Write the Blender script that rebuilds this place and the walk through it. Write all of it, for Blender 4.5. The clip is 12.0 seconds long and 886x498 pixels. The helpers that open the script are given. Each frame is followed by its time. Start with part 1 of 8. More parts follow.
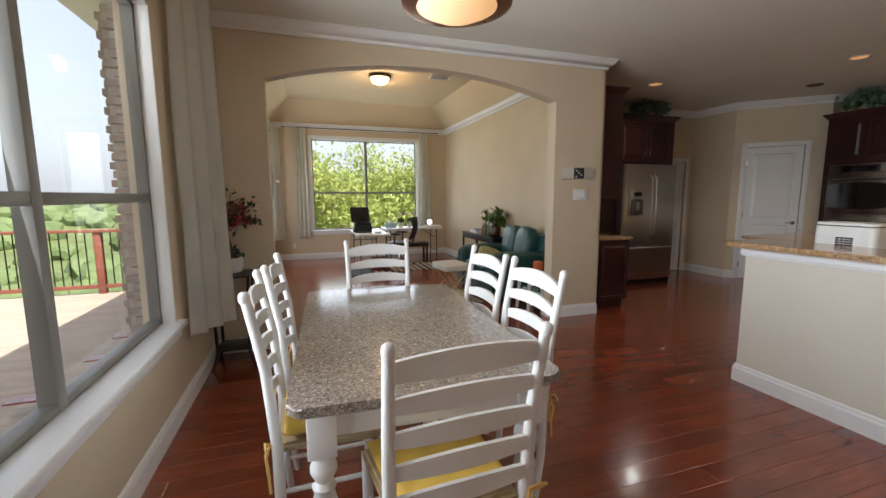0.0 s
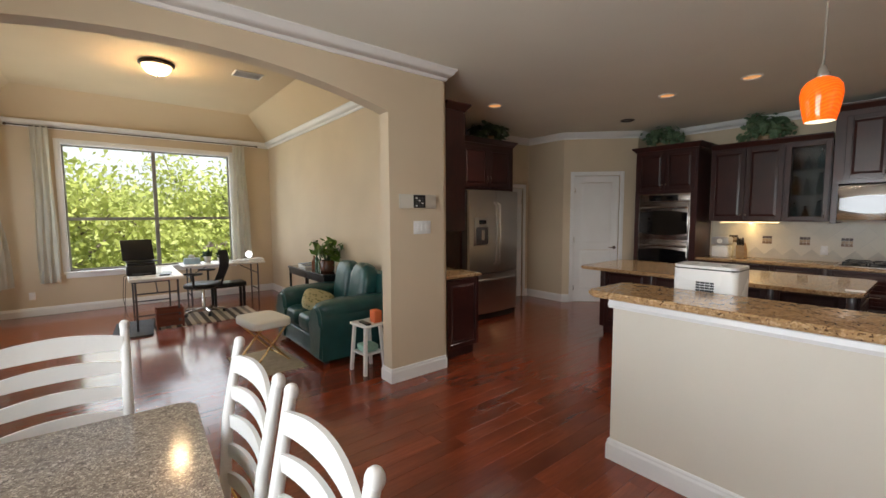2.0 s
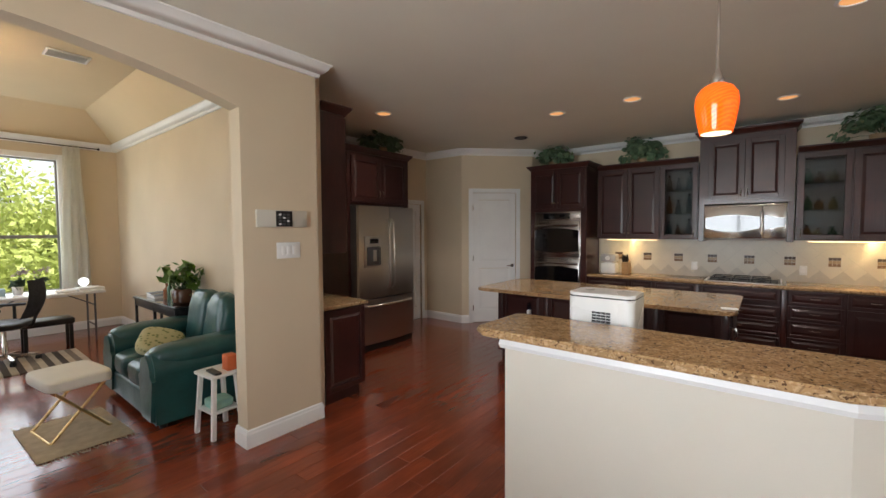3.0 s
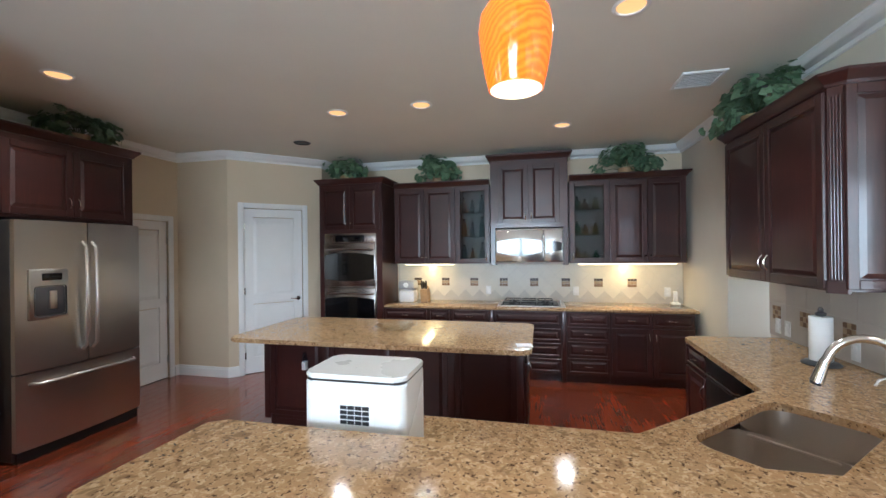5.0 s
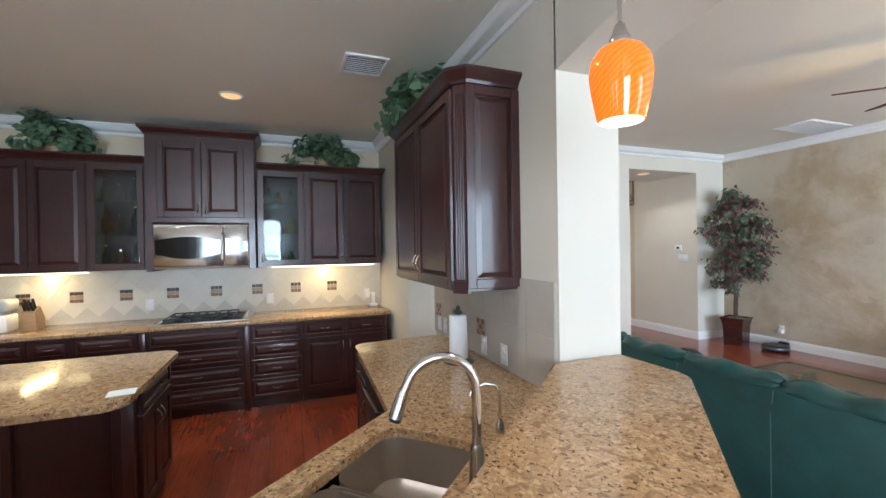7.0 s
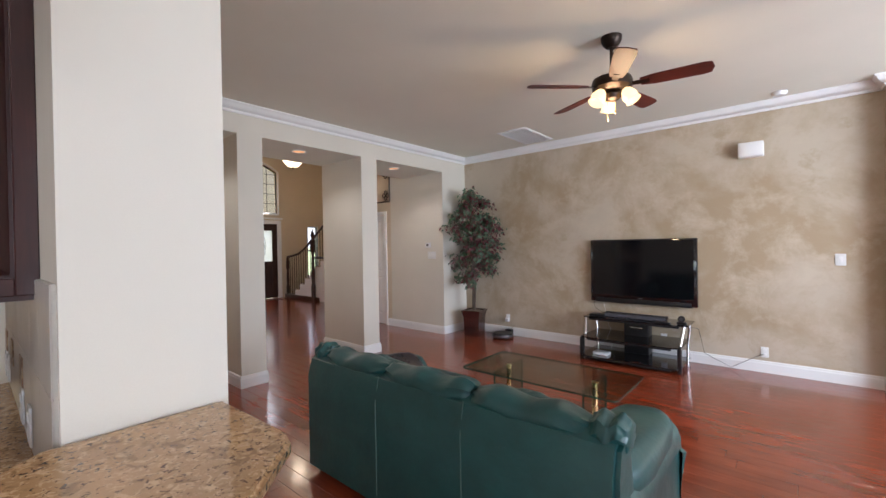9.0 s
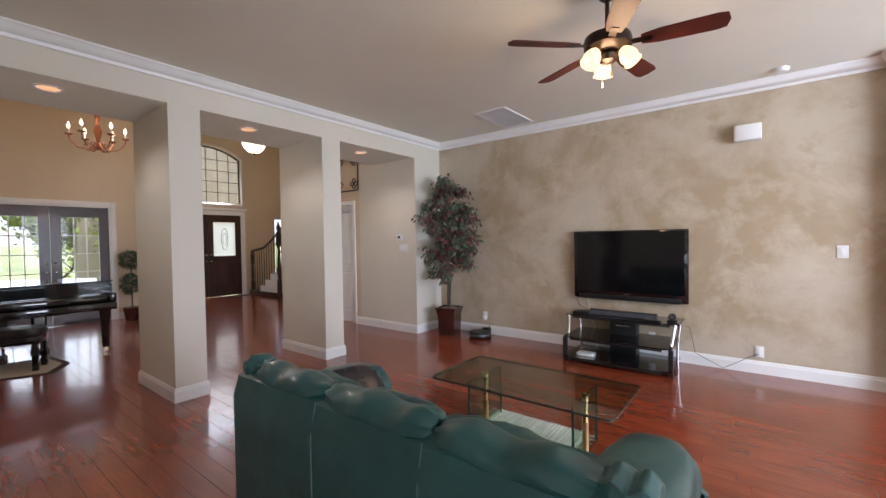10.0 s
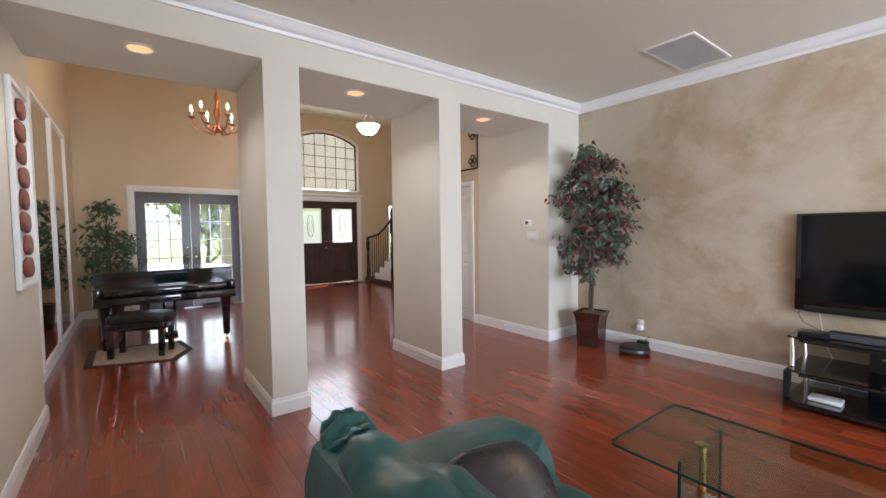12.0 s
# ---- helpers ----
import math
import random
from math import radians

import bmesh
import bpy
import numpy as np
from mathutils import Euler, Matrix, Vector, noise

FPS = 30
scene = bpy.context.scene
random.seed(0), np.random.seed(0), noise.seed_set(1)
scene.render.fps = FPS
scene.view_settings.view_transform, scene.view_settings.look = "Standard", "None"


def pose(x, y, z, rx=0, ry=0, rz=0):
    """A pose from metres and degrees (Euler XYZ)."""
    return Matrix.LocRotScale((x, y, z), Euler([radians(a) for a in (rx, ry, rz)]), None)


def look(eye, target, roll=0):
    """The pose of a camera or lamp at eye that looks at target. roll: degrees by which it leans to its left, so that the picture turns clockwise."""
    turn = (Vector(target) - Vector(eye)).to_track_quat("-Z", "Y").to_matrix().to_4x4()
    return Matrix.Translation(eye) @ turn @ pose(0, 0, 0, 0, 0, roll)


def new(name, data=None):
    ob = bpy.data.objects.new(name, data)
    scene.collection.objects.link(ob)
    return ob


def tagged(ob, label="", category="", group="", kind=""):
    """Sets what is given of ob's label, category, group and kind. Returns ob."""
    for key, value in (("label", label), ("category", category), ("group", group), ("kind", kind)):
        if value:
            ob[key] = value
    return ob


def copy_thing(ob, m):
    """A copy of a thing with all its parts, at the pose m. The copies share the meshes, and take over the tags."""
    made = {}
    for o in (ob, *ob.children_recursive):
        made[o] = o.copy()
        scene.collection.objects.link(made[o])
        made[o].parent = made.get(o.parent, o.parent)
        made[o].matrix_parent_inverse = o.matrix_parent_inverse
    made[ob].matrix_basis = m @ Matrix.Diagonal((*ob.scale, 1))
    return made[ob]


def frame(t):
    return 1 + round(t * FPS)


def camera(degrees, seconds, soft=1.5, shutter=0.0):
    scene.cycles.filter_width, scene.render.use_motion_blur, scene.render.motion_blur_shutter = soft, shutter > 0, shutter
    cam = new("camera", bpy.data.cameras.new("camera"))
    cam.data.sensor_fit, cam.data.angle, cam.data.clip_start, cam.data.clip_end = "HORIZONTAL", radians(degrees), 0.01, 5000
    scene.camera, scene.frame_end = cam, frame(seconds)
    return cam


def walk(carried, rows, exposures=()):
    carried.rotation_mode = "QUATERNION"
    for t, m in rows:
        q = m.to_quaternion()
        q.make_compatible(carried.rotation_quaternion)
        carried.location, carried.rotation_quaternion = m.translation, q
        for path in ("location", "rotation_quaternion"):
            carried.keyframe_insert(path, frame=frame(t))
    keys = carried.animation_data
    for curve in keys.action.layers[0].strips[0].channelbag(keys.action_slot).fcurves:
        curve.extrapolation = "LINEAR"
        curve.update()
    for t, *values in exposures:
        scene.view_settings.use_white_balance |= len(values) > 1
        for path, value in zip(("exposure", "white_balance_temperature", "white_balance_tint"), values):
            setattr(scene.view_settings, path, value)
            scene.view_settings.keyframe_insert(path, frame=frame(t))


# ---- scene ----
cam = camera(94.5, 12.0)
PATH = [
    (0, (0.075, 0.089, 1.43), (0.694, 1.974, 1.176), -0.2),
    (0.5, (0.207, 0.373, 1.484), (0.952, 2.21, 1.221), -0.2),
    (1, (0.371, 0.613, 1.513), (1.273, 2.382, 1.272), -0.2),
    (1.5, (0.584, 0.836, 1.532), (1.663, 2.507, 1.331), -0.2),
    (2, (0.797, 0.987, 1.561), (2.046, 2.539, 1.396), -0.3),
    (2.5, (1.06, 1.103, 1.586), (2.471, 2.513, 1.456), -0.3),
    (3, (1.34, 1.213, 1.596), (2.903, 2.457, 1.504), -0.3),
    (3.2, (1.447, 1.255, 1.603), (3.07, 2.427, 1.525), -0.35),
    (4.8, (2.329, 1.379, 1.642), (4.257, 1.911, 1.641), -0.6),
    (5, (2.425, 1.343, 1.643), (4.373, 1.8, 1.646), -0.65),
    (5.5, (2.616, 1.235, 1.629), (4.606, 1.438, 1.645), -0.65),
    (6, (2.779, 1.044, 1.636), (4.777, 0.95, 1.643), -0.8),
    (6.5, (2.91, 0.865, 1.631), (4.868, 0.455, 1.623), -0.9),
    (7, (3.037, 0.649, 1.635), (4.908, -0.057, 1.623), -0.9),
    (7.5, (3.113, 0.391, 1.64), (4.856, -0.59, 1.627), -0.9),
    (7.7, (3.139, 0.274, 1.636), (4.823, -0.804, 1.628), -0.9),
    (9.3, (3.421, -0.559, 1.511), (4.665, -2.125, 1.491), -1.0),
    (9.5, (3.469, -0.663, 1.504), (4.691, -2.246, 1.48), -1.0),
    (10, (3.635, -0.876, 1.492), (4.857, -2.458, 1.448), -0.9),
    (10.5, (3.843, -1.074, 1.492), (5.138, -2.597, 1.416), -0.9),
    (11, (4.06, -1.282, 1.483), (5.459, -2.709, 1.396), -0.8),
    (11.5, (4.309, -1.406, 1.477), (5.808, -2.726, 1.38), -0.8),
    (12, (4.586, -1.504, 1.475), (6.178, -2.711, 1.379), -0.7),
]
walk(cam, [(t, look(eye, target, roll)) for t, eye, target, roll in PATH], [(0, 1.0, 6150, 10), (1.5, 1.12, 6400, 10), (3.2, 1.47, 6250, 10), (5, 2.15, 5250, 4), (7.5, 2.02, 5250, 5), (9.5, 1.57, 5700, 15), (12, 2.05, 5550, 12)])

# ---- world, sun and daylight ----
world = bpy.data.worlds.new("sky")
scene.world = world
world.use_nodes = True
wn = world.node_tree
sky = wn.nodes.new("ShaderNodeTexSky")
sky.sky_type, sky.sun_disc = "NISHITA", False
sky.sun_elevation, sky.sun_rotation = radians(56), radians(150)
sky.dust_density = 5.0
sky.air_density = 1.0
sky.ozone_density = 0.6
haze = wn.nodes.new("ShaderNodeMix")   # thin bright haze over the blue
haze.data_type = "RGBA"
haze.inputs[0].default_value, haze.inputs[7].default_value = 0.6, (4.0, 4.1, 4.3, 1)
wn.links.new(sky.outputs[0], haze.inputs[6])
wn.links.new(haze.outputs[2], wn.nodes["Background"].inputs[0])
wn.nodes["Background"].inputs[1].default_value = 0.15


def lamp(name, kind, energy, color, m, **values):
    data = bpy.data.lights.new(name, kind)
    data.energy, data.color = energy, color
    if "size" in values:
        data.shape, data.size, data.size_y = "RECTANGLE", values["size"], values["size_y"]
    if "radius" in values:
        data.shadow_soft_size = values["radius"]
    if "angle" in values:
        data.angle = radians(values["angle"])
    if "spot" in values:
        data.spot_size, data.spot_blend = radians(values["spot"]), 0.6
    ob = new(name, data)
    ob.matrix_world = m
    return ob


lamp("sun", "SUN", 5.0, (1.0, 0.95, 0.86), look((0, 0, 20), (-5.2, 9.0, 4.6)), angle=0.6)
DAY = (0.93, 0.97, 1.0)
# the sky's light, standing in the window openings
lamp("daylight_nook", "AREA", 33, DAY, look((-0.91, 1.93, 1.7), (4, 1.7, 2.3)), size=2.1, size_y=1.85).data.spread = radians(125)
lamp("daylight_sunroom_side", "AREA", 17, DAY, look((-0.82, 7.6, 1.7), (4, 7.6, 1.7)), size=2.4, size_y=2.0)
lamp("daylight_sunroom_end", "AREA", 15, DAY, look((1.43, 10.12, 1.7), (1.43, 4, 1.9)), size=2.3, size_y=2.0)
# this one stands in the unseen windows added on the living room side
lamp("daylight_living", "AREA", 80, DAY, look((-0.9, -3.8, 1.6), (6, -7.6, 1.9)), size=3.8, size_y=2.3).data.spread = radians(145)
lamp("daylight_french_doors", "AREA", 6, DAY, look((14.1, -2.4, 1.2), (9, -2.4, 0.8)), size=1.4, size_y=1.8)
lamp("daylight_arched_window", "AREA", 7, DAY, look((15.7, -5.8, 3.3), (9, -5.8, 1.0)), size=1.4, size_y=1.2)


# ---- materials ----
def nodes_of(name):
    m = bpy.data.materials.new(name)
    m.use_nodes = True
    t = m.node_tree
    return m, t, t.nodes["Principled BSDF"]


def node(t, kind, **values):
    n = t.nodes.new(kind)
    for key, value in values.items():
        n.inputs[key].default_value = value
    return n


def mix_color(t, fac, a, b, blend="MIX"):
    n = t.nodes.new("ShaderNodeMix")
    n.data_type, n.blend_type = "RGBA", blend
    for socket, value in ((n.inputs[0], fac), (n.inputs[6], a), (n.inputs[7], b)):
        if isinstance(value, bpy.types.NodeSocket):
            t.links.new(value, socket)
        else:
            socket.default_value = value if isinstance(value, (int, float)) else (*value, 1)
    return n.outputs[2]


def ramp(t, fac, lo, hi):
    n = t.nodes.new("ShaderNodeMapRange")
    n.inputs[1].default_value, n.inputs[2].default_value = lo, hi
    t.links.new(fac, n.inputs[0])
    return n.outputs[0]


def coords(t, scale=(1, 1, 1), spread=0.0):
    """Object coordinates in metres; spread moves them by the object's random number."""
    c = t.nodes.new("ShaderNodeTexCoord")
    mp = t.nodes.new("ShaderNodeMapping")
    mp.inputs["Scale"].default_value = scale
    t.links.new(c.outputs["Object"], mp.inputs["Vector"])
    if spread:
        info = t.nodes.new("ShaderNodeObjectInfo")
        mul = t.nodes.new("ShaderNodeMath")
        mul.operation = "MULTIPLY"
        mul.inputs[1].default_value = spread
        t.links.new(info.outputs["Random"], mul.inputs[0])
        t.links.new(mul.outputs[0], mp.inputs["Location"])
    return mp.outputs[0]


def noise_tex(t, vec, scale, detail=4.0, rough=0.55, distort=0.0):
    n = node(t, "ShaderNodeTexNoise", Scale=scale, Detail=detail, Roughness=rough, Distortion=distort)
    t.links.new(vec, n.inputs["Vector"])
    return n.outputs["Fac"]


def bump(t, bsdf, height, strength, distance):
    n = node(t, "ShaderNodeBump", Strength=strength, Distance=distance)
    t.links.new(height, n.inputs["Height"])
    t.links.new(n.outputs[0], bsdf.inputs["Normal"])


def surface(name, base, rough=0.5, vary=0.12, scale=3.0, grain=60.0, relief=0.08, depth=0.002, metal=0.0, coat=0.0, stretch=(1, 1, 1), spread=0.0, second=None, rough_vary=0.12, spec=0.5):
    """A plain surface with clouds of tone at one scale, fine grain at another, and relief."""
    m, t, b = nodes_of(name)
    v = coords(t, stretch, spread)
    large, fine = noise_tex(t, v, scale), noise_tex(t, v, grain, 3)
    other = second or tuple(c * (1 - 2.2 * vary) for c in base)
    c = mix_color(t, ramp(t, large, 0.35, 0.7), base, other)
    c = mix_color(t, ramp(t, fine, 0.3, 0.8), c, tuple(x * (1 - vary) for x in base))
    t.links.new(c, b.inputs["Base Color"])
    r = t.nodes.new("ShaderNodeMapRange")
    r.inputs[3].default_value, r.inputs[4].default_value = max(rough - rough_vary, 0.02), min(rough + rough_vary, 1)
    t.links.new(large, r.inputs[0])
    t.links.new(r.outputs[0], b.inputs["Roughness"])
    b.inputs["Metallic"].default_value, b.inputs["Coat Weight"].default_value = metal, coat
    b.inputs["Specular IOR Level"].default_value = spec
    b.inputs["Coat Roughness"].default_value = 0.08
    if relief:
        bump(t, b, fine, relief, depth)
    return m


def glow(name, color, strength, base=(0.8, 0.8, 0.8)):
    m, t, b = nodes_of(name)
    b.inputs["Base Color"].default_value = (*base, 1)
    b.inputs["Emission Color"].default_value = (*color, 1)
    b.inputs["Emission Strength"].default_value = strength
    return m


def leaf_surface(name, base, second, shine=0.5):
    """A leaf: tone that varies, and some light coming through."""
    m = surface(name, base, shine, 0.25, 1.5, 30, 0.1, 0.001, second=second)
    t = m.node_tree
    b, out = t.nodes["Principled BSDF"], t.nodes["Material Output"]
    tl, mx = t.nodes.new("ShaderNodeBsdfTranslucent"), t.nodes.new("ShaderNodeMixShader")
    mx.inputs[0].default_value = 0.4
    t.links.new(b.inputs["Base Color"].links[0].from_socket, tl.inputs[0])
    t.links.new(b.outputs[0], mx.inputs[1]), t.links.new(tl.outputs[0], mx.inputs[2]), t.links.new(mx.outputs[0], out.inputs[0])
    return m


def clear_glass(name, tint=(1, 1, 1), rough=0.0, solid=False, gloss=1.0):
    m, t, b = nodes_of(name)
    if solid:
        b.inputs["Base Color"].default_value = (*tint, 1)
        b.inputs["Roughness"].default_value, b.inputs["Transmission Weight"].default_value = rough, 1.0
        b.inputs["IOR"].default_value = 1.45
        return m
    # thin pane: clear, with a gloss that grows at grazing angles
    t.nodes.remove(b)
    tr, gl, f, mx = t.nodes.new("ShaderNodeBsdfTransparent"), t.nodes.new("ShaderNodeBsdfGlossy"), t.nodes.new("ShaderNodeLayerWeight"), t.nodes.new("ShaderNodeMixShader")
    tr.inputs[0].default_value, gl.inputs["Roughness"].default_value = (*tint, 1), rough
    power, add = t.nodes.new("ShaderNodeMath"), t.nodes.new("ShaderNodeMath")
    power.operation, add.operation, add.use_clamp = "POWER", "MULTIPLY_ADD", True
    power.inputs[1].default_value, add.inputs[1].default_value, add.inputs[2].default_value = 5.0, 0.5, 0.004 + 0.022 * gloss
    t.links.new(f.outputs["Facing"], power.inputs[0]), t.links.new(power.outputs[0], add.inputs[0])
    t.links.new(add.outputs[0], mx.inputs[0]), t.links.new(tr.outputs[0], mx.inputs[1]), t.links.new(gl.outputs[0], mx.inputs[2])
    t.links.new(mx.outputs[0], t.nodes["Material Output"].inputs[0])
    return m


def granite(name, base, dark, light, rough=0.12, size=70.0):
    m, t, b = nodes_of(name)
    v = coords(t)
    n1, n2, n3, n4 = noise_tex(t, v, size, 3, 0.6, 1.2), noise_tex(t, v, size * 1.7, 2, 0.6, 0.6), noise_tex(t, v, 5.0, 3), noise_tex(t, v, size * 0.6, 2, 0.5, 0.8)
    c = mix_color(t, ramp(t, n3, 0.3, 0.7), base, tuple(x * 0.8 for x in base))
    c = mix_color(t, ramp(t, n1, 0.5, 0.62), c, light)
    c = mix_color(t, ramp(t, n4, 0.55, 0.66), c, tuple(x * 0.5 + y * 0.5 for x, y in zip(base, dark)))
    c = mix_color(t, ramp(t, n2, 0.58, 0.66), c, dark)
    t.links.new(c, b.inputs["Base Color"])
    b.inputs["Roughness"].default_value, b.inputs["Specular IOR Level"].default_value = rough, 0.5
    bump(t, b, n1, 0.04, 0.001)
    return m


def wood(name, light, dark, rough=0.3, grain=(1.2, 14, 14), coat=0.3, spread=7.0, spec=0.5):
    m, t, b = nodes_of(name)
    v = coords(t, grain, spread)
    fibre, clouds = noise_tex(t, v, 4.0, 6, 0.65, 0.6), noise_tex(t, coords(t, (0.6, 1.6, 1.6), spread * 1.7), 2.0, 3)
    info, geo = t.nodes.new("ShaderNodeObjectInfo"), t.nodes.new("ShaderNodeNewGeometry")
    add, fract = t.nodes.new("ShaderNodeMath"), t.nodes.new("ShaderNodeMath")
    fract.operation = "FRACT"
    t.links.new(info.outputs["Random"], add.inputs[0]), t.links.new(geo.outputs["Random Per Island"], add.inputs[1])
    t.links.new(add.outputs[0], fract.inputs[0])
    c = mix_color(t, ramp(t, fibre, 0.3, 0.72), dark, light)
    c = mix_color(t, ramp(t, clouds, 0.3, 0.75), c, tuple(x * 0.62 for x in dark))
    tone = mix_color(t, fract.outputs[0], (0.88, 0.88, 0.88), (1.08, 1.07, 1.06))
    c = mix_color(t, 1.0, c, tone, "MULTIPLY")
    t.links.new(c, b.inputs["Base Color"])
    b.inputs["Roughness"].default_value, b.inputs["Coat Weight"].default_value, b.inputs["Coat Roughness"].default_value = rough, coat, 0.1
    b.inputs["Specular IOR Level"].default_value = spec
    bump(t, b, fibre, 0.06, 0.001)
    return m


WALL = surface("tan_wall_paint", (0.66, 0.55, 0.40), 0.65, 0.05, 1.2, 240, 0.12, 0.002)
WALL_PALE = surface("pale_wall_paint", (0.70, 0.655, 0.565), 0.65, 0.04, 1.2, 240, 0.12, 0.002)
CEIL = surface("ceiling_paint", (0.80, 0.785, 0.69), 0.8, 0.04, 0.9, 160, 0.15, 0.003)
CEIL_SUN = surface("sunroom_ceiling_paint", (0.68, 0.55, 0.36), 0.8, 0.04, 0.9, 160, 0.15, 0.003)
TRIM = surface("white_trim_paint", (0.84, 0.84, 0.83), 0.35, 0.04, 2.0, 90, 0.03, 0.001)
WHITE = surface("white_furniture_paint", (0.80, 0.79, 0.77), 0.35, 0.05, 6.0, 90, 0.05, 0.001)
CHERRY = wood("dark_cherry_cabinet", (0.070, 0.018, 0.014), (0.036, 0.010, 0.009), 0.36, (14, 14, 1.2), 0.35)
FLOORWOOD = wood("red_brown_floorboard", (0.36, 0.070, 0.025), (0.22, 0.039, 0.014), 0.22, (1.0, 16, 16), 0.5)
SUBFLOOR = surface("floor_joint", (0.075, 0.02, 0.010), 0.6)
BAR = granite("golden_granite", (0.46, 0.285, 0.14), (0.09, 0.048, 0.026), (0.58, 0.40, 0.23), 0.10, 44)
TABLETOP = granite("grey_granite", (0.25, 0.205, 0.17), (0.035, 0.028, 0.025), (0.50, 0.44, 0.38), 0.12, 105)
STEEL = surface("brushed_steel", (0.72, 0.69, 0.65), 0.30, 0.03, 1.5, 60, 0.0, 0.0005, 1.0, 0, rough_vary=0.04)
STEEL_DARK = surface("dark_stainless_steel", (0.62, 0.58, 0.54), 0.30, 0.03, 1.5, 60, 0.0, 0.0005, 1.0, 0, rough_vary=0.04)
CHROME = surface("satin_nickel", (0.70, 0.68, 0.65), 0.18, 0.03, 5, 60, 0, 0, 1.0)
BLACK = surface("black_plastic", (0.012, 0.012, 0.013), 0.35, 0.1, 4, 90, 0.04, 0.0005)
BLACK_GLOSS = surface("black_lacquer", (0.006, 0.006, 0.007), 0.07, 0.1, 2, 40, 0, 0, 0, 0.6, rough_vary=0.03)
DARKMETAL = surface("dark_bronze_metal", (0.05, 0.035, 0.028), 0.35, 0.15, 8, 80, 0.05, 0.0005, 0.9)
GREY_METAL = surface("grey_painted_steel", (0.13, 0.13, 0.14), 0.4, 0.1, 8, 80, 0.03, 0.0005, 0.6)
LEATHER = surface("teal_green_leather", (0.017, 0.086, 0.084), 0.36, 0.2, 5.0, 26, 0.3, 0.006, 0, 0.15)
LEATHER_WORN = surface("pale_worn_leather_seam", (0.10, 0.19, 0.18), 0.5, 0.2, 14, 60, 0.3, 0.002)
LEATHER_BLACK = surface("black_leather", (0.016, 0.015, 0.016), 0.33, 0.2, 5.0, 55, 0.35, 0.004)
GLASS = clear_glass("window_glass", gloss=0.4)
GLASS_TABLE = clear_glass("green_tinted_table_glass", (0.78, 0.88, 0.83), 0.0, False, 1.3)
GLASS_EDGE = surface("green_glass_edge", (0.02, 0.07, 0.055), 0.1, 0.1, 5, 40, 0)
MIRROR = surface("mirror_silver", (0.86, 0.88, 0.87), 0.02, 0.0, 1, 10, 0, 0, 1.0, rough_vary=0.0)
FRAME_GREY = surface("grey_window_frame", (0.22, 0.21, 0.19), 0.4, 0.06, 4, 60, 0.02)
CURTAIN = surface("cream_curtain_cloth", (0.82, 0.80, 0.72), 0.85, 0.06, 4, 400, 0.25, 0.001)


# ---- building helpers ----
def finish(name, bm, material, parent=None, label="", smooth=False):
    bmesh.ops.recalc_face_normals(bm, faces=bm.faces)
    me = bpy.data.meshes.new(name)
    if smooth:
        for f in bm.faces:
            f.smooth = True
    bm.to_mesh(me)
    bm.free()
    me.materials.append(material)
    if smooth:
        me.set_sharp_from_angle(angle=radians(38))
    ob = new(name, me)
    if parent is not None:
        ob.parent = parent
    if label:
        ob["label"] = label
    return ob


def part(name, bm, material, parent, label="", smooth=True):
    return finish(name, bm, material, parent, label, smooth)


def structure(name, bm, material, label="", smooth=False):
    return tagged(finish(name, bm, material, None, label, smooth), category=name.rsplit("_", 1)[0].replace("_", " ") if name[-1].isdigit() else name.replace("_", " "), kind="structure")


def thing(name, m, label, category, group=""):
    """An Empty at the base of a thing, which parents its parts."""
    ob = new(name)
    ob.empty_display_size = 0.1
    ob.matrix_world = m
    return tagged(ob, label, category, group)


def B():
    return bmesh.new()


def box(bm, x0, y0, z0, x1, y1, z1, bevel=0.0, seg=2):
    r = bmesh.ops.create_cube(bm, size=1.0, matrix=Matrix.Translation(((x0 + x1) / 2, (y0 + y1) / 2, (z0 + z1) / 2)) @ Matrix.Diagonal((abs(x1 - x0), abs(y1 - y0), abs(z1 - z0), 1)))
    if bevel:
        edges = {e for v in r["verts"] for e in v.link_edges}
        bmesh.ops.bevel(bm, geom=list(edges), offset=bevel, segments=seg, profile=0.5, affect="EDGES")
    return bm


def rod(bm, a, b, r0, r1=None, seg=12, caps=True):
    """A round bar from a to b."""
    a, b = Vector(a), Vector(b)
    d = b - a
    m = Matrix.Translation((a + b) / 2) @ d.to_track_quat("Z", "Y").to_matrix().to_4x4()
    bmesh.ops.create_cone(bm, cap_ends=caps, segments=seg, radius1=r0, radius2=r0 if r1 is None else r1, depth=d.length, matrix=m)
    return bm


def bar(bm, a, b, w, h, up=(0, 0, 1), bevel=0.0):
    """A flat bar of section w by h from a to b."""
    a, b = Vector(a), Vector(b)
    d = (b - a).normalized()
    s = d.cross(Vector(up))
    if s.length < 1e-4:
        s = Vector((1, 0, 0))
    s.normalize()
    u = s.cross(d)
    ring = []
    for p in (a, b):
        ring.append([bm.verts.new(p + s * (i * w / 2) + u * (j * h / 2)) for i, j in ((-1, -1), (1, -1), (1, 1), (-1, 1))])
    faces = [bm.faces.new(ring[0][::-1]), bm.faces.new(ring[1])]
    for k in range(4):
        faces.append(bm.faces.new((ring[0][k], ring[0][(k + 1) % 4], ring[1][(k + 1) % 4], ring[1][k])))
    if bevel:
        bmesh.ops.bevel(bm, geom=list({e for f in faces for e in f.edges}), offset=bevel, segments=2, affect="EDGES")
    return bm


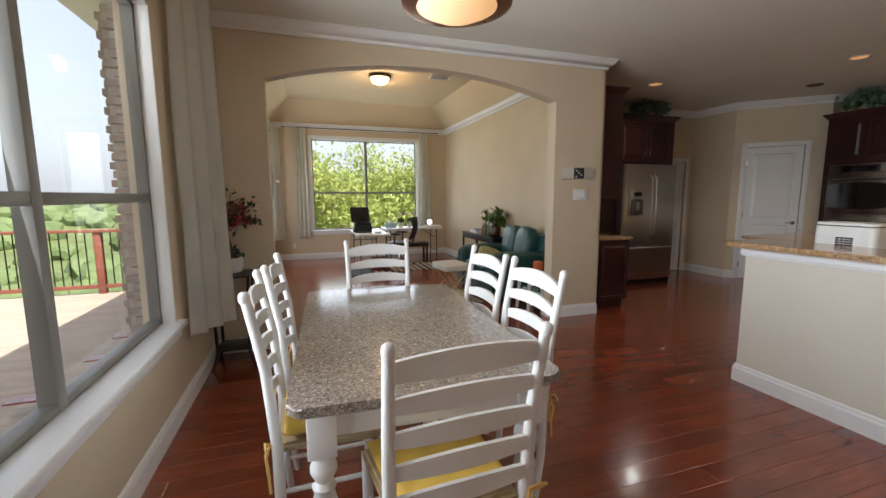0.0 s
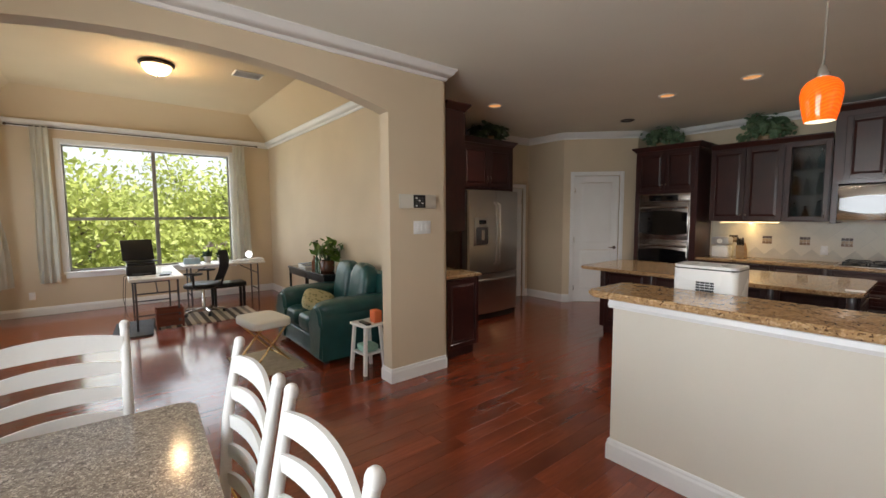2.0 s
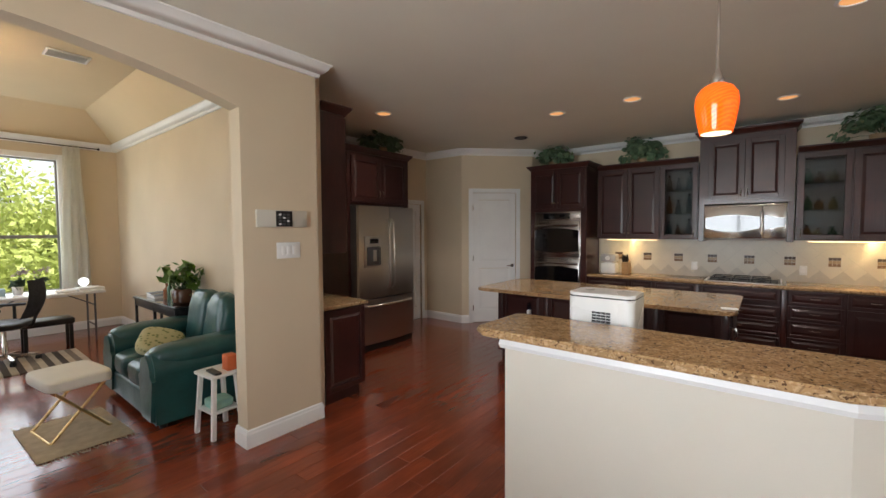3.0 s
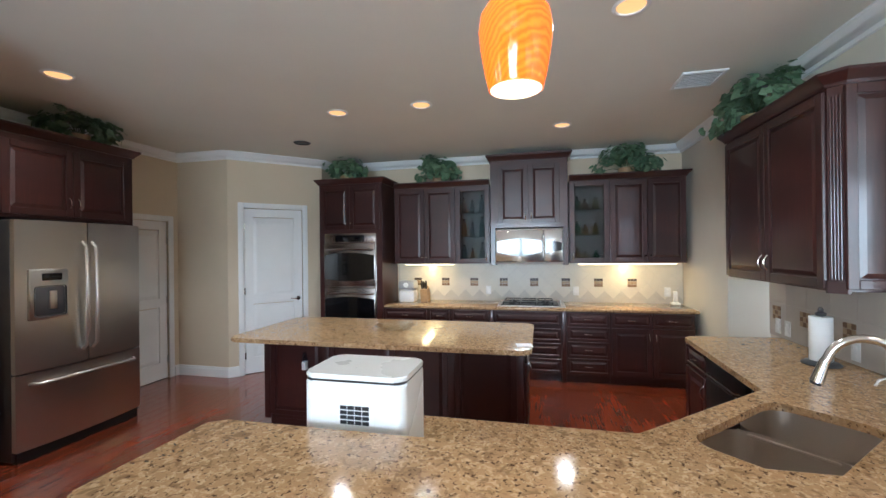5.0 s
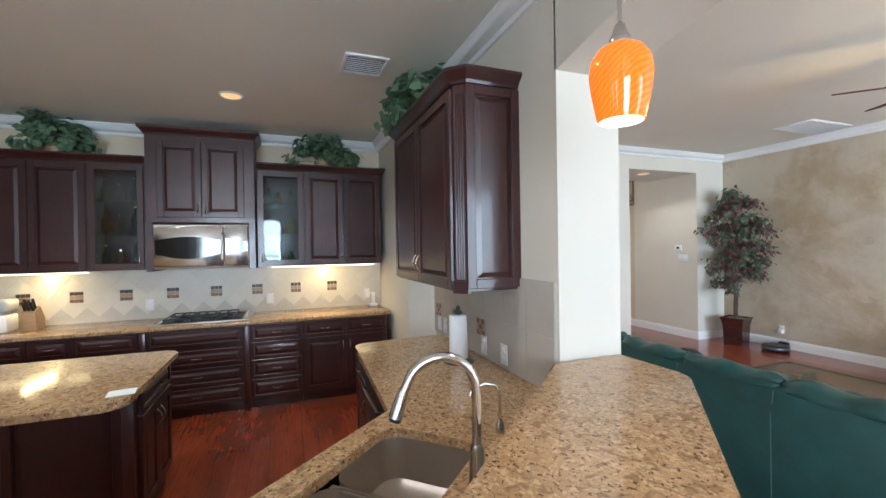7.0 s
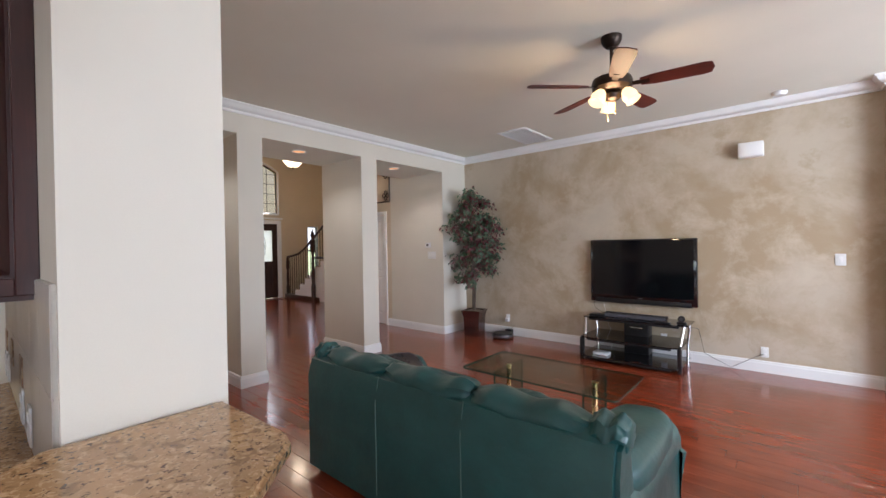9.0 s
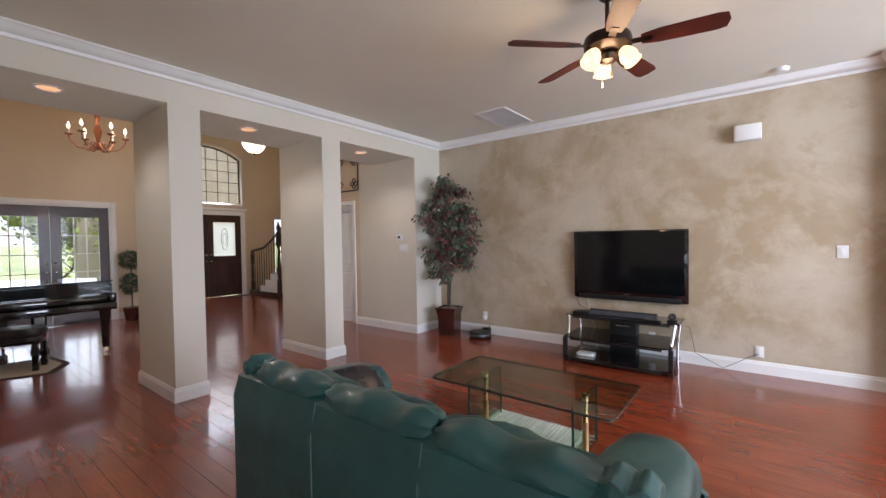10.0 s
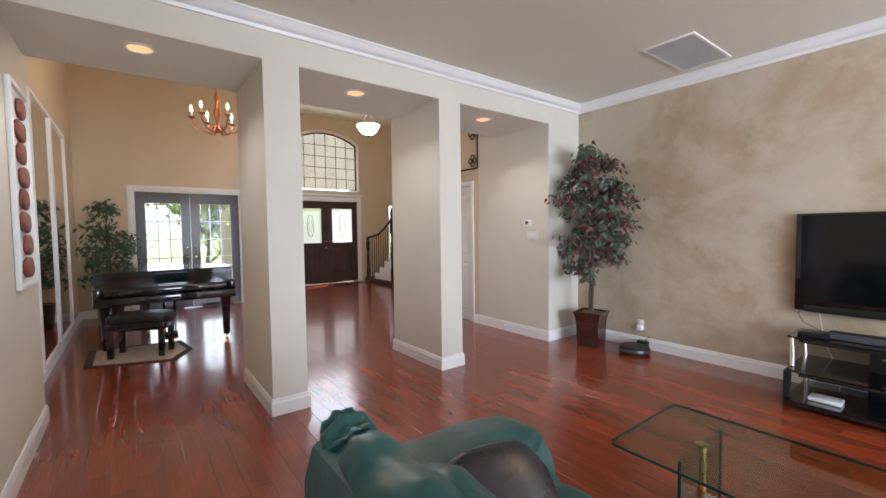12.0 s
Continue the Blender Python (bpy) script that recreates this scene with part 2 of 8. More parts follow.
def lathe(bm, profile, at=(0, 0, 0), seg=20):
    """Turns (radius, height) pairs about the upright line through at."""
    rings = []
    for r, z in profile:
        rings.append([bm.verts.new((at[0] + max(r, 1e-4) * math.cos(k * math.tau / seg), at[1] + max(r, 1e-4) * math.sin(k * math.tau / seg), at[2] + z)) for k in range(seg)])
    for lo, hi in zip(rings, rings[1:]):
        for k in range(seg):
            bm.faces.new((lo[k], lo[(k + 1) % seg], hi[(k + 1) % seg], hi[k]))
    bm.faces.new(rings[0][::-1]), bm.faces.new(rings[-1])
    return bm


def prism(bm, pts, z0, z1, bevel=0.0, seg=2):
    """An upright prism on a plan polygon."""
    lo, hi = [bm.verts.new((x, y, z0)) for x, y in pts], [bm.verts.new((x, y, z1)) for x, y in pts]
    faces = [bm.faces.new(lo[::-1]), bm.faces.new(hi)]
    n = len(pts)
    for k in range(n):
        faces.append(bm.faces.new((lo[k], lo[(k + 1) % n], hi[(k + 1) % n], hi[k])))
    if bevel:
        edges = {e for f in faces[:2] for e in f.edges}
        bmesh.ops.bevel(bm, geom=list(edges), offset=bevel, segments=seg, affect="EDGES")
    return bm


def slab(bm, outline, axis, a, b):
    """An outline of (along, height) pairs pushed from a to b across: axis is the one that the outline does not lie in."""
    def at(p, s):
        return (s, p[0], p[1]) if axis == "x" else (p[0], s, p[1])
    lo, hi = [bm.verts.new(at(p, a)) for p in outline], [bm.verts.new(at(p, b)) for p in outline]
    bm.faces.new(lo[::-1]), bm.faces.new(hi)
    n = len(outline)
    for k in range(n):
        bm.faces.new((lo[k], lo[(k + 1) % n], hi[(k + 1) % n], hi[k]))
    return bm


def tube(bm, pts, r, seg=10, caps=True):
    """A round bar bent along points. r: a number or one a point."""
    pts = [Vector(p) for p in pts]
    rings, side = [], None
    for i, p in enumerate(pts):
        d = (pts[min(i + 1, len(pts) - 1)] - pts[max(i - 1, 0)]).normalized()
        if side is None:
            side = d.cross(Vector((0, 0, 1)))
            if side.length < 1e-3:
                side = d.cross(Vector((1, 0, 0)))
        side = (side - d * side.dot(d)).normalized()
        up = d.cross(side)
        rr = r[i] if isinstance(r, (list, tuple)) else r
        rings.append([bm.verts.new(p + rr * (side * math.cos(k * math.tau / seg) + up * math.sin(k * math.tau / seg))) for k in range(seg)])
    for lo, hi in zip(rings, rings[1:]):
        for k in range(seg):
            bm.faces.new((lo[k], lo[(k + 1) % seg], hi[(k + 1) % seg], hi[k]))
    if caps:
        bm.faces.new(rings[0][::-1]), bm.faces.new(rings[-1])
    return bm


def arc(c, r, a0, a1, n, plane="xz"):
    out = []
    for k in range(n + 1):
        a = radians(a0 + (a1 - a0) * k / n)
        u, v = r * math.cos(a), r * math.sin(a)
        out.append((c[0] + u, c[1], c[2] + v) if plane == "xz" else (c[0], c[1] + u, c[2] + v) if plane == "yz" else (c[0] + u, c[1] + v, c[2]))
    return out


def sweep(bm, path, profile, z, closed=False):
    """A moulding: profile of (out, up) pairs, run along a plan path at height z. out is to the left of the way."""
    n = len(path)
    rings = []
    for i in range(n):
        p = Vector(path[i])
        d0 = (p - Vector(path[i - 1])).normalized() if i or closed else None
        d1 = (Vector(path[(i + 1) % n]) - p).normalized() if i < n - 1 or closed else None
        d0, d1 = d0 or d1, d1 or d0
        n0, n1 = Vector((-d0.y, d0.x)), Vector((-d1.y, d1.x))
        m = (n0 + n1).normalized()
        k = 1 / max(m.dot(n0), 0.25)
        rings.append([bm.verts.new((p.x + m.x * k * o, p.y + m.y * k * o, z + u)) for o, u in profile])
    q = len(profile)
    for i in range(n if closed else n - 1):
        lo, hi = rings[i], rings[(i + 1) % n]
        for k in range(q):
            bm.faces.new((lo[k], lo[(k + 1) % q], hi[(k + 1) % q], hi[k]))
    if not closed:
        bm.faces.new(rings[0]), bm.faces.new(rings[-1][::-1])
    return bm


def wall(name, axis, t0, t1, a0, a1, z0, z1, holes=(), material=None, label=""):
    """A wall between t0 and t1 across, a0 to a1 along, with square holes (a, b, z0, z1)."""
    bm = B()
    cuts = sorted({a0, a1, *(h[0] for h in holes), *(h[1] for h in holes)})
    for a, b in zip(cuts, cuts[1:]):
        zs = [z0]
        for h in sorted((h for h in holes if h[0] <= a + 1e-6 and h[1] >= b - 1e-6), key=lambda h: h[2]):
            zs += [h[2], h[3]]
        zs.append(z1)
        for lo, hi in zip(zs[::2], zs[1::2]):
            if hi - lo > 1e-4:
                if axis == "x":
                    box(bm, t0, a, lo, t1, b, hi)
                else:
                    box(bm, a, t0, lo, b, t1, hi)
    bmesh.ops.remove_doubles(bm, verts=bm.verts, dist=1e-5)
    # drop the faces buried between two blocks
    seen = {}
    for f in bm.faces:
        seen.setdefault(tuple(round(c, 4) for c in f.calc_center_median()), []).append(f)
    bmesh.ops.delete(bm, geom=[f for fs in seen.values() if len(fs) > 1 for f in fs], context="FACES_ONLY")
    return structure(name, bm, material or WALL, label)


def blob(bm, center, size, power=2.6, seg=24, rings=14, wrinkle=0.0, seed=0.0):
    """A stuffed cushion shape: a rounded block with folds."""
    c, s = Vector(center), Vector(size) / 2
    grid = []
    def sp(v, e):
        return math.copysign(abs(v) ** e, v)
    e = 2 / power
    for i in range(rings + 1):
        phi = -math.pi / 2 + math.pi * i / rings
        row = []
        for k in range(seg):
            th = k * math.tau / seg
            p = Vector((sp(math.cos(phi), e) * sp(math.cos(th), e), sp(math.cos(phi), e) * sp(math.sin(th), e), sp(math.sin(phi), e)))
            q = Vector((p.x * s.x, p.y * s.y, p.z * s.z))
            if wrinkle:
                q *= 1 + wrinkle * noise.noise(q * 9 + Vector((seed, seed * 2, 0))) + 0.6 * wrinkle * noise.noise(q * 22 + Vector((0, seed, 3)))
            row.append(bm.verts.new(c + q))
        grid.append(row)
    for lo, hi in zip(grid, grid[1:]):
        for k in range(seg):
            bm.faces.new((lo[k], lo[(k + 1) % seg], hi[(k + 1) % seg], hi[k]))
    bmesh.ops.remove_doubles(bm, verts=bm.verts, dist=1e-5)
    return bm


# ---- the large structure ----
KC, LC = 2.96, 3.12      # ceilings of kitchen and living room
EX = -0.765              # inner face of the window wall
CROWN = [(0, 0), (0.10, 0), (0.10, -0.012), (0.085, -0.022), (0.075, -0.045), (0.05, -0.07), (0.03, -0.08), (0.022, -0.105), (0, -0.105)]
BASE = [(0, 0), (0.018, 0), (0.018, 0.10), (0.012, 0.115), (0.012, 0.125), (0.006, 0.135), (0, 0.135)]

wall("wall_nook_windows", "x", EX - 0.18, EX, -0.91, 4.17, 0, KC, [(0.80, 3.07, 0.63, 2.56)])
wall("wall_living_windows", "x", EX - 0.18, EX, -6.6, -0.91, 0, LC, [(-5.7, -1.5, 0.45, 2.75)])
wall("wall_sunroom_side", "x", -0.90, -0.72, 4.32, 10.0, 0, 3.05, [(6.75, 9.62, 0.66, 2.66)])
wall("wall_sunroom_end", "y", 10.0, 10.18, -0.90, 3.52, 0, 3.05, [(0.20, 2.66, 0.66, 2.74)])
wall("wall_sunroom_kitchen", "x", 3.40, 3.52, 4.32, 6.22, 0, 3.05)
wall("wall_sunroom_outer", "x", 3.40, 3.52, 6.22, 10.0, 0, 3.05)
wall("wall_fridge", "y", 6.10, 6.22, 3.52, 7.12, 0, KC, [(6.03, 6.86, 0, 2.06)], WALL)
wall("wall_kitchen_side", "x", 7.0, 7.12, 5.31, 6.10, 0, KC)
wall("wall_kitchen_back", "x", 8.27, 8.39, -0.46, 4.60, 0, KC)
wall("wall_oven_side", "y", 4.45, 4.60, 7.87, 8.27, 0, KC)
wall("wall_kitchen_stub", "y", -0.91, -0.46, 6.98, 9.0, 0, LC, (), WALL_PALE)
wall("wall_sink", "y", -0.91, -0.54, 4.65, 6.39, 0, LC, (), WALL_PALE)
wall("wall_passage_head", "y", -0.91, -0.54, 6.39, 6.98, 2.42, LC, (), WALL_PALE)
wall("wall_television", "y", -6.57, -6.42, 2.66, 8.10, 0, LC, (), WALL)
wall("wall_living_corner", "y", -6.60, -6.24, EX, 2.66, 0, LC, (), WALL)
wall("wall_niche", "y", -6.45, -5.78, 7.97, 9.30, 0, LC, (), WALL_PALE)
wall("wall_hall", "y", -5.90, -5.78, 9.30, 11.20, 0, 4.6, [(9.47, 10.25, 0, 2.16)], WALL)
wall("pier_1", "y", -2.63, -2.35, 7.97, 8.94, 0, 2.81, (), WALL_PALE)
wall("pier_2", "y", -4.32, -4.04, 7.97, 8.94, 0, 2.81, (), WALL_PALE)
wall("wall_column_head", "x", 7.97, 8.94, -5.78, -0.91, 2.81, 4.6, (), WALL_PALE)
wall("wall_piano_side", "y", -0.74, -0.60, 9.0, 14.0, 0, 4.6, (), WALL)
wall("wall_piano_end", "x", 13.90, 14.05, -3.70, -0.74, 0, 4.6, [(-3.31, -1.535, 0, 2.26)], WALL)
wall("wall_foyer_side", "y", -3.82, -3.70, 13.90, 15.62, 0, 4.6, (), WALL)
wall("wall_front", "x", 15.60, 15.75, -8.7, -3.70, 0, 4.6, [(-6.78, -4.90, 0, 2.32), (-6.74, -4.94, 2.62, 4.20), (-8.18, -7.78, 0.6, 2.25)], WALL)
wall("wall_stair_end", "y", -8.75, -8.6, 9.3, 15.75, 0, 4.6, (), WALL)
wall("wall_stair_back", "x", 11.08, 11.20, -8.6, -5.90, 0, 4.6, (), WALL)


def arch_wall(name, y0, y1, x0, x1, xa, xb, spring, rise, top, material):
    """A wall along x with a segmental arch over an opening xa to xb."""
    half, mid = (xb - xa) / 2, (xa + xb) / 2
    r = (half * half + rise * rise) / (2 * rise)
    a = math.asin(half / r)
    curve = [(mid + r * math.sin(-a + 2 * a * k / 28), spring + rise - r + r * math.cos(-a + 2 * a * k / 28)) for k in range(29)]
    pts = [(x0, 0), (xa, 0)] + curve + [(xb, 0), (x1, 0), (x1, top), (x0, top)]
    if x1 - xb < 1e-4:
        pts = [(x0, 0), (xa, 0)] + curve + [(x1, top), (x0, top)]
    return structure(name, slab(B(), pts, "y", y0, y1), material)


arch_wall("wall_nook_arch", 4.17, 4.32, EX - 0.1, 3.375, -0.24, 2.745, 2.475, 0.22, KC, WALL)
arch_wall("wall_living_arch", -0.91, -0.54, EX, 4.66, -0.2, 4.66, 2.455, 0.25, LC, WALL_PALE)

# diagonal pantry wall with its doorway
pan = Matrix.Translation((7.0, 5.31, 0)) @ Matrix.Rotation(radians(-45), 4, "Z")
bm = B()
box(bm, 0, 0, 0, 0.18, 0.12, KC), box(bm, 0.96, 0, 0, 1.235, 0.12, KC), box(bm, 0.18, 0, 2.235, 0.96, 0.12, KC)
structure("wall_pantry", bm, WALL).matrix_world = pan

# ceilings and floors
bm = B()
prism(bm, [(EX - 0.18, -0.54), (8.39, -0.54), (8.39, 6.22), (3.52, 6.22), (3.52, 4.32), (EX - 0.18, 4.32)], KC, KC + 0.12)
structure("ceiling_kitchen", bm, CEIL)
structure("ceiling_living", prism(B(), [(EX - 0.18, -6.6), (7.97, -6.6), (7.97, -0.91), (EX - 0.18, -0.91)], LC, LC + 0.12), CEIL)
structure("ceiling_foyer", prism(B(), [(8.9, -8.75), (15.75, -8.75), (15.75, -0.6), (8.9, -0.6)], 4.6, 4.72), CEIL)
structure("ceiling_pier_soffit", prism(B(), [(7.975, -5.78), (8.935, -5.78), (8.935, -0.91), (7.975, -0.91)], 2.804, 2.81), CEIL)
# hipped sunroom ceiling
bm = B()
lo = [bm.verts.new(p) for p in ((-0.72, 4.32, 3.02), (3.40, 4.32, 3.02), (3.40, 10.0, 3.02), (-0.72, 10.0, 3.02))]
hi = [bm.verts.new(p) for p in ((-0.24, 4.80, 3.48), (2.92, 4.80, 3.48), (2.92, 9.52, 3.48), (-0.24, 9.52, 3.48))]
up = [bm.verts.new(p) for p in ((-0.9, 4.17, 3.8), (3.52, 4.17, 3.8), (3.52, 10.18, 3.8), (-0.9, 10.18, 3.8))]
bm.faces.new(hi), bm.faces.new(up)
for k in range(4):
    bm.faces.new((lo[k], lo[(k + 1) % 4], hi[(k + 1) % 4], hi[k]))
    bm.faces.new((lo[k], lo[(k + 1) % 4], up[(k + 1) % 4], up[k]))
structure("ceiling_sunroom", bm, CEIL_SUN)
structure("wall_sunroom_gable", prism(B(), [(-0.72, 4.18), (3.40, 4.18), (3.40, 4.315), (-0.72, 4.315)], KC + 0.005, 3.75), WALL)

floor = structure("floor", prism(B(), [(EX - 0.18, -8.75), (15.75, -8.75), (15.75, 10.18), (EX - 0.18, 10.18)], -0.2, -0.012), SUBFLOOR, "reddish-brown hardwood plank floor with a glossy finish")

# crown mouldings and baseboards
def crown(name, path, z, closed=False):
    return structure(name, sweep(B(), path, CROWN, z, closed), TRIM, "white crown moulding", True)


def baseboard(path, name="baseboard"):
    return tagged(structure(name, sweep(B(), path, BASE, 0), TRIM, "white painted baseboard"), category="baseboard")


crown("trim_crown_nook", [(3.52, 6.1), (3.375, 4.30), (3.375, 4.17), (EX, 4.17), (EX, -0.54), (4.66, -0.54), (6.39, -0.54), (6.39, -0.62)], KC)
crown("trim_crown_kitchen", [(6.98, -0.7), (6.98, -0.46), (8.27, -0.46), (8.27, 4.45), (7.87, 4.45), (7.0, 5.31), (7.0, 6.10), (3.52, 6.10)], KC)
crown("trim_crown_living", [(EX, -0.91), (EX, -6.24), (2.66, -6.24), (2.66, -6.42), (7.97, -6.42), (7.97, -0.91)], LC)
crown("trim_crown_sunroom", [(-0.72, 4.33), (3.40, 4.33), (3.40, 10.0), (-0.72, 10.0)], 3.05, True)
baseboard([(3.375, 4.34), (3.375, 4.17), (2.745, 4.17), (2.745, 4.32), (3.40, 4.32), (3.40, 10.0), (-0.72, 10.0), (-0.72, 4.32), (-0.24, 4.32), (-0.24, 4.17), (EX, 4.17), (EX, -0.54)])
baseboard([(7.85, 4.46), (7.70, 4.61)])
baseboard([(7.127, 5.183), (7.0, 5.31), (7.0, 6.10), (6.93, 6.10)])
baseboard([(EX, -0.91), (EX, -6.24), (2.66, -6.24), (2.66, -6.42), (7.97, -6.42), (7.97, -5.78), (9.40, -5.78)])
baseboard([(10.33, -5.78), (11.20, -5.78), (11.20, -5.9)])
for y0, y1 in ((-2.63, -2.35), (-4.32, -4.04)):
    tagged(structure("baseboard", sweep(B(), [(7.97, y0), (7.97, y1), (8.94, y1), (8.94, y0)], BASE, 0, True), TRIM, "white painted baseboard"), category="baseboard")
baseboard([(13.90, -1.44), (13.90, -0.74), (9.0, -0.74), (9.0, -0.91), (6.98, -0.91)])
baseboard([(15.60, -4.80), (15.60, -3.82), (13.90, -3.82), (13.90, -3.40)])
baseboard([(6.39, -0.91), (4.66, -0.91)])


# ---- outside ----
GRASS = surface("hillside_scrub", (0.16, 0.20, 0.06), 0.9, 0.3, 0.05, 0.8, 0.6, 0.3)
DECKWOOD = surface("weathered_deck_board", (0.42, 0.34, 0.26), 0.7, 0.15, 1.5, 30, 0.2, 0.002, stretch=(1, 8, 8), spread=5)
RAILWOOD = surface("red_stained_rail", (0.24, 0.075, 0.045), 0.6, 0.15, 3, 40, 0.2, 0.001)
BRICK = surface("pale_brick", (0.46, 0.36, 0.30), 0.85, 0.22, 6, 60, 0.4, 0.004, spread=4)
MORTAR = surface("mortar", (0.52, 0.48, 0.42), 0.9, 0.1, 8, 90, 0.3, 0.003)
LEAF_YOUNG = leaf_surface("yellow_green_leaf", (0.42, 0.47, 0.12), (0.27, 0.34, 0.085))
LEAF_WOOD = surface("dark_green_foliage", (0.14, 0.19, 0.06), 0.7, 0.3, 0.3, 4, 0.2, 0.01, second=(0.08, 0.12, 0.04))
BARK = surface("grey_bark", (0.13, 0.10, 0.075), 0.9, 0.25, 8, 60, 0.5, 0.004)

bm = B()
n = 60
grid = {}
for i in range(n + 1):
    for j in range(n + 1):
        u, v = (i / n * 2 - 1), (j / n * 2 - 1)
        x, y = math.copysign(abs(u) ** 2.6, u) * 1500, math.copysign(abs(v) ** 2.6, v) * 1500
        d = math.hypot(x, y)
        z = -3.2 - 16 * (1 - math.exp(-max(d - 14, 0) / 40)) + 30 * (1 - math.exp(-max(d - 150, 0) / 400)) * (0.55 + 0.45 * noise.noise(Vector((x, y, 0)) * 0.004))
        if x > 15:
            z = max(z, -0.35 - 0.01 * (x - 15))
        grid[i, j] = bm.verts.new((x, y, z))
for i in range(n):
    for j in range(n):
        bm.faces.new((grid[i, j], grid[i + 1, j], grid[i + 1, j + 1], grid[i, j + 1]))
structure("ground", bm, GRASS, "wooded hillside falling away from the house", True)


def leaf_cloud(name, parent, centers, count, spread, size, material, seed, label=""):
    """Many small leaves strewn round the twig ends."""
    rng = np.random.default_rng(seed)
    verts, faces = [], []
    pick = rng.integers(0, len(centers), count)
    off = rng.normal(0, 1, (count, 3)) * spread
    a, b = rng.normal(0, 1, (count, 3)), rng.normal(0, 1, (count, 3))
    s = size * rng.uniform(0.6, 1.4, count)
    for k in range(count):
        c = np.array(centers[pick[k]]) + off[k]
        u = a[k] / np.linalg.norm(a[k])
        w = np.cross(u, b[k])
        w /= np.linalg.norm(w) + 1e-6
        i = len(verts)
        verts += [tuple(c - u * s[k]), tuple(c + w * s[k] * 0.45), tuple(c + u * s[k]), tuple(c - w * s[k] * 0.45)]
        faces.append((i, i + 1, i + 2, i + 3))
    me = bpy.data.meshes.new(name)
    me.from_pydata(verts, [], faces)
    me.materials.append(material)
    ob = new(name, me)
    ob.parent = parent
    if label:
        ob["label"] = label
    return ob


def tree(x, y, z, height, seed, leaves, leaf, material, label):
    rng = random.Random(seed)
    t = thing("tree", pose(x, y, z), label, "tree", "trees outside the windows")
    bm, ends = B(), []

    def limb(p, d, length, r, level):
        pts, q = [p], p
        for k in range(4):
            d = (d + Vector((rng.uniform(-1, 1), rng.uniform(-1, 1), rng.uniform(-0.3, 0.6))) * 0.22).normalized()
            q = q + d * length / 4
            pts.append(q)
        tube(bm, pts, [r * (1 - 0.14 * k) for k in range(5)], 6)
        if level == 0:
            ends.extend(tuple(p) for p in pts[1:])
            return
        for k in range(4 if level > 1 else 3):
            a = rng.uniform(0, math.tau)
            out = Vector((math.cos(a), math.sin(a), rng.uniform(0.1, 0.9))).normalized()
            limb(pts[rng.randint(2, 4)], (d * 0.35 + out).normalized(), length * rng.uniform(0.55, 0.75), r * 0.5, level - 1)

    limb(Vector((0, 0, -0.3)), Vector((0, 0, 1)), height * 0.5, height * 0.022, 3)
    part("trunk", bm, BARK, t)
    leaf_cloud("crown", t, ends, leaves, height * 0.06, leaf, material, seed)
    return t


for k, (x, y, z, h, kind) in enumerate(((-0.2, 15.4, -3.6, 7.2, 1), (2.0, 14.2, -3.4, 6.6, 1), (4.6, 16.5, -3.8, 7.4, 1), (0.6, 18.5, -4.5, 8.6, 1), (6.8, 20, -5, 8.4, 1), (3.2, 20, -5, 9.0, 1))):
    tree(x, y, z, h, 11 + k, 11000, 0.085, LEAF_YOUNG, "young spring-green tree with thin branching limbs")
for k, (x, y) in enumerate(((19.5, -1.2), (20.5, -3.4), (19.0, -5.6))):
    tree(x, y, -0.4, 4.2, 40 + k, 6000, 0.09, LEAF_YOUNG, "leafy garden tree beyond the front doors")

# woods on the far slopes: clumps with ragged outlines
rng = np.random.default_rng(5)
verts, faces = [], []
base = bmesh.new()
bmesh.ops.create_icosphere(base, subdivisions=2, radius=1.0)
bv, bf = [v.co.copy() for v in base.verts], [[v.index for v in f.verts] for f in base.faces]
base.free()
for k in range(950):
    a = rng.uniform(math.radians(80), math.radians(290)) if k > 120 else rng.uniform(math.radians(60), math.radians(120))
    d = 30 + 420 * rng.uniform(0, 1) ** 1.6
    x, y = d * math.cos(a), d * math.sin(a)
    z = -3.2 - 16 * (1 - math.exp(-max(d - 14, 0) / 40)) + 30 * (1 - math.exp(-max(d - 150, 0) / 400)) * (0.55 + 0.45 * noise.noise(Vector((x, y, 0)) * 0.004))
    r = rng.uniform(2.0, 4.5) * (1 + d / 260)
    i = len(verts)
    for v in bv:
        q = v * (r * (1 + 0.45 * noise.noise(v * 2.2 + Vector((k, 0, 0))) + 0.2 * noise.noise(v * 6 + Vector((0, k, 0)))))
        verts.append((x + q.x, y + q.y, z + r * 0.4 + q.z * 0.8))
    faces += [[i + q for q in f] for f in bf]
me = bpy.data.meshes.new("woods")
me.from_pydata(verts, [], faces)
me.materials.append(LEAF_WOOD)
tagged(new("woods", me), "dense green woods on the far hillside", "woods", kind="stuff")

# deck with boards, rail and brick corner
deck = thing("deck", pose(0, 0, 0), "sunlit weathered wooden deck outside the windows", "deck")
part("frame", box(B(), -5.2, -7.0, -0.40, -1.10, 8.2, -0.16), DECKWOOD, deck, smooth=False)
plank = bpy.data.meshes.new("board")
bm = box(B(), -5.2, -0.068, -0.155, -1.10, 0.068, -0.12, 0.004, 1)
bm.to_mesh(plank), bm.free()
plank.materials.append(DECKWOOD)
for k in range(108):
    b = new("board", plank)
    b.parent, b.location = deck, (0, -6.9 + k * 0.14, 0)
rail = thing("deck_rail", pose(0, 8.05, -0.12), "red-stained deck rail with dark metal balusters", "railing")
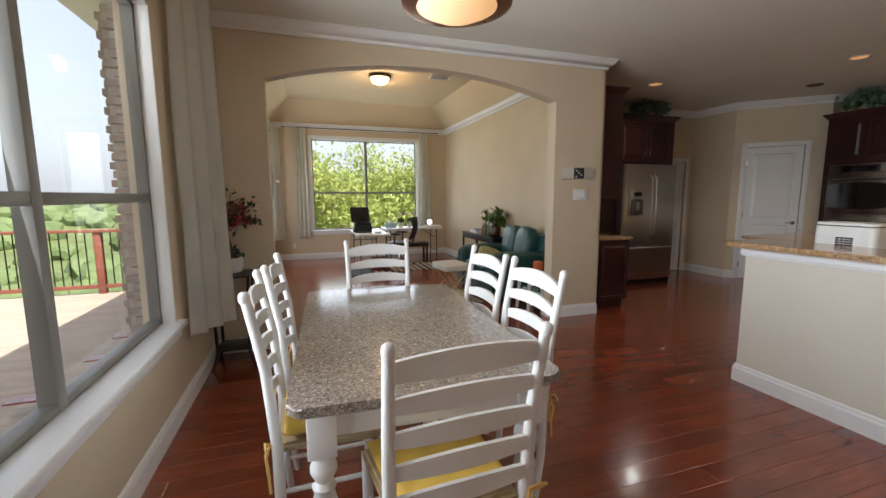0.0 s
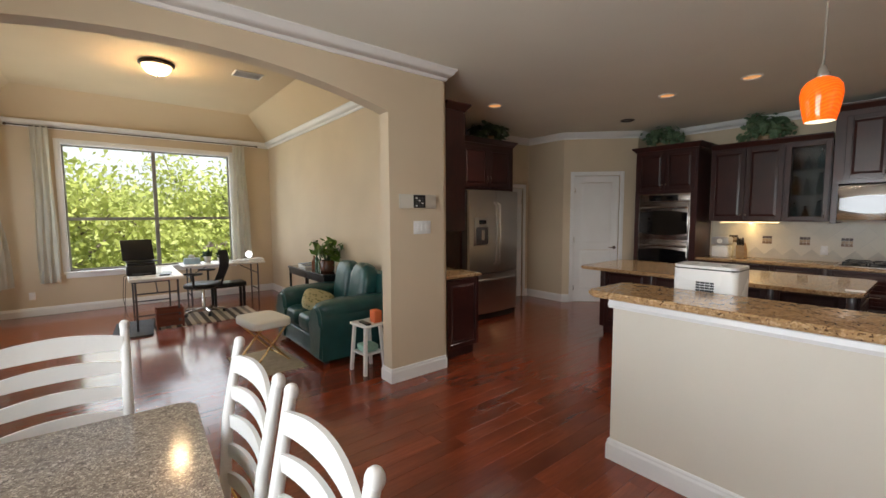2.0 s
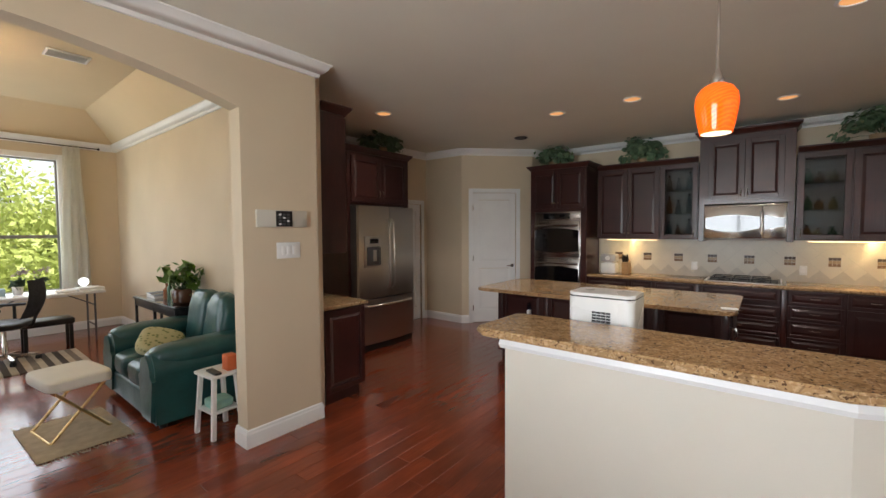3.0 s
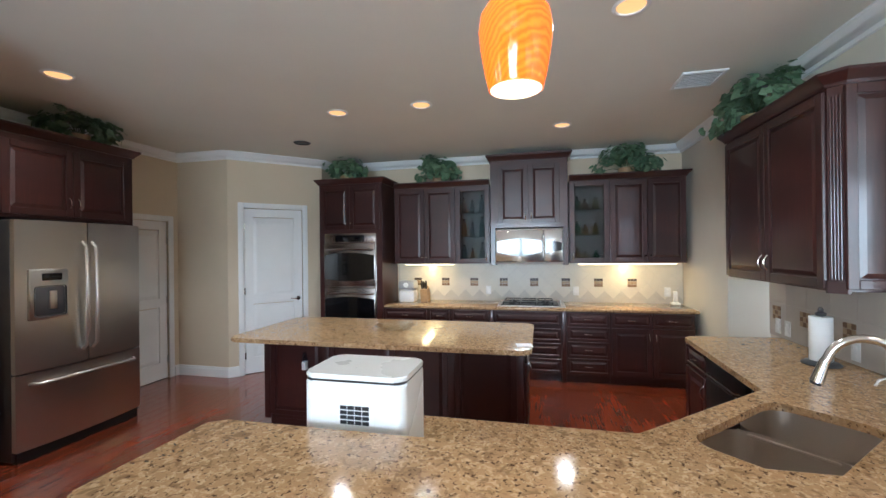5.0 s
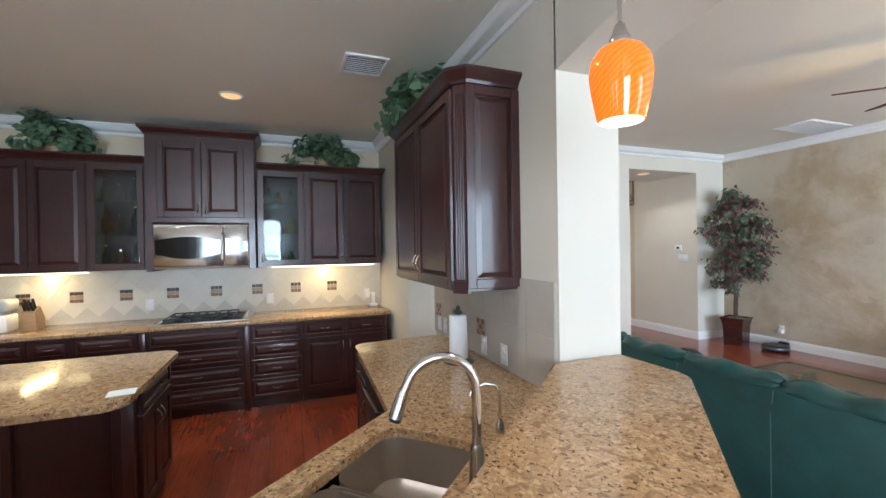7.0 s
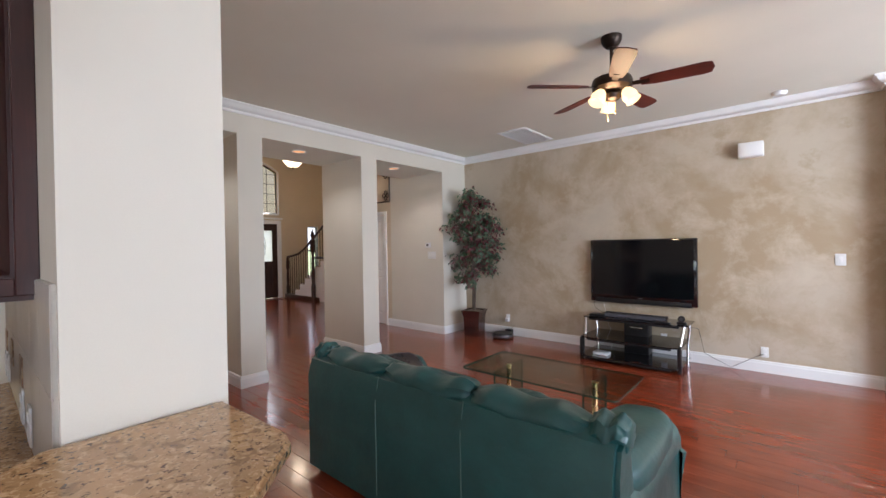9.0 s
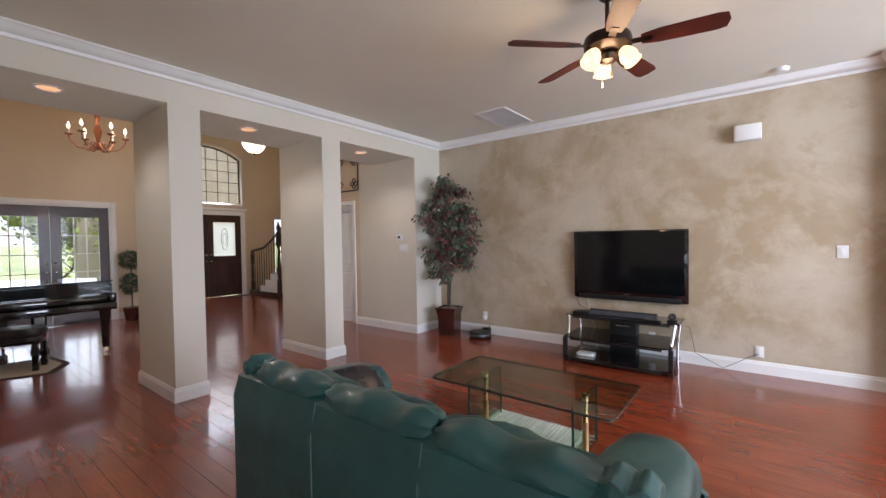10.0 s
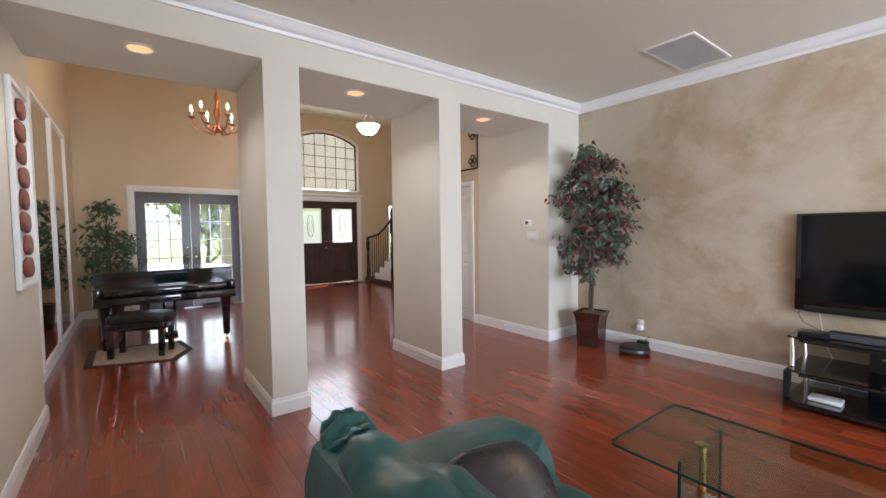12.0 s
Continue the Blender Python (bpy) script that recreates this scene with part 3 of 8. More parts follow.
for x in (-5.1, -3.15, -1.25):
    part("post", box(B(), x - 0.05, -0.05, 0, x + 0.05, 0.05, 1.02, 0.006), RAILWOOD, rail)
part("top_rail", box(B(), -5.16, -0.075, 1.0, -1.2, 0.075, 1.045, 0.006), RAILWOOD, rail)
part("bottom_rail", box(B(), -5.1, -0.03, 0.09, -1.25, 0.03, 0.15, 0.004), RAILWOOD, rail)
for k in range(34):
    part("baluster", rod(B(), (-5.02 + k * 0.113, 0, 0.12), (-5.02 + k * 0.113, 0, 1.0), 0.009, None, 6), DARKMETAL, rail)
bm = box(B(), -1.46, 4.32, -0.5, -0.91, 4.74, 3.0)
pier = structure("pier_brick_corner", bm, MORTAR, "pale brick corner of the house")
bmesh_brick = bpy.data.meshes.new("brick")
bm = box(B(), -0.095, -0.045, -0.03, 0.095, 0.045, 0.03, 0.004, 1)
bm.to_mesh(bmesh_brick), bm.free()
bmesh_brick.materials.append(BRICK)
for row in range(41):
    for k in range(3):
        b = new("brick", bmesh_brick)
        b.parent, b.location = pier, (-1.365 + 0.2 * k + (0.0 if row % 2 else 0.05) - 0.0, 4.32, -0.1 + row * 0.075)
    for k in range(2):
        b = new("brick", bmesh_brick)
        b.parent, b.location, b.rotation_euler = pier, (-1.46, 4.42 + 0.2 * k + (0.05 if row % 2 else 0), -0.1 + row * 0.075), (0, 0, math.pi / 2)
# roof edge over the deck
structure("roof_eave", box(B(), -1.75, -7, 2.99, -0.98, 10.6, 3.14), TRIM, "white eave of the roof over the windows")


# ---- windows and doors of the setting ----
def window(name, axis, at, a0, a1, z0, z1, rail_z, cols, out, label, trim=0.0):
    """Single-hung units side by side in an opening. out: which way is outdoors along the axis."""
    def bx(a, lo, b, hi, d0, d1, bv=0.003):
        bm = B()
        if axis == "x":
            return box(bm, at + out * d0, a, lo, at + out * d1, b, hi, bv)
        return box(bm, a, at + out * d0, lo, b, at + out * d1, hi, bv)
    root = tagged(new(name), label, "window", kind="structure")
    w = (a1 - a0) / cols
    for nm, a, lo, b, hi in (("window_frame", a0, z0, a0 + 0.035, z1), ("window_frame", a1 - 0.035, z0, a1, z1), ("window_frame", a0, z0, a1, z0 + 0.035), ("window_frame", a0, z1 - 0.035, a1, z1)):
        part(nm, bx(a, lo, b, hi, 0.075, 0.135), FRAME_GREY, root)
    for k in range(cols):
        l, r = a0 + k * w, a0 + (k + 1) * w
        if k:
            part("mullion", bx(l - 0.03, z0, l + 0.03, z1, 0.073, 0.137), FRAME_GREY, root)
        part("meeting_rail", bx(l, rail_z - 0.028, r, rail_z + 0.022, 0.078, 0.118), FRAME_GREY, root)
        for lo, hi in ((z0 + 0.03, rail_z), (rail_z, z1 - 0.03)):
            p = part("pane", bx(l + 0.02, lo, r - 0.02, hi, 0.104, 0.107, 0), GLASS, root, smooth=False)
            p.visible_shadow = False
    # painted sill, nosing and reveal lining
    part("window_sill", bx(a0 - 0.06, z0 - 0.03, a1 + 0.06, z0 + 0.004, -0.055, 0.075, 0.006), TRIM, root)
    part("apron", bx(a0 - 0.04, z0 - 0.10, a1 + 0.04, z0 - 0.03, -0.018, -0.001), TRIM, root)
    part("lining", bx(a0, z0, a0 + 0.012, z1, 0.0, 0.074), TRIM, root)
    part("lining", bx(a1 - 0.012, z0, a1, z1, 0.0, 0.074), TRIM, root)
    part("lining", bx(a0, z1 - 0.012, a1, z1, 0.0, 0.074), TRIM, root)
    if trim:
        part("casing", bx(a0 - trim, z0 + 0.004, a0, z1 + trim, -0.016, -0.001), TRIM, root)
        part("casing", bx(a1, z0 + 0.004, a1 + trim, z1 + trim, -0.016, -0.001), TRIM, root)
        part("casing", bx(a0, z1, a1, z1 + trim, -0.016, -0.001), TRIM, root)
    return root


window("window_1", "x", EX, 0.80, 3.07, 0.63, 2.56, 1.43, 2, -1, "double-hung pair of grey-framed windows over the deck")
window("window_2", "x", -0.72, 6.75, 9.62, 0.66, 2.66, 1.52, 2, -1, "tall grey-framed windows in the sunroom side wall", 0.07)
window("window_3", "y", 10.0, 0.20, 2.66, 0.66, 2.74, 1.53, 2, 1, "wide grey-framed double window facing the trees", 0.07)
# out of view: added as the opening for the living room's daylight
window("window_4", "x", EX, -5.7, -1.5, 0.45, 2.75, 1.60, 4, -1, "unseen wall of tall windows, added to light the living room", 0.07)
window("window_6", "x", 15.60, -8.18, -7.78, 0.6, 2.25, 1.45, 1, 1, "narrow window beside the stairs")


# ---- kitchen ----
TILE = surface("cream_backsplash_tile", (0.66, 0.62, 0.53), 0.35, 0.06, 3, 60, 0.08, 0.001, spread=4)
GROUT = surface("pale_grout", (0.55, 0.52, 0.46), 0.85, 0.08, 8, 90, 0.1)
MOSAIC = [surface("mosaic_" + n, c, 0.35, 0.2, 20, 90, 0.1) for n, c in (("brown", (0.22, 0.12, 0.06)), ("tan", (0.42, 0.30, 0.18)), ("dark", (0.07, 0.05, 0.04)), ("cream", (0.6, 0.52, 0.4)))]
OVENGLASS = surface("black_oven_glass", (0.005, 0.005, 0.006), 0.05, 0, 2, 30, 0, 0, 0, 0.5, rough_vary=0.02)
CABGLASS = clear_glass("cabinet_door_glass", (0.80, 0.86, 0.86), 0.0, False, 1.2)
IVY = surface("ivy_leaf", (0.095, 0.18, 0.09), 0.5, 0.25, 14, 80, 0.1, 0.001, second=(0.23, 0.30, 0.19))
WHITE_PLASTIC = surface("white_plastic", (0.80, 0.80, 0.79), 0.28, 0.03, 3, 80, 0.01)
PAPER = surface("white_paper", (0.82, 0.82, 0.80), 0.9, 0.04, 6, 200, 0.2, 0.001)
WARM = glow("warm_lamp_face", (1.0, 0.45, 0.15), 0.30, (0.5, 0.3, 0.15))


def raised_front(bm, x0, z0, x1, z1, y=0.0, stile=0.055, glass=False):
    """A cabinet front in the plane y, seen from -y: frame, moulded recess and raised field."""
    f, r = y - 0.022, y - 0.008
    for a, lo, b, hi in ((x0, z0, x0 + stile, z1), (x1 - stile, z0, x1, z1), (x0 + stile, z0, x1 - stile, z0 + stile), (x0 + stile, z1 - stile, x1 - stile, z1)):
        box(bm, a, f, lo, b, y, hi, 0.003, 1)
    if glass:
        return bm
    a, b, lo, hi = x0 + stile, x1 - stile, z0 + stile, z1 - stile
    k = 0.034
    if b - a > 2.6 * k and hi - lo > 2.6 * k:
        o = [bm.verts.new(p) for p in ((a, r, lo), (b, r, lo), (b, r, hi), (a, r, hi))]
        m = [bm.verts.new(p) for p in ((a + 0.008, r, lo + 0.008), (b - 0.008, r, lo + 0.008), (b - 0.008, r, hi - 0.008), (a + 0.008, r, hi - 0.008))]
        i = [bm.verts.new(p) for p in ((a + k, f + 0.002, lo + k), (b - k, f + 0.002, lo + k), (b - k, f + 0.002, hi - k), (a + k, f + 0.002, hi - k))]
        for s, t in ((o, m), (m, i)):
            for q in range(4):
                bm.faces.new((s[q], s[(q + 1) % 4], t[(q + 1) % 4], t[q]))
        bm.faces.new(i)
    else:
        box(bm, a, r, lo, b, y, hi)
    return bm


def pull(parent, x, z, upright=True, y=-0.022, size=0.05):
    """A small bowed bar handle."""
    pts = []
    for k in range(9):
        a = -1 + k / 4
        out = y - 0.024 * (1 - a * a) - 0.002
        pts.append((x, out, z + a * size) if upright else (x + a * size, out, z))
    return part("handle", tube(B(), pts, 0.0045, 8), CHROME, parent, "satin nickel bow handle")


def knob(parent, x, z, y=-0.022):
    bm = B()
    rod(bm, (x, y, z), (x, y - 0.016, z), 0.005, None, 8), rod(bm, (x, y - 0.014, z), (x, y - 0.027, z), 0.012, 0.009, 12)
    return part("knob", bm, CHROME, parent, "satin nickel knob")


def front(parent, x0, z0, x1, z1, name="door", hold=None, glass=False, y=0.0, at=None):
    """A door or drawer with its handle. hold: l, r (upright pull), k/K (knob left or right) or d (drawer pull)."""
    d = part(name, raised_front(B(), x0 + 0.002, z0 + 0.002, x1 - 0.002, z1 - 0.002, y, 0.055 if z1 - z0 > 0.22 else 0.028, glass), CHERRY, parent, smooth=False)
    if glass:
        g = part("pane", box(B(), x0 + 0.055, y - 0.012, z0 + 0.055, x1 - 0.055, y - 0.008, z1 - 0.055), CABGLASS, d, "clear glass pane", False)
        g.visible_shadow = False
    hz = at if at is not None else z0 + 0.10
    if hold in ("l", "r"):
        pull(d, x0 + 0.035 if hold == "l" else x1 - 0.035, hz, True, y - 0.022)
    elif hold in ("k", "K"):
        knob(d, x0 + 0.03 if hold == "k" else x1 - 0.03, hz, y - 0.022)
    elif hold == "d":
        pull(d, (x0 + x1) / 2, (z0 + z1) / 2, False, y - 0.022, 0.045)
    return d


def carcass(bm, x0, z0, x1, z1, depth, hollow=False):
    """Cabinet box behind its fronts (front plane y = 0)."""
    if not hollow:
        return box(bm, x0, 0, z0, x1, depth, z1, 0.002, 1)
    t = 0.018
    for b in ((x0, 0, z0, x0 + t, depth, z1), (x1 - t, 0, z0, x1, depth, z1), (x0 + t, 0, z0, x1 - t, depth, z0 + t), (x0 + t, 0, z1 - t, x1 - t, depth, z1), (x0 + t, depth - t, z0 + t, x1 - t, depth, z1 - t)):
        box(bm, *b)
    return bm


def cornice(parent, x0, x1, depth, z, h=0.075, left=True, right=True):
    prof = [(0, 0), (0.012, 0), (0.018, 0.015), (0.03, 0.03), (0.048, 0.05), (0.055, 0.06), (0.055, h), (0, h)]
    path = [(x0, depth), (x0, 0), (x1, 0), (x1, depth)]
    if not left:
        path = path[1:]
    if not right:
        path = path[:-1]
    return part("cornice", sweep(B(), path[::-1], prof, z), CHERRY, parent, smooth=False)


def side_panel(parent, x, z0, z1, depth, out):
    bm = raised_front(B(), 0.02, z0 + 0.01, depth - 0.01, z1 - 0.01, 0.0, 0.05)
    m = Matrix.Translation((x, 0, 0)) @ Matrix.Rotation(radians(90 if out > 0 else -90), 4, "Z")
    if out < 0:
        m = m @ Matrix.Translation((-depth, 0, 0))
    bmesh.ops.transform(bm, matrix=m, verts=bm.verts)
    return part("side_panel", bm, CHERRY, parent, smooth=False)


CH = 0.91
BACK = pose(7.63, 3.40, 0, 0, 0, -90)     # local x runs to -y, depth to +x
DEEP = 8.265 - 7.63


def base_unit(m, x0, x1, kind, label, depth=DEEP, group="base cabinets along the kitchen wall"):
    u = thing("base_cabinet", m @ Matrix.Translation((x0, 0, 0)), label, "cabinet", group)
    w = x1 - x0
    bm = carcass(B(), 0, 0.10, w, CH - 0.036, depth)
    part("body", bm, CHERRY, u, smooth=False)
    part("toe_kick", box(B(), 0.001, 0.07, 0.0, w - 0.001, depth - 0.02, 0.10), CHERRY, u, smooth=False)
    if kind == "drawers":
        for lo, hi in ((0.70, 0.865), (0.52, 0.69), (0.32, 0.51), (0.12, 0.31)):
            front(u, 0.01, lo, w - 0.01, hi, "drawer", "d")
    elif kind == "wide":
        front(u, 0.06, 0.70, w - 0.06, 0.865, "drawer")
        for lo, hi in ((0.50, 0.66), (0.31, 0.48), (0.12, 0.29)):
            front(u, 0.06, lo, w - 0.06, hi, "drawer", "d")
        for x in (0.0, w - 0.055):
            part("pilaster", box(B(), x, -0.03, 0.0, x + 0.055, 0.001, CH - 0.04, 0.006), CHERRY, u)
    elif kind == "pair":
        front(u, 0.01, 0.70, w / 2, 0.865, "drawer", "d"), front(u, w / 2, 0.70, w - 0.01, 0.865, "drawer", "d")
        front(u, 0.01, 0.12, w / 2, 0.69, "door", "r", at=0.58), front(u, w / 2, 0.12, w - 0.01, 0.69, "door", "l", at=0.58)
    else:
        front(u, 0.01, 0.70, w - 0.01, 0.865, "drawer", "d")
        front(u, 0.01, 0.12, w - 0.01, 0.69, "door", "r", at=0.58)
    return u


for x0, x1, kind in ((0.0, 0.62, "one"), (0.62, 0.925, "drawers"), (0.925, 1.43, "one"), (1.43, 2.37, "wide"), (2.37, 2.875, "drawers"), (2.875, 3.785, "pair")):
    base_unit(BACK, x0, x1, kind, "dark cherry base cabinet with raised-panel fronts and nickel pulls")

top = thing("worktop", pose(0, 0, 0), "polished golden granite worktop along the kitchen wall", "countertop")
part("slab", box(B(), 7.60, -0.425, CH - 0.036, 8.262, 3.385, CH, 0.008), BAR, top)

# oven tower
tower = thing("oven_cabinet", BACK @ Matrix.Translation((-0.94, 0, 0)), "tall dark cherry cabinet holding a double wall oven", "cabinet")
part("body", carcass(B(), 0, 0.10, 0.93, 2.56, DEEP - 0.01), CHERRY, tower, smooth=False)
part("toe_kick", box(B(), 0.001, 0.07, 0, 0.929, DEEP - 0.02, 0.10), CHERRY, tower, smooth=False)
cornice(tower, 0, 0.93, DEEP - 0.01, 2.56)
front(tower, 0.03, 1.93, 0.465, 2.53, "door", "K", at=2.02), front(tower, 0.465, 1.93, 0.90, 2.53, "door", "k", at=2.02)
front(tower, 0.03, 0.12, 0.465, 0.50, "door", "r", at=0.42), front(tower, 0.465, 0.12, 0.90, 0.50, "door", "l", at=0.42)
SINKSTEEL = surface("satin_sink_steel", (0.52, 0.46, 0.40), 0.44, 0.04, 2.0, 80, 0.0, 0.0005, 1.0, 0, rough_vary=0.05)
OVENSTEEL = surface("bronzed_stainless_steel", (0.42, 0.38, 0.35), 0.25, 0.03, 1.5, 60, 0.0, 0.0005, 1.0, 0, rough_vary=0.04)
oven = thing("double_oven", BACK @ Matrix.Translation((-0.86, -0.001, 0.54)), "stainless double wall oven with black glass doors", "oven")
part("body", box(B(), 0, -0.012, 0, 0.77, 0.0, 1.34, 0.004), OVENSTEEL, oven)
part("control_panel", box(B(), 0.01, -0.022, 1.205, 0.76, -0.012, 1.33, 0.004), OVENSTEEL, oven)
part("display", box(B(), 0.16, -0.026, 1.225, 0.60, -0.021, 1.315, 0.004), OVENGLASS, oven)
for lo, hi in ((0.62, 1.19), (0.02, 0.59)):
    d = part("door", box(B(), 0.01, -0.045, lo, 0.76, -0.013, hi, 0.006), OVENSTEEL, oven)
    o = [(0.02, lo + 0.10)] + [(0.02 + 0.73 * k / 16, hi - 0.15 + 0.035 * math.sin(math.pi * k / 16)) for k in range(17)] + [(0.75, lo + 0.10)] + [(0.75 - 0.73 * k / 16, lo + 0.10 - 0.035 * math.sin(math.pi * k / 16)) for k in range(1, 16)]
    part("oven_window", slab(B(), o, "y", -0.048, -0.044), OVENGLASS, d, "black oven glass", False)
    part("handle", tube(B(), [(0.04, -0.045, hi - 0.07), (0.06, -0.085, hi - 0.07), (0.38, -0.10, hi - 0.06), (0.71, -0.085, hi - 0.07), (0.73, -0.045, hi - 0.07)], 0.013, 10), OVENSTEEL, d)

# wall cabinets
UP = pose(7.93, 3.40, 0, 0, 0, -90)
UD = 8.265 - 7.93


def wall_unit(m, x0, x1, z0, z1, doors, label, depth=UD, glass=False, holds=None, left=False, right=False, group="wall cabinets"):
    u = thing("wall_cabinet", m @ Matrix.Translation((x0, 0, 0)), label, "cabinet", group)
    w = x1 - x0
    part("body", carcass(B(), 0, z0, w, z1, depth, glass), CHERRY, u, smooth=False)
    cornice(u, 0, w, depth, z1, 0.075, left, right)
    for k in range(doors):
        h = (holds or ("K" if doors == 1 or k == 0 else "k")) if not isinstance(holds, (list, tuple)) else holds[k]
        front(u, 0.008 + k * (w - 0.016) / doors, z0 + 0.01, 0.008 + (k + 1) * (w - 0.016) / doors, z1 - 0.015, "door", h, glass, at=z0 + 0.09)
    if glass:
        for z in (z0 + 0.36, z0 + 0.69):
            part("shelf", box(B(), 0.02, 0.03, z, w - 0.02, depth - 0.02, z + 0.012), CABGLASS, u, "glass shelf", False)
    return u


wall_unit(UP, 0.065, 0.948, 1.45, 2.505, 2, "dark cherry wall cabinet with two raised-panel doors", holds=("K", "k"))
wall_unit(UP, 0.948, 1.415, 1.45, 2.505, 1, "dark cherry wall cabinet with a glass door", glass=True, holds="r")
wall_unit(UP, 2.44, 2.923, 1.45, 2.505, 1, "dark cherry wall cabinet with a glass door", glass=True, holds="l")
wall_unit(UP, 2.923, 3.80, 1.45, 2.505, 2, "dark cherry wall cabinet with two raised-panel doors", holds=("K", "k"), right=True)
hood = thing("hood_cabinet", pose(7.86, 3.40 - 1.435, 0, 0, 0, -90), "tall dark cherry cabinet above the microwave", "cabinet")
part("body", carcass(B(), 0, 1.92, 0.985, 2.80, 0.40), CHERRY, hood, smooth=False)
for x in (0.0, 0.925):
    part("side_panel", box(B(), x, -0.001, 1.43, x + 0.06, 0.40, 1.92), CHERRY, hood, smooth=False)
cornice(hood, 0, 0.985, 0.40, 2.80, 0.085)
front(hood, 0.10, 1.97, 0.4925, 2.74, "door", "r", at=2.06), front(hood, 0.4925, 1.97, 0.885, 2.74, "door", "l", at=2.06)

mw = thing("microwave", pose(7.855, 3.40 - 1.435, 1.45, 0, 0, -90) @ Matrix.Translation((0.062, 0, 0)), "stainless over-range microwave with a dark curved window", "microwave")
part("body", box(B(), 0, 0, 0, 0.86, 0.38, 0.45, 0.006), STEEL, mw)
mwdoor = part("door", box(B(), 0.005, -0.028, 0.02, 0.62, -0.001, 0.435, 0.008), CHROME, mw, "polished steel door")
o = [(0.02 + 0.58 * k / 16, 0.29 + 0.035 * math.sin(math.pi * k / 16)) for k in range(17)] + [(0.60 - 0.58 * k / 16, 0.15 - 0.05 * math.sin(math.pi * k / 16)) for k in range(17)]
part("window", slab(B(), o, "y", -0.031, -0.027), OVENGLASS, mwdoor, "black glass window", False)
part("control_panel", box(B(), 0.625, -0.028, 0.02, 0.855, -0.001, 0.435, 0.008), CHROME, mw)
o = [(0.64, 0.31), (0.845, 0.27), (0.845, 0.17), (0.64, 0.13)]
part("display", slab(B(), o, "y", -0.031, -0.027), OVENGLASS, mw, "", False)
part("handle", tube(B(), [(0.615, -0.028, 0.08), (0.615, -0.065, 0.10), (0.615, -0.07, 0.22), (0.615, -0.065, 0.34), (0.615, -0.028, 0.36)], 0.011, 10), STEEL, mw)

# glassware behind the glass doors
def bottle(x, y, z, h, r, color, label):
    m = clear_glass("bottle_glass", color, 0.02, False, 1.3)
    b = thing("bottle", pose(x, y, z), label, "bottle", "glassware behind glass doors")
    part("body", lathe(B(), [(r * 0.9, 0), (r, 0.01), (r, h * 0.55), (r * 0.4, h * 0.72), (r * 0.34, h * 0.9)], (0, 0, 0), 14), m, b)
    part("stopper", lathe(B(), [(r * 0.32, h * 0.9), (r * 0.45, h * 0.93), (r * 0.45, h * 0.98), (r * 0.2, h)], (0, 0, 0), 12), CHROME, b)
    return b


for z in (1.47, 1.825, 2.155):
    for k, y in enumerate((2.36, 2.25, 2.11)):
        bottle(8.08 + 0.03 * (k % 2), y, z, (0.24, 0.19, 0.27)[k] * (0.9 if z > 2 else 1), 0.038, ((0.8, 0.6, 0.45), (0.75, 0.78, 0.8), (0.6, 0.72, 0.75))[(k + int(z * 10)) % 3], "glass decanter standing on a glass shelf")
for z in (1.47, 1.825, 2.155):
    for k, y in enumerate((0.85, 0.75, 0.62)):
        bottle(8.10, y, z, (0.17, 0.13, 0.15)[k], 0.045, ((0.3, 0.6, 0.5), (0.8, 0.55, 0.3), (0.85, 0.8, 0.6))[(k + int(z * 7)) % 3], "coloured glass jar standing on a glass shelf")

# backsplash: grout bed, square tiles set on the diagonal behind the cooker and mosaic insets
splash = structure("wall_backsplash", box(B(), 8.258, -0.455, CH, 8.269, 3.40, 1.455), GROUT, "cream tile backsplash with mosaic insets")
insets = [3.095 - 0.42 * k for k in range(8)]


def tile_piece(parent, name, outline, x, material, rotated=None):
    return part(name, slab(B(), outline, "x", x, x + 0.004), material, parent, smooth=False)


def clip_rect(pts, y0, y1, z0, z1):
    """A tile cut to the strip that it lies in."""
    for axis, lim, keep in ((0, y0, 1), (0, y1, -1), (1, z0, 1), (1, z1, -1)):
        out = []
        for p, q in zip(pts, pts[1:] + pts[:1]):
            a, b = (p[axis] - lim) * keep, (q[axis] - lim) * keep
            if a >= 0:
                out.append(p)
            if a * b < 0:
                s = a / (a - b)
                out.append((p[0] + (q[0] - p[0]) * s, p[1] + (q[1] - p[1]) * s))
        pts = out
        if len(pts) < 3:
            return []
    return pts


s = 0.21
for i in range(-2, 22):
    for j in range(0, 5):
        cy, cz = -0.45 + i * s + (s / 2 if j % 2 else 0), CH + 0.16 + (j - 1) * s / 2 + 0.10
        h = s / 2 - 0.002
        p = clip_rect([(cy - h, cz), (cy, cz - h), (cy + h, cz), (cy, cz + h)], -0.45, 3.38, CH + 0.003, 1.452)
        if p:
            tile_piece(splash, "tile", p, 8.254, TILE)
k = 0
for y in insets:
    for a in range(3):
        for b in range(3):
            q = 0.038
            y0, z0 = y + (a - 1.5) * q, 1.12 + b * q
            tile_piece(splash, "mosaic_tile", [(y0, z0), (y0 + 0.035, z0), (y0 + 0.035, z0 + 0.035), (y0, z0 + 0.035)], 8.2495, MOSAIC[(k * 5 + k // 3) % 4])
            k += 1
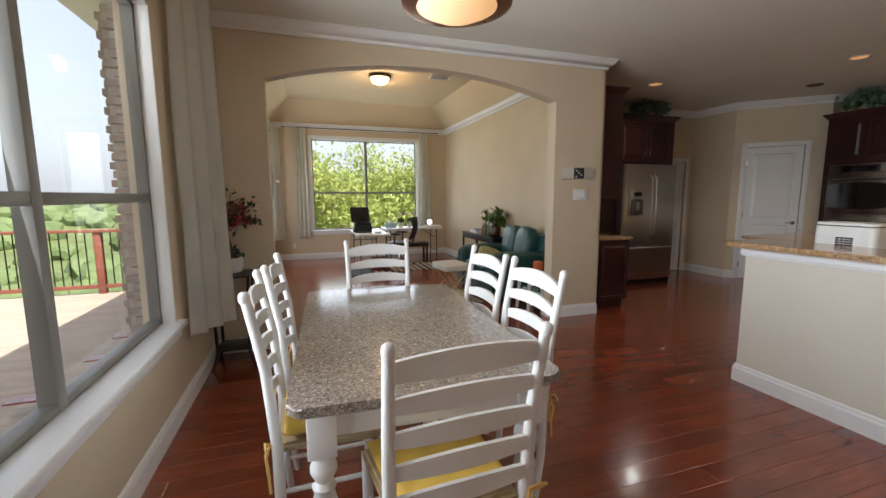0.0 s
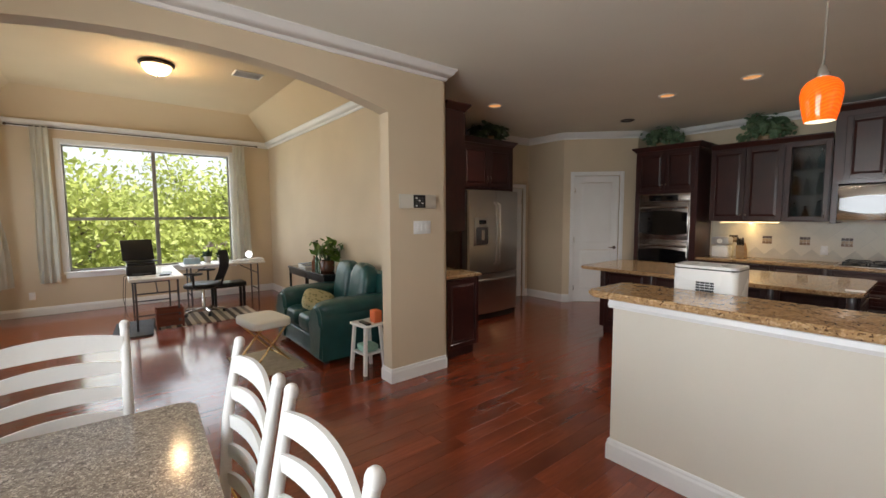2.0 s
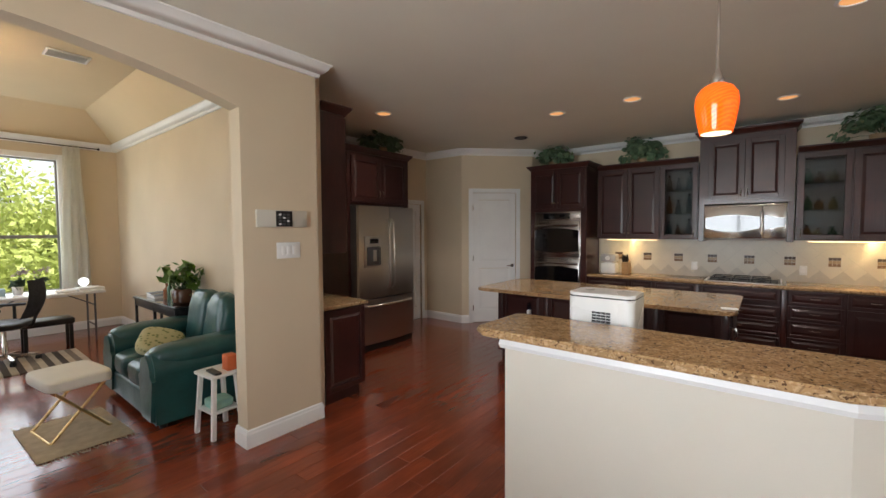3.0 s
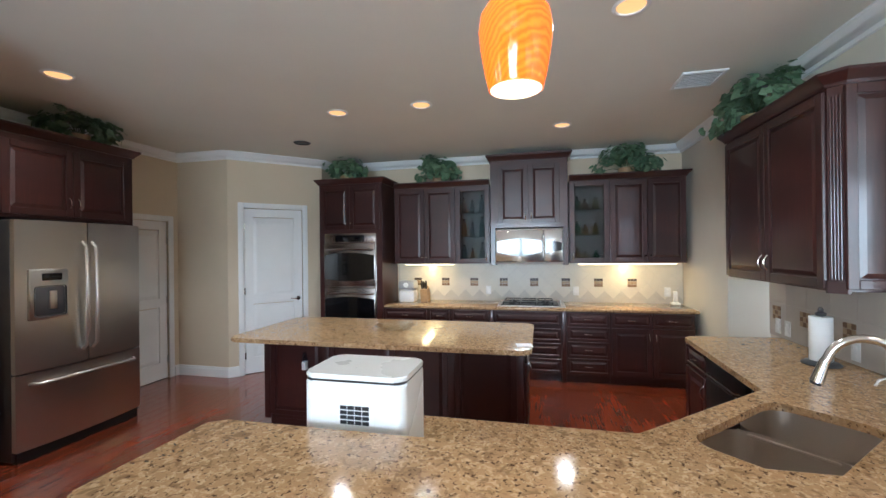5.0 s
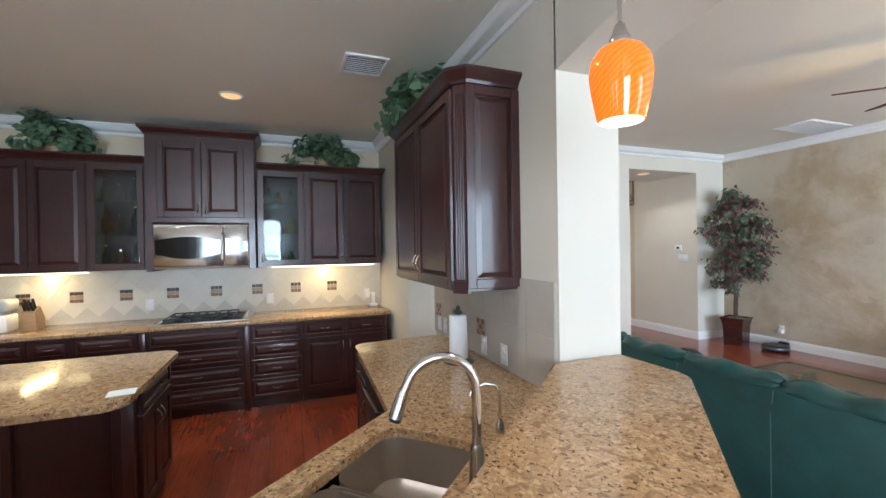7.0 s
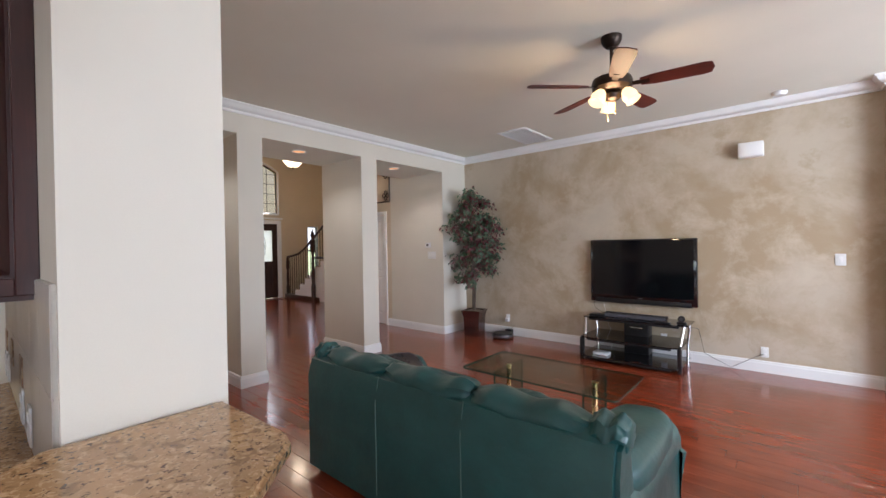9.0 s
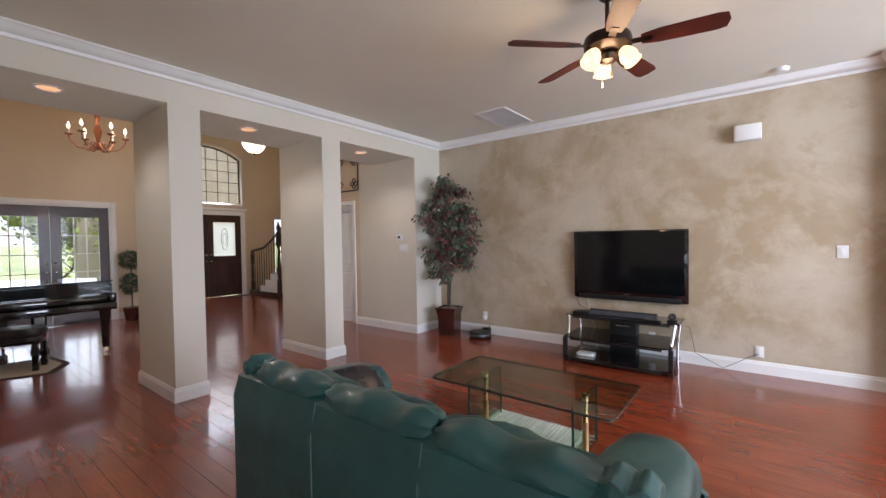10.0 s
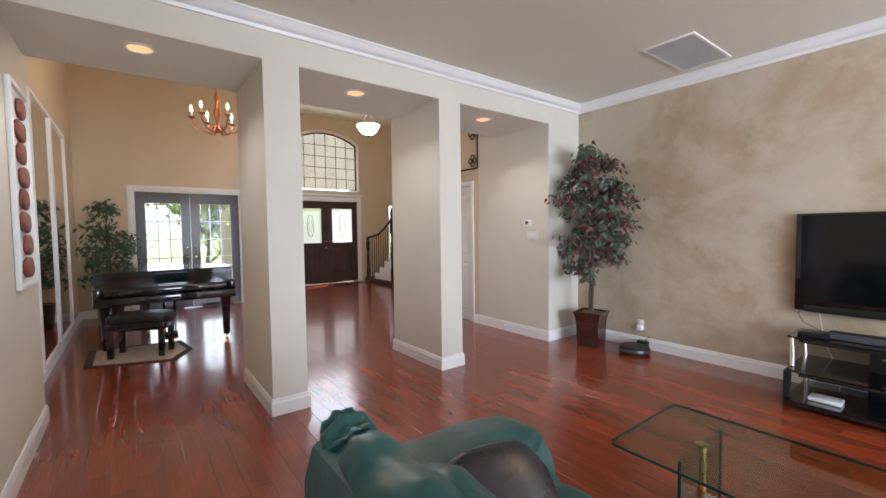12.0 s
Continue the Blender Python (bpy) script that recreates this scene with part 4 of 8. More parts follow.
# under-cabinet lights
for y0, y1 in ((2.50, 3.25), (-0.35, 0.85)):
    bar_ = thing("cabinet_light", pose(8.10, (y0 + y1) / 2, 1.43), "slim warm light strip under the wall cabinets", "light", "under-cabinet lights")
    part("housing", box(B(), -0.03, -(y1 - y0) / 2, 0.004, 0.03, (y1 - y0) / 2, 0.02, 0.003), WHITE_PLASTIC, bar_)
    part("tube", box(B(), -0.02, -(y1 - y0) / 2 + 0.02, -0.004, 0.02, (y1 - y0) / 2 - 0.02, 0.004), glow("warm_strip", (1.0, 0.70, 0.30), 2.0), bar_)
    lamp("cabinet_lamp", "AREA", 1.6 * (y1 - y0), (1.0, 0.68, 0.28), look((8.10, (y0 + y1) / 2, 1.424), (8.12, (y0 + y1) / 2, 0)), size=0.04, size_y=y1 - y0 - 0.05)

# cooktop
ck = thing("gas_cooktop", pose(7.93, 1.47, CH), "black and steel gas cooktop set in the granite", "cooktop")
part("tray", box(B(), -0.25, -0.44, 0.0, 0.25, 0.40, 0.014, 0.006), STEEL, ck)
part("burner_plate", box(B(), -0.225, -0.36, 0.014, 0.235, 0.36, 0.018, 0.002), BLACK, ck, "black enamel burner plate")
for k, (bx, by) in enumerate(((-0.12, -0.20), (0.12, -0.20), (0.0, 0.0), (-0.12, 0.22), (0.12, 0.22))):
    part("burner", lathe(B(), [(0.05, 0.014), (0.055, 0.02), (0.04, 0.03), (0.03, 0.034)], (bx, by, 0), 14), BLACK, ck)
for gy0, gy1 in ((-0.30, -0.09), (-0.09, 0.11), (0.11, 0.34)):
    bm = B()
    for gx in (-0.22, 0.0, 0.22):
        bar(bm, (gx, gy0 + 0.01, 0.052), (gx, gy1 - 0.01, 0.052), 0.012, 0.012)
    for gy in (gy0 + 0.012, (gy0 + gy1) / 2, gy1 - 0.012):
        bar(bm, (-0.22, gy, 0.05), (0.22, gy, 0.05), 0.012, 0.012)
    for gx in (-0.21, 0.21):
        for gy in (gy0 + 0.015, gy1 - 0.015):
            bar(bm, (gx, gy, 0.012), (gx, gy, 0.05), 0.012, 0.012)
    part("grate", bm, BLACK, ck, smooth=False)
for k in range(5):
    part("knob", lathe(B(), [(0.018, 0.014), (0.02, 0.02), (0.016, 0.04)], (-0.19 + 0.09 * k, -0.385, 0), 12), STEEL, ck)

# counter things
km = thing("stand_mixer", pose(8.02, 3.17, CH), "small white countertop appliance with a grey head", "appliance")
part("base", box(B(), -0.10, -0.11, 0, 0.10, 0.11, 0.16, 0.02), WHITE_PLASTIC, km)
part("head", box(B(), -0.11, -0.12, 0.18, 0.10, 0.12, 0.30, 0.03, 3), surface("grey_plastic", (0.42, 0.42, 0.43), 0.35), km)
part("neck", box(B(), -0.02, -0.06, 0.15, 0.09, 0.06, 0.19, 0.01), WHITE_PLASTIC, km)
part("dial", rod(B(), (-0.105, 0, 0.24), (-0.125, 0, 0.24), 0.035, None, 18), WHITE_PLASTIC, km)
kb = thing("knife_block", pose(8.05, 2.93, CH, 0, 0, -90), "pale wooden knife block with black-handled knives", "knife block")
BLONDE = wood("pale_wood", (0.50, 0.34, 0.18), (0.38, 0.24, 0.12), 0.5, (2, 14, 14), 0)
part("block", slab(B(), [(-0.06, 0.0), (0.09, 0.0), (0.09, 0.10), (0.01, 0.22), (-0.08, 0.17)], "x", -0.05, 0.05), BLONDE, kb, smooth=False)
for k in range(6):
    x, q = -0.03 + 0.03 * (k % 3), 0.03 * (k // 3)
    part("knife_handle", bar(B(), (x, -0.05 + q, 0.18 + q * 0.6), (x, -0.10 + q, 0.27 + q * 0.6 + 0.01 * (k % 2)), 0.016, 0.022, (1, 0, 0), 0.004), BLACK, kb)


def outlet(m, label="white electrical outlet plate on the wall", holes=2, w=0.075, h=0.12, name="wall_outlet", slots=True):
    o = thing(name, m, label, "outlet" if slots else "switch", "wall plates")
    part("plate", box(B(), -w / 2, -0.007, -h / 2, w / 2, 0.0, h / 2, 0.003), WHITE_PLASTIC, o)
    for k in range(holes):
        if slots:
            z = 0.025 - 0.05 * k
            part("socket", box(B(), -0.017, -0.010, z - 0.015, 0.017, -0.006, z + 0.015, 0.003), TRIM, o)
        else:
            x = (k - (holes - 1) / 2) * 0.046
            part("rocker", box(B(), x - 0.016, -0.012, -0.033, x + 0.016, -0.006, 0.033, 0.003), TRIM, o)
    return o


for y in (0.86, 2.05, -0.27):
    outlet(pose(8.2535, y, 1.06, 0, 0, -90))
ph = thing("cordless_phone", pose(8.14, -0.33, CH), "small white cordless phone standing in its charger", "phone")
part("base", box(B(), -0.04, -0.05, 0, 0.05, 0.05, 0.03, 0.008), WHITE_PLASTIC, ph)
part("handset", box(B(), -0.01, -0.024, 0.025, 0.02, 0.024, 0.17, 0.008), WHITE_PLASTIC, ph)

# ivy on top of the cabinets
def ivy(x, y, z, sx, sy, sz, seed, n=230):
    rng = random.Random(seed)
    p = thing("ivy_plant", pose(x, y, z), "bushy artificial green ivy lying on top of a cabinet", "plant", "ivy plants above the cabinets")
    part("pot", lathe(B(), [(0.07, 0), (0.09, 0.01), (0.10, 0.07), (0.09, 0.07)], (0, 0, 0), 14), BLONDE, p)
    stems, bm = B(), B()
    sprays = []
    for k in range(26):
        a, e = rng.uniform(0, math.tau), rng.uniform(-0.30, 1.0)
        r = rng.uniform(0.62, 1.0)
        f = math.sqrt(max(1 - e * e * 0.9, 0.05))
        c = Vector((sx * r * math.cos(a) * f, sy * r * math.sin(a) * f, 0.10 + sz * r * e))
        sprays.append(c)
        tube(stems, [(0, 0, 0.05), tuple(c * 0.5 + Vector((0, 0, 0.05))), tuple(c)], 0.003, 5)
    for k in range(n):
        c = rng.choice(sprays) + Vector((rng.gauss(0, 0.042), rng.gauss(0, 0.042), rng.gauss(0, 0.038)))
        c.z = max(c.z, 0.02)
        nrm = (Vector((c.x / sx, c.y / sy, c.z / sz)) + Vector((rng.uniform(-1, 1), rng.uniform(-1, 1), rng.uniform(-0.4, 1))) * 0.9).normalized()
        u = nrm.cross(Vector((rng.uniform(-1, 1), rng.uniform(-1, 1), rng.uniform(-1, 1)))).normalized()
        w, s = nrm.cross(u), rng.uniform(0.036, 0.062)
        mid = bm.verts.new(c + u * s * 0.1 - nrm * s * 0.16)
        ring = [bm.verts.new(c + u * s * p + w * s * q - nrm * s * d) for p, q, d in ((-0.75, 0, 0.05), (-0.6, 0.55, 0), (0.1, 0.42, 0), (0.25, 0.62, 0.1), (1.05, 0, 0.25), (0.25, -0.62, 0.1), (0.1, -0.42, 0), (-0.6, -0.55, 0))]
        for j in range(8):
            bm.faces.new((mid, ring[j], ring[(j + 1) % 8]))
    part("stems", stems, surface("green_stem", (0.06, 0.10, 0.03), 0.6), p)
    lv = part("leaves", bm, IVY, p, "", False)
    tagged(lv, kind="stuff")
    return p


ivy(7.80, 4.00, 2.63, 0.20, 0.29, 0.22, 1, 300), ivy(7.99, 2.70, 2.57, 0.20, 0.36, 0.26, 2, 380), ivy(7.99, 0.26, 2.57, 0.20, 0.38, 0.26, 3, 380)
ivy(6.02, -0.28, 2.57, 0.46, 0.24, 0.32, 4, 480), ivy(5.42, 5.60, 2.70, 0.36, 0.24, 0.22, 5, 340)

# island
isl = thing("kitchen_island", pose(5.80, 3.86, 0, 0, 0, -90), "dark cherry kitchen island with panelled sides", "kitchen island")
part("body", carcass(B(), 0, 0.09, 2.39, CH - 0.036, 0.68), CHERRY, isl, smooth=False)
part("toe_kick", box(B(), 0.03, 0.03, 0, 2.36, 0.65, 0.09), CHERRY, isl, smooth=False)
for x0, x1 in ((0.06, 0.60), (0.66, 1.18), (1.24, 1.76), (1.82, 2.33)):
    part("panel", raised_front(B(), x0, 0.13, x1, 0.85, 0.0, 0.045), CHERRY, isl, smooth=False)
for x in (0.0, 0.60, 1.18, 1.76, 2.33):
    part("pilaster", box(B(), x, -0.026, 0.09, x + 0.06, 0.0, 0.87, 0.004), CHERRY, isl)
e1 = pose(5.80, 1.47, 0, 0, 0, 0) # right end
for nm, x0, x1, lo, hi, h in (("drawer", 0.04, 0.66, 0.70, 0.86, "d"), ("door", 0.04, 0.35, 0.13, 0.69, "r"), ("door", 0.35, 0.66, 0.13, 0.69, "l")):
    d = front(isl, x0, lo, x1, hi, nm, h, at=0.58)
    d.matrix_local = Matrix.Translation((2.39, 0, 0)) @ Matrix.Rotation(radians(90), 4, "Z")
itop = thing("island_top", pose(0, 0, 0), "polished golden granite island top with rounded corners", "countertop")


def rounded_rect(x0, y0, x1, y1, r, n=6):
    pts = []
    for cx, cy, a in ((x1 - r, y1 - r, 0), (x0 + r, y1 - r, 90), (x0 + r, y0 + r, 180), (x1 - r, y0 + r, 270)):
        pts += [(cx + r * math.cos(radians(a + 90 * k / n)), cy + r * math.sin(radians(a + 90 * k / n))) for k in range(n + 1)]
    return pts


part("slab", prism(B(), rounded_rect(5.41, 1.40, 6.54, 3.96, 0.09), CH - 0.036, CH, 0.009), BAR, itop)
gb = thing("glass_bowl", pose(5.97, 2.64, CH), "clear cut-glass dish on the island", "bowl")
part("dish", lathe(B(), [(0.08, 0.0), (0.14, 0.012), (0.185, 0.05), (0.18, 0.055), (0.13, 0.02), (0.05, 0.01)], (0, 0, 0), 28), clear_glass("dish_glass", (0.97, 0.985, 0.98), 0.05, False, 3.0), gb)
nt = thing("paper_note", pose(5.58, 1.46, CH + 0.002, 0, 0, 10), "small white paper note on the island", "paper")
part("sheet", box(B(), -0.05, -0.06, 0, 0.05, 0.06, 0.003), PAPER, nt)
sd = thing("air_freshener", pose(5.772, 3.42, 0.62, 0, 0, -90), "white plug-in freshener on the island side", "air freshener")
part("plug", box(B(), -0.02, -0.05, -0.05, 0.02, 0.0, 0.03, 0.008), WHITE_PLASTIC, sd)
part("bottle", lathe(B(), [(0.022, 0.03), (0.026, 0.045), (0.02, 0.09), (0.012, 0.11)], (0, -0.026, 0), 14), clear_glass("pale_blue_glass", (0.7, 0.85, 0.95)), sd)

# bar: half wall, high slab, lower worktop with sink
bm = prism(B(), [(3.20, 2.28), (3.20, 0.98), (3.66, -0.08), (4.48, -0.90), (4.655, -0.90), (4.655, -0.78), (3.38, 0.80), (3.38, 2.28)], 0, 1.043)
structure("wall_bar", bm, WALL_PALE, "beige half wall under the bar")
baseboard([(4.48, -0.90), (3.66, -0.08), (3.20, 0.98), (3.20, 2.28), (3.38, 2.28)])
structure("trim_bar", sweep(B(), [(4.48, -0.90), (3.66, -0.08), (3.20, 0.98), (3.20, 2.28), (3.38, 2.28)], [(0, 0), (0.02, 0), (0.026, 0.02), (0.02, 0.045), (0.03, 0.06), (0, 0.06)], 0.982), TRIM, "white moulding under the bar top")
btop = thing("bar_top", pose(0, 0, 0), "high polished golden granite bar top with an angled bend", "countertop")
part("slab", prism(B(), [(3.16, 2.43), (3.11, 2.37), (3.11, 1.00), (3.54, -0.16), (4.25, -0.89), (4.31, -0.908), (4.642, -0.895), (4.642, -0.50), (3.60, 0.57), (3.60, 2.36), (3.56, 2.42)], 1.045, 1.085, 0.010, 3), BAR, btop)

sk = Matrix.Translation((4.275, 0.40, 0)) @ Matrix.Rotation(radians(-45), 4, "Z")   # local x along the bend, y to the kitchen
low = thing("sink_worktop", pose(0, 0, 0), "polished golden granite worktop round the sink", "countertop")
outer = [(3.385, 2.28), (4.17, 2.28), (4.17, 0.97), (4.83, 0.245), (6.10, 0.20), (6.17, 0.14), (6.22, -0.536), (4.668, -0.536), (4.655, -0.52), (4.655, -0.77), (3.385, 0.495)]
hole = [tuple((sk @ Vector((x, y, 0))).xy) for x, y in rounded_rect(-0.37, -0.20, 0.37, 0.20, 0.09)]
bm = B()
rings = []
for loop in (outer, hole):
    vs = [bm.verts.new((x, y, CH)) for x, y in loop]
    rings.append([bm.edges.new((a, b)) for a, b in zip(vs, vs[1:] + vs[:1])])
bmesh.ops.triangle_fill(bm, use_beauty=True, use_dissolve=False, edges=[e for r in rings for e in r])
ext = bmesh.ops.extrude_face_region(bm, geom=bm.faces[:])
bmesh.ops.translate(bm, vec=(0, 0, -0.036), verts=[v for v in ext["geom"] if isinstance(v, bmesh.types.BMVert)])
part("slab", bm, BAR, low, smooth=False)
part("riser", prism(B(), [(3.385, 2.28), (3.385, 0.497), (4.65, -0.768), (4.65, -0.758), (3.395, 0.505), (3.395, 2.28)], CH + 0.001, 1.044), BAR, low, smooth=False)

sink = thing("kitchen_sink", sk, "stainless steel double-bowl undermount sink", "sink")


def bowl(x0, x1):
    bm = B()
    rows = []
    for z, g in ((CH - 0.037, 0.0), (CH - 0.10, 0.004), (CH - 0.20, 0.012), (CH - 0.215, 0.03), (CH - 0.218, 0.08)):
        rows.append([bm.verts.new((x, y, z)) for x, y in rounded_rect(x0 + g, -0.205 + g, x1 - g, 0.205 - g, max(0.085 - g * 0.3, 0.03))])
    for lo_, hi_ in zip(rows, rows[1:]):
        for q in range(len(lo_)):
            bm.faces.new((lo_[q], lo_[(q + 1) % len(lo_)], hi_[(q + 1) % len(lo_)], hi_[q]))
    bm.faces.new(rows[-1])
    return bm


for x0, x1 in ((-0.38, -0.006), (0.006, 0.38)):
    bw = part("bowl", bowl(x0, x1), SINKSTEEL, sink)
    part("drain", lathe(B(), [(0.04, 0), (0.042, 0.003), (0.02, 0.004)], ((x0 + x1) / 2, 0, CH - 0.219), 16), CHROME, bw)
part("divider", box(B(), -0.012, -0.19, CH - 0.06, 0.012, 0.19, CH - 0.045, 0.005), SINKSTEEL, sink)

fc = thing("faucet", pose(4.135, 0.137, CH, 0, 0, -10), "tall brushed nickel gooseneck faucet", "faucet")
part("base", lathe(B(), [(0.032, 0), (0.032, 0.01), (0.024, 0.03), (0.022, 0.12), (0.016, 0.14)], (0, 0, 0), 18), CHROME, fc)
neck = [(0, 0, 0.10), (0, 0, 0.30)] + [(0, 0.105 - 0.105 * math.cos(radians(a)), 0.30 + 0.105 * math.sin(radians(a))) for a in range(15, 166, 15)] + [(0, 0.216, 0.31)]
part("neck", tube(B(), neck, 0.0145, 14), CHROME, fc)
part("spray_head", rod(B(), (0, 0.214, 0.318), (0, 0.238, 0.240), 0.015, 0.021, 16), CHROME, fc)
part("spray_button", rod(B(), (0, 0.238, 0.240), (0, 0.241, 0.230), 0.019, 0.017, 16), BLACK, fc)
part("lever", tube(B(), [(-0.02, 0, 0.06), (-0.06, 0.01, 0.085), (-0.11, 0.015, 0.13)], [0.008, 0.006, 0.005], 8), CHROME, fc)
ft = thing("filter_tap", pose(4.45, -0.11, CH, 0, 0, 5), "small bowed brushed nickel drinking-water tap", "faucet")
part("base", lathe(B(), [(0.018, 0), (0.016, 0.03), (0.008, 0.05)], (0, 0, 0), 14), CHROME, ft)
part("spout", tube(B(), [(0, 0, 0.04), (0, 0.0, 0.15), (0, 0.02, 0.185), (0, 0.07, 0.20), (0, 0.12, 0.185), (0, 0.135, 0.16)], 0.006, 10), CHROME, ft)

# cabinets under the sink worktop
under = thing("sink_cabinet", pose(0, 0, 0), "dark cherry corner base cabinet under the sink", "cabinet")
part("body", prism(B(), [(3.39, 2.26), (4.13, 2.26), (4.13, 0.96), (4.82, 0.215), (4.90, 0.215), (4.90, -0.53), (4.67, -0.53), (4.64, -0.74), (3.39, 0.51)], 0.10, 0.66), CHERRY, under, smooth=False)
for pts in ([(4.115, 2.26), (4.13, 2.26), (4.13, 0.96), (4.82, 0.215), (4.80, 0.205), (4.115, 0.95)],):
    part("face_frame", prism(B(), pts, 0.661, CH - 0.037), CHERRY, under, smooth=False)
d = front(under, 0.06, 0.12, 0.47, 0.80, "door", "r", at=0.7), front(under, 0.48, 0.12, 0.89, 0.80, "door", "l", at=0.7)
for q in d:
    q.matrix_local = Matrix.Translation((4.145, 0.955, 0)) @ Matrix.Rotation(radians(-47.2), 4, "Z") @ Matrix.Rotation(radians(180), 4, "Z") @ Matrix.Translation((-0.96, 0, 0))
SINKRUN = pose(6.15, 0.17, 0, 0, 0, 180)
base_unit(SINKRUN, 0.02, 0.45, "one", "dark cherry base cabinet at the end of the sink run", 0.69, "base cabinets beside the sink")
dw = thing("dishwasher", SINKRUN @ Matrix.Translation((0.46, 0, 0)), "black front dishwasher under the granite worktop", "dishwasher")
part("body", box(B(), 0, 0, 0.10, 0.60, 0.60, CH - 0.037), BLACK, dw, smooth=False)
part("door", box(B(), 0.005, -0.03, 0.11, 0.595, 0.0, 0.72, 0.006), BLACK, dw)
part("control_panel", box(B(), 0.005, -0.034, 0.73, 0.595, 0.0, 0.865, 0.01), BLACK, dw)
part("handle", tube(B(), [(0.08, -0.034, 0.76), (0.09, -0.06, 0.76), (0.51, -0.06, 0.76), (0.52, -0.034, 0.76)], 0.009, 8), BLACK, dw)

# wall cabinet beside the bar, with a fluted corner
wc = thing("wall_cabinet", pose(6.26, -0.18, 0, 0, 0, 180), "dark cherry wall cabinet with a fluted corner post", "cabinet", "wall cabinets")
part("body", prism(B(), [(0, 0), (1.205, 0), (1.26, 0.055), (1.26, 0.355), (0, 0.355)], 1.395, 2.49), CHERRY, wc, smooth=False)
front(wc, 0.01, 1.405, 0.61, 2.475, "door", "r", at=1.53), front(wc, 0.61, 1.405, 1.20, 2.475, "door", "l", at=1.53)
bm = B()
for k in range(5):
    u = 0.006 + 0.066 * (k + 0.5) / 5
    rod(bm, (1.207 + u * 0.72, u * 0.72 - 0.002, 1.46), (1.207 + u * 0.72, u * 0.72 - 0.002, 2.44), 0.0055, None, 8)
part("fluting", bm, CHERRY, wc)
part("plinth", prism(B(), [(1.20, -0.012), (1.215, -0.012), (1.272, 0.045), (1.272, 0.06), (1.245, 0.06)], 1.385, 1.45), CHERRY, wc, smooth=False)
side_panel(wc, 1.26, 1.40, 2.49, 0.35, 1).matrix_local = Matrix.Translation((0, 0.02, 0))
part("cornice", sweep(B(), [(0, 0.36), (0, 0), (1.205, 0), (1.26, 0.055), (1.26, 0.36)][::-1], [(0, 0), (0.012, 0), (0.018, 0.015), (0.03, 0.03), (0.048, 0.05), (0.055, 0.06), (0.055, 0.075), (0, 0.075)], 2.49), CHERRY, wc, smooth=False)

# tiled wall under it
TILE_SINK = surface("beige_stone_tile", (0.50, 0.455, 0.40), 0.4, 0.08, 3, 60, 0.08, 0.001, spread=4)
sp2 = structure("wall_sink_backsplash", box(B(), 4.672, -0.541, CH, 6.388, -0.532, 1.455), GROUT, "cream tile backsplash behind the sink")
for i in range(7):
    for j in range(2):
        x = 4.675 + i * 0.245
        part("tile", slab(B(), [(x, CH + 0.003 + j * 0.272), (min(x + 0.242, 6.385), CH + 0.003 + j * 0.272), (min(x + 0.242, 6.385), CH + 0.271 + j * 0.272), (x, CH + 0.271 + j * 0.272)], "y", -0.532, -0.528), TILE_SINK, sp2, smooth=False)
for x in (5.42, 5.86, 6.22):
    for a in range(3):
        for b in range(3):
            q = 0.037
            x0, z0 = x + a * q, 1.05 + b * q
            part("mosaic_tile", slab(B(), [(x0, z0), (x0 + 0.034, z0), (x0 + 0.034, z0 + 0.034), (x0, z0 + 0.034)], "y", -0.528, -0.524), MOSAIC[k % 4], sp2, smooth=False)
            k += 3 if k % 2 else 1
for x, z in ((5.42, 0.995), (5.16, 0.995), (6.25, 1.0), (6.12, 1.0)):
    outlet(pose(x, -0.5275, z, 0, 0, 180))
pt = thing("paper_towel_holder", pose(5.41, -0.34, CH), "paper towel roll on a pewter stand", "paper towels")
part("base", lathe(B(), [(0.095, 0), (0.10, 0.006), (0.085, 0.018), (0.03, 0.024)], (0, 0, 0), 24), GREY_METAL, pt)
part("roll", lathe(B(), [(0.055, 0.026), (0.058, 0.03), (0.058, 0.292), (0.055, 0.296), (0.02, 0.297)], (0, 0, 0), 24), PAPER, pt, "white paper roll")
part("finial", lathe(B(), [(0.012, 0.296), (0.026, 0.302), (0.028, 0.316), (0.012, 0.326), (0.016, 0.336), (0.010, 0.35), (0.002, 0.354)], (0, 0, 0), 16), GREY_METAL, pt)

# white countertop machine behind the bar
wm = thing("countertop_machine", pose(3.785, 1.945, CH), "white countertop machine with a dark seam and a vent grille", "appliance")
part("body", prism(B(), rounded_rect(-0.125, -0.18, 0.125, 0.18, 0.035), 0.0, 0.30, 0.008), WHITE_PLASTIC, wm)
part("seam", prism(B(), rounded_rect(-0.123, -0.178, 0.123, 0.178, 0.035), 0.30, 0.308), BLACK, wm)
part("lid", prism(B(), rounded_rect(-0.125, -0.18, 0.125, 0.18, 0.035), 0.308, 0.325, 0.006), WHITE_PLASTIC, wm)
for a in range(4):
    for b in range(4):
        part("vent_slot", box(B(), -0.1275, -0.06 + a * 0.026, 0.165 + b * 0.016, -0.1245, -0.037 + a * 0.026, 0.177 + b * 0.016), BLACK, wm, smooth=False)

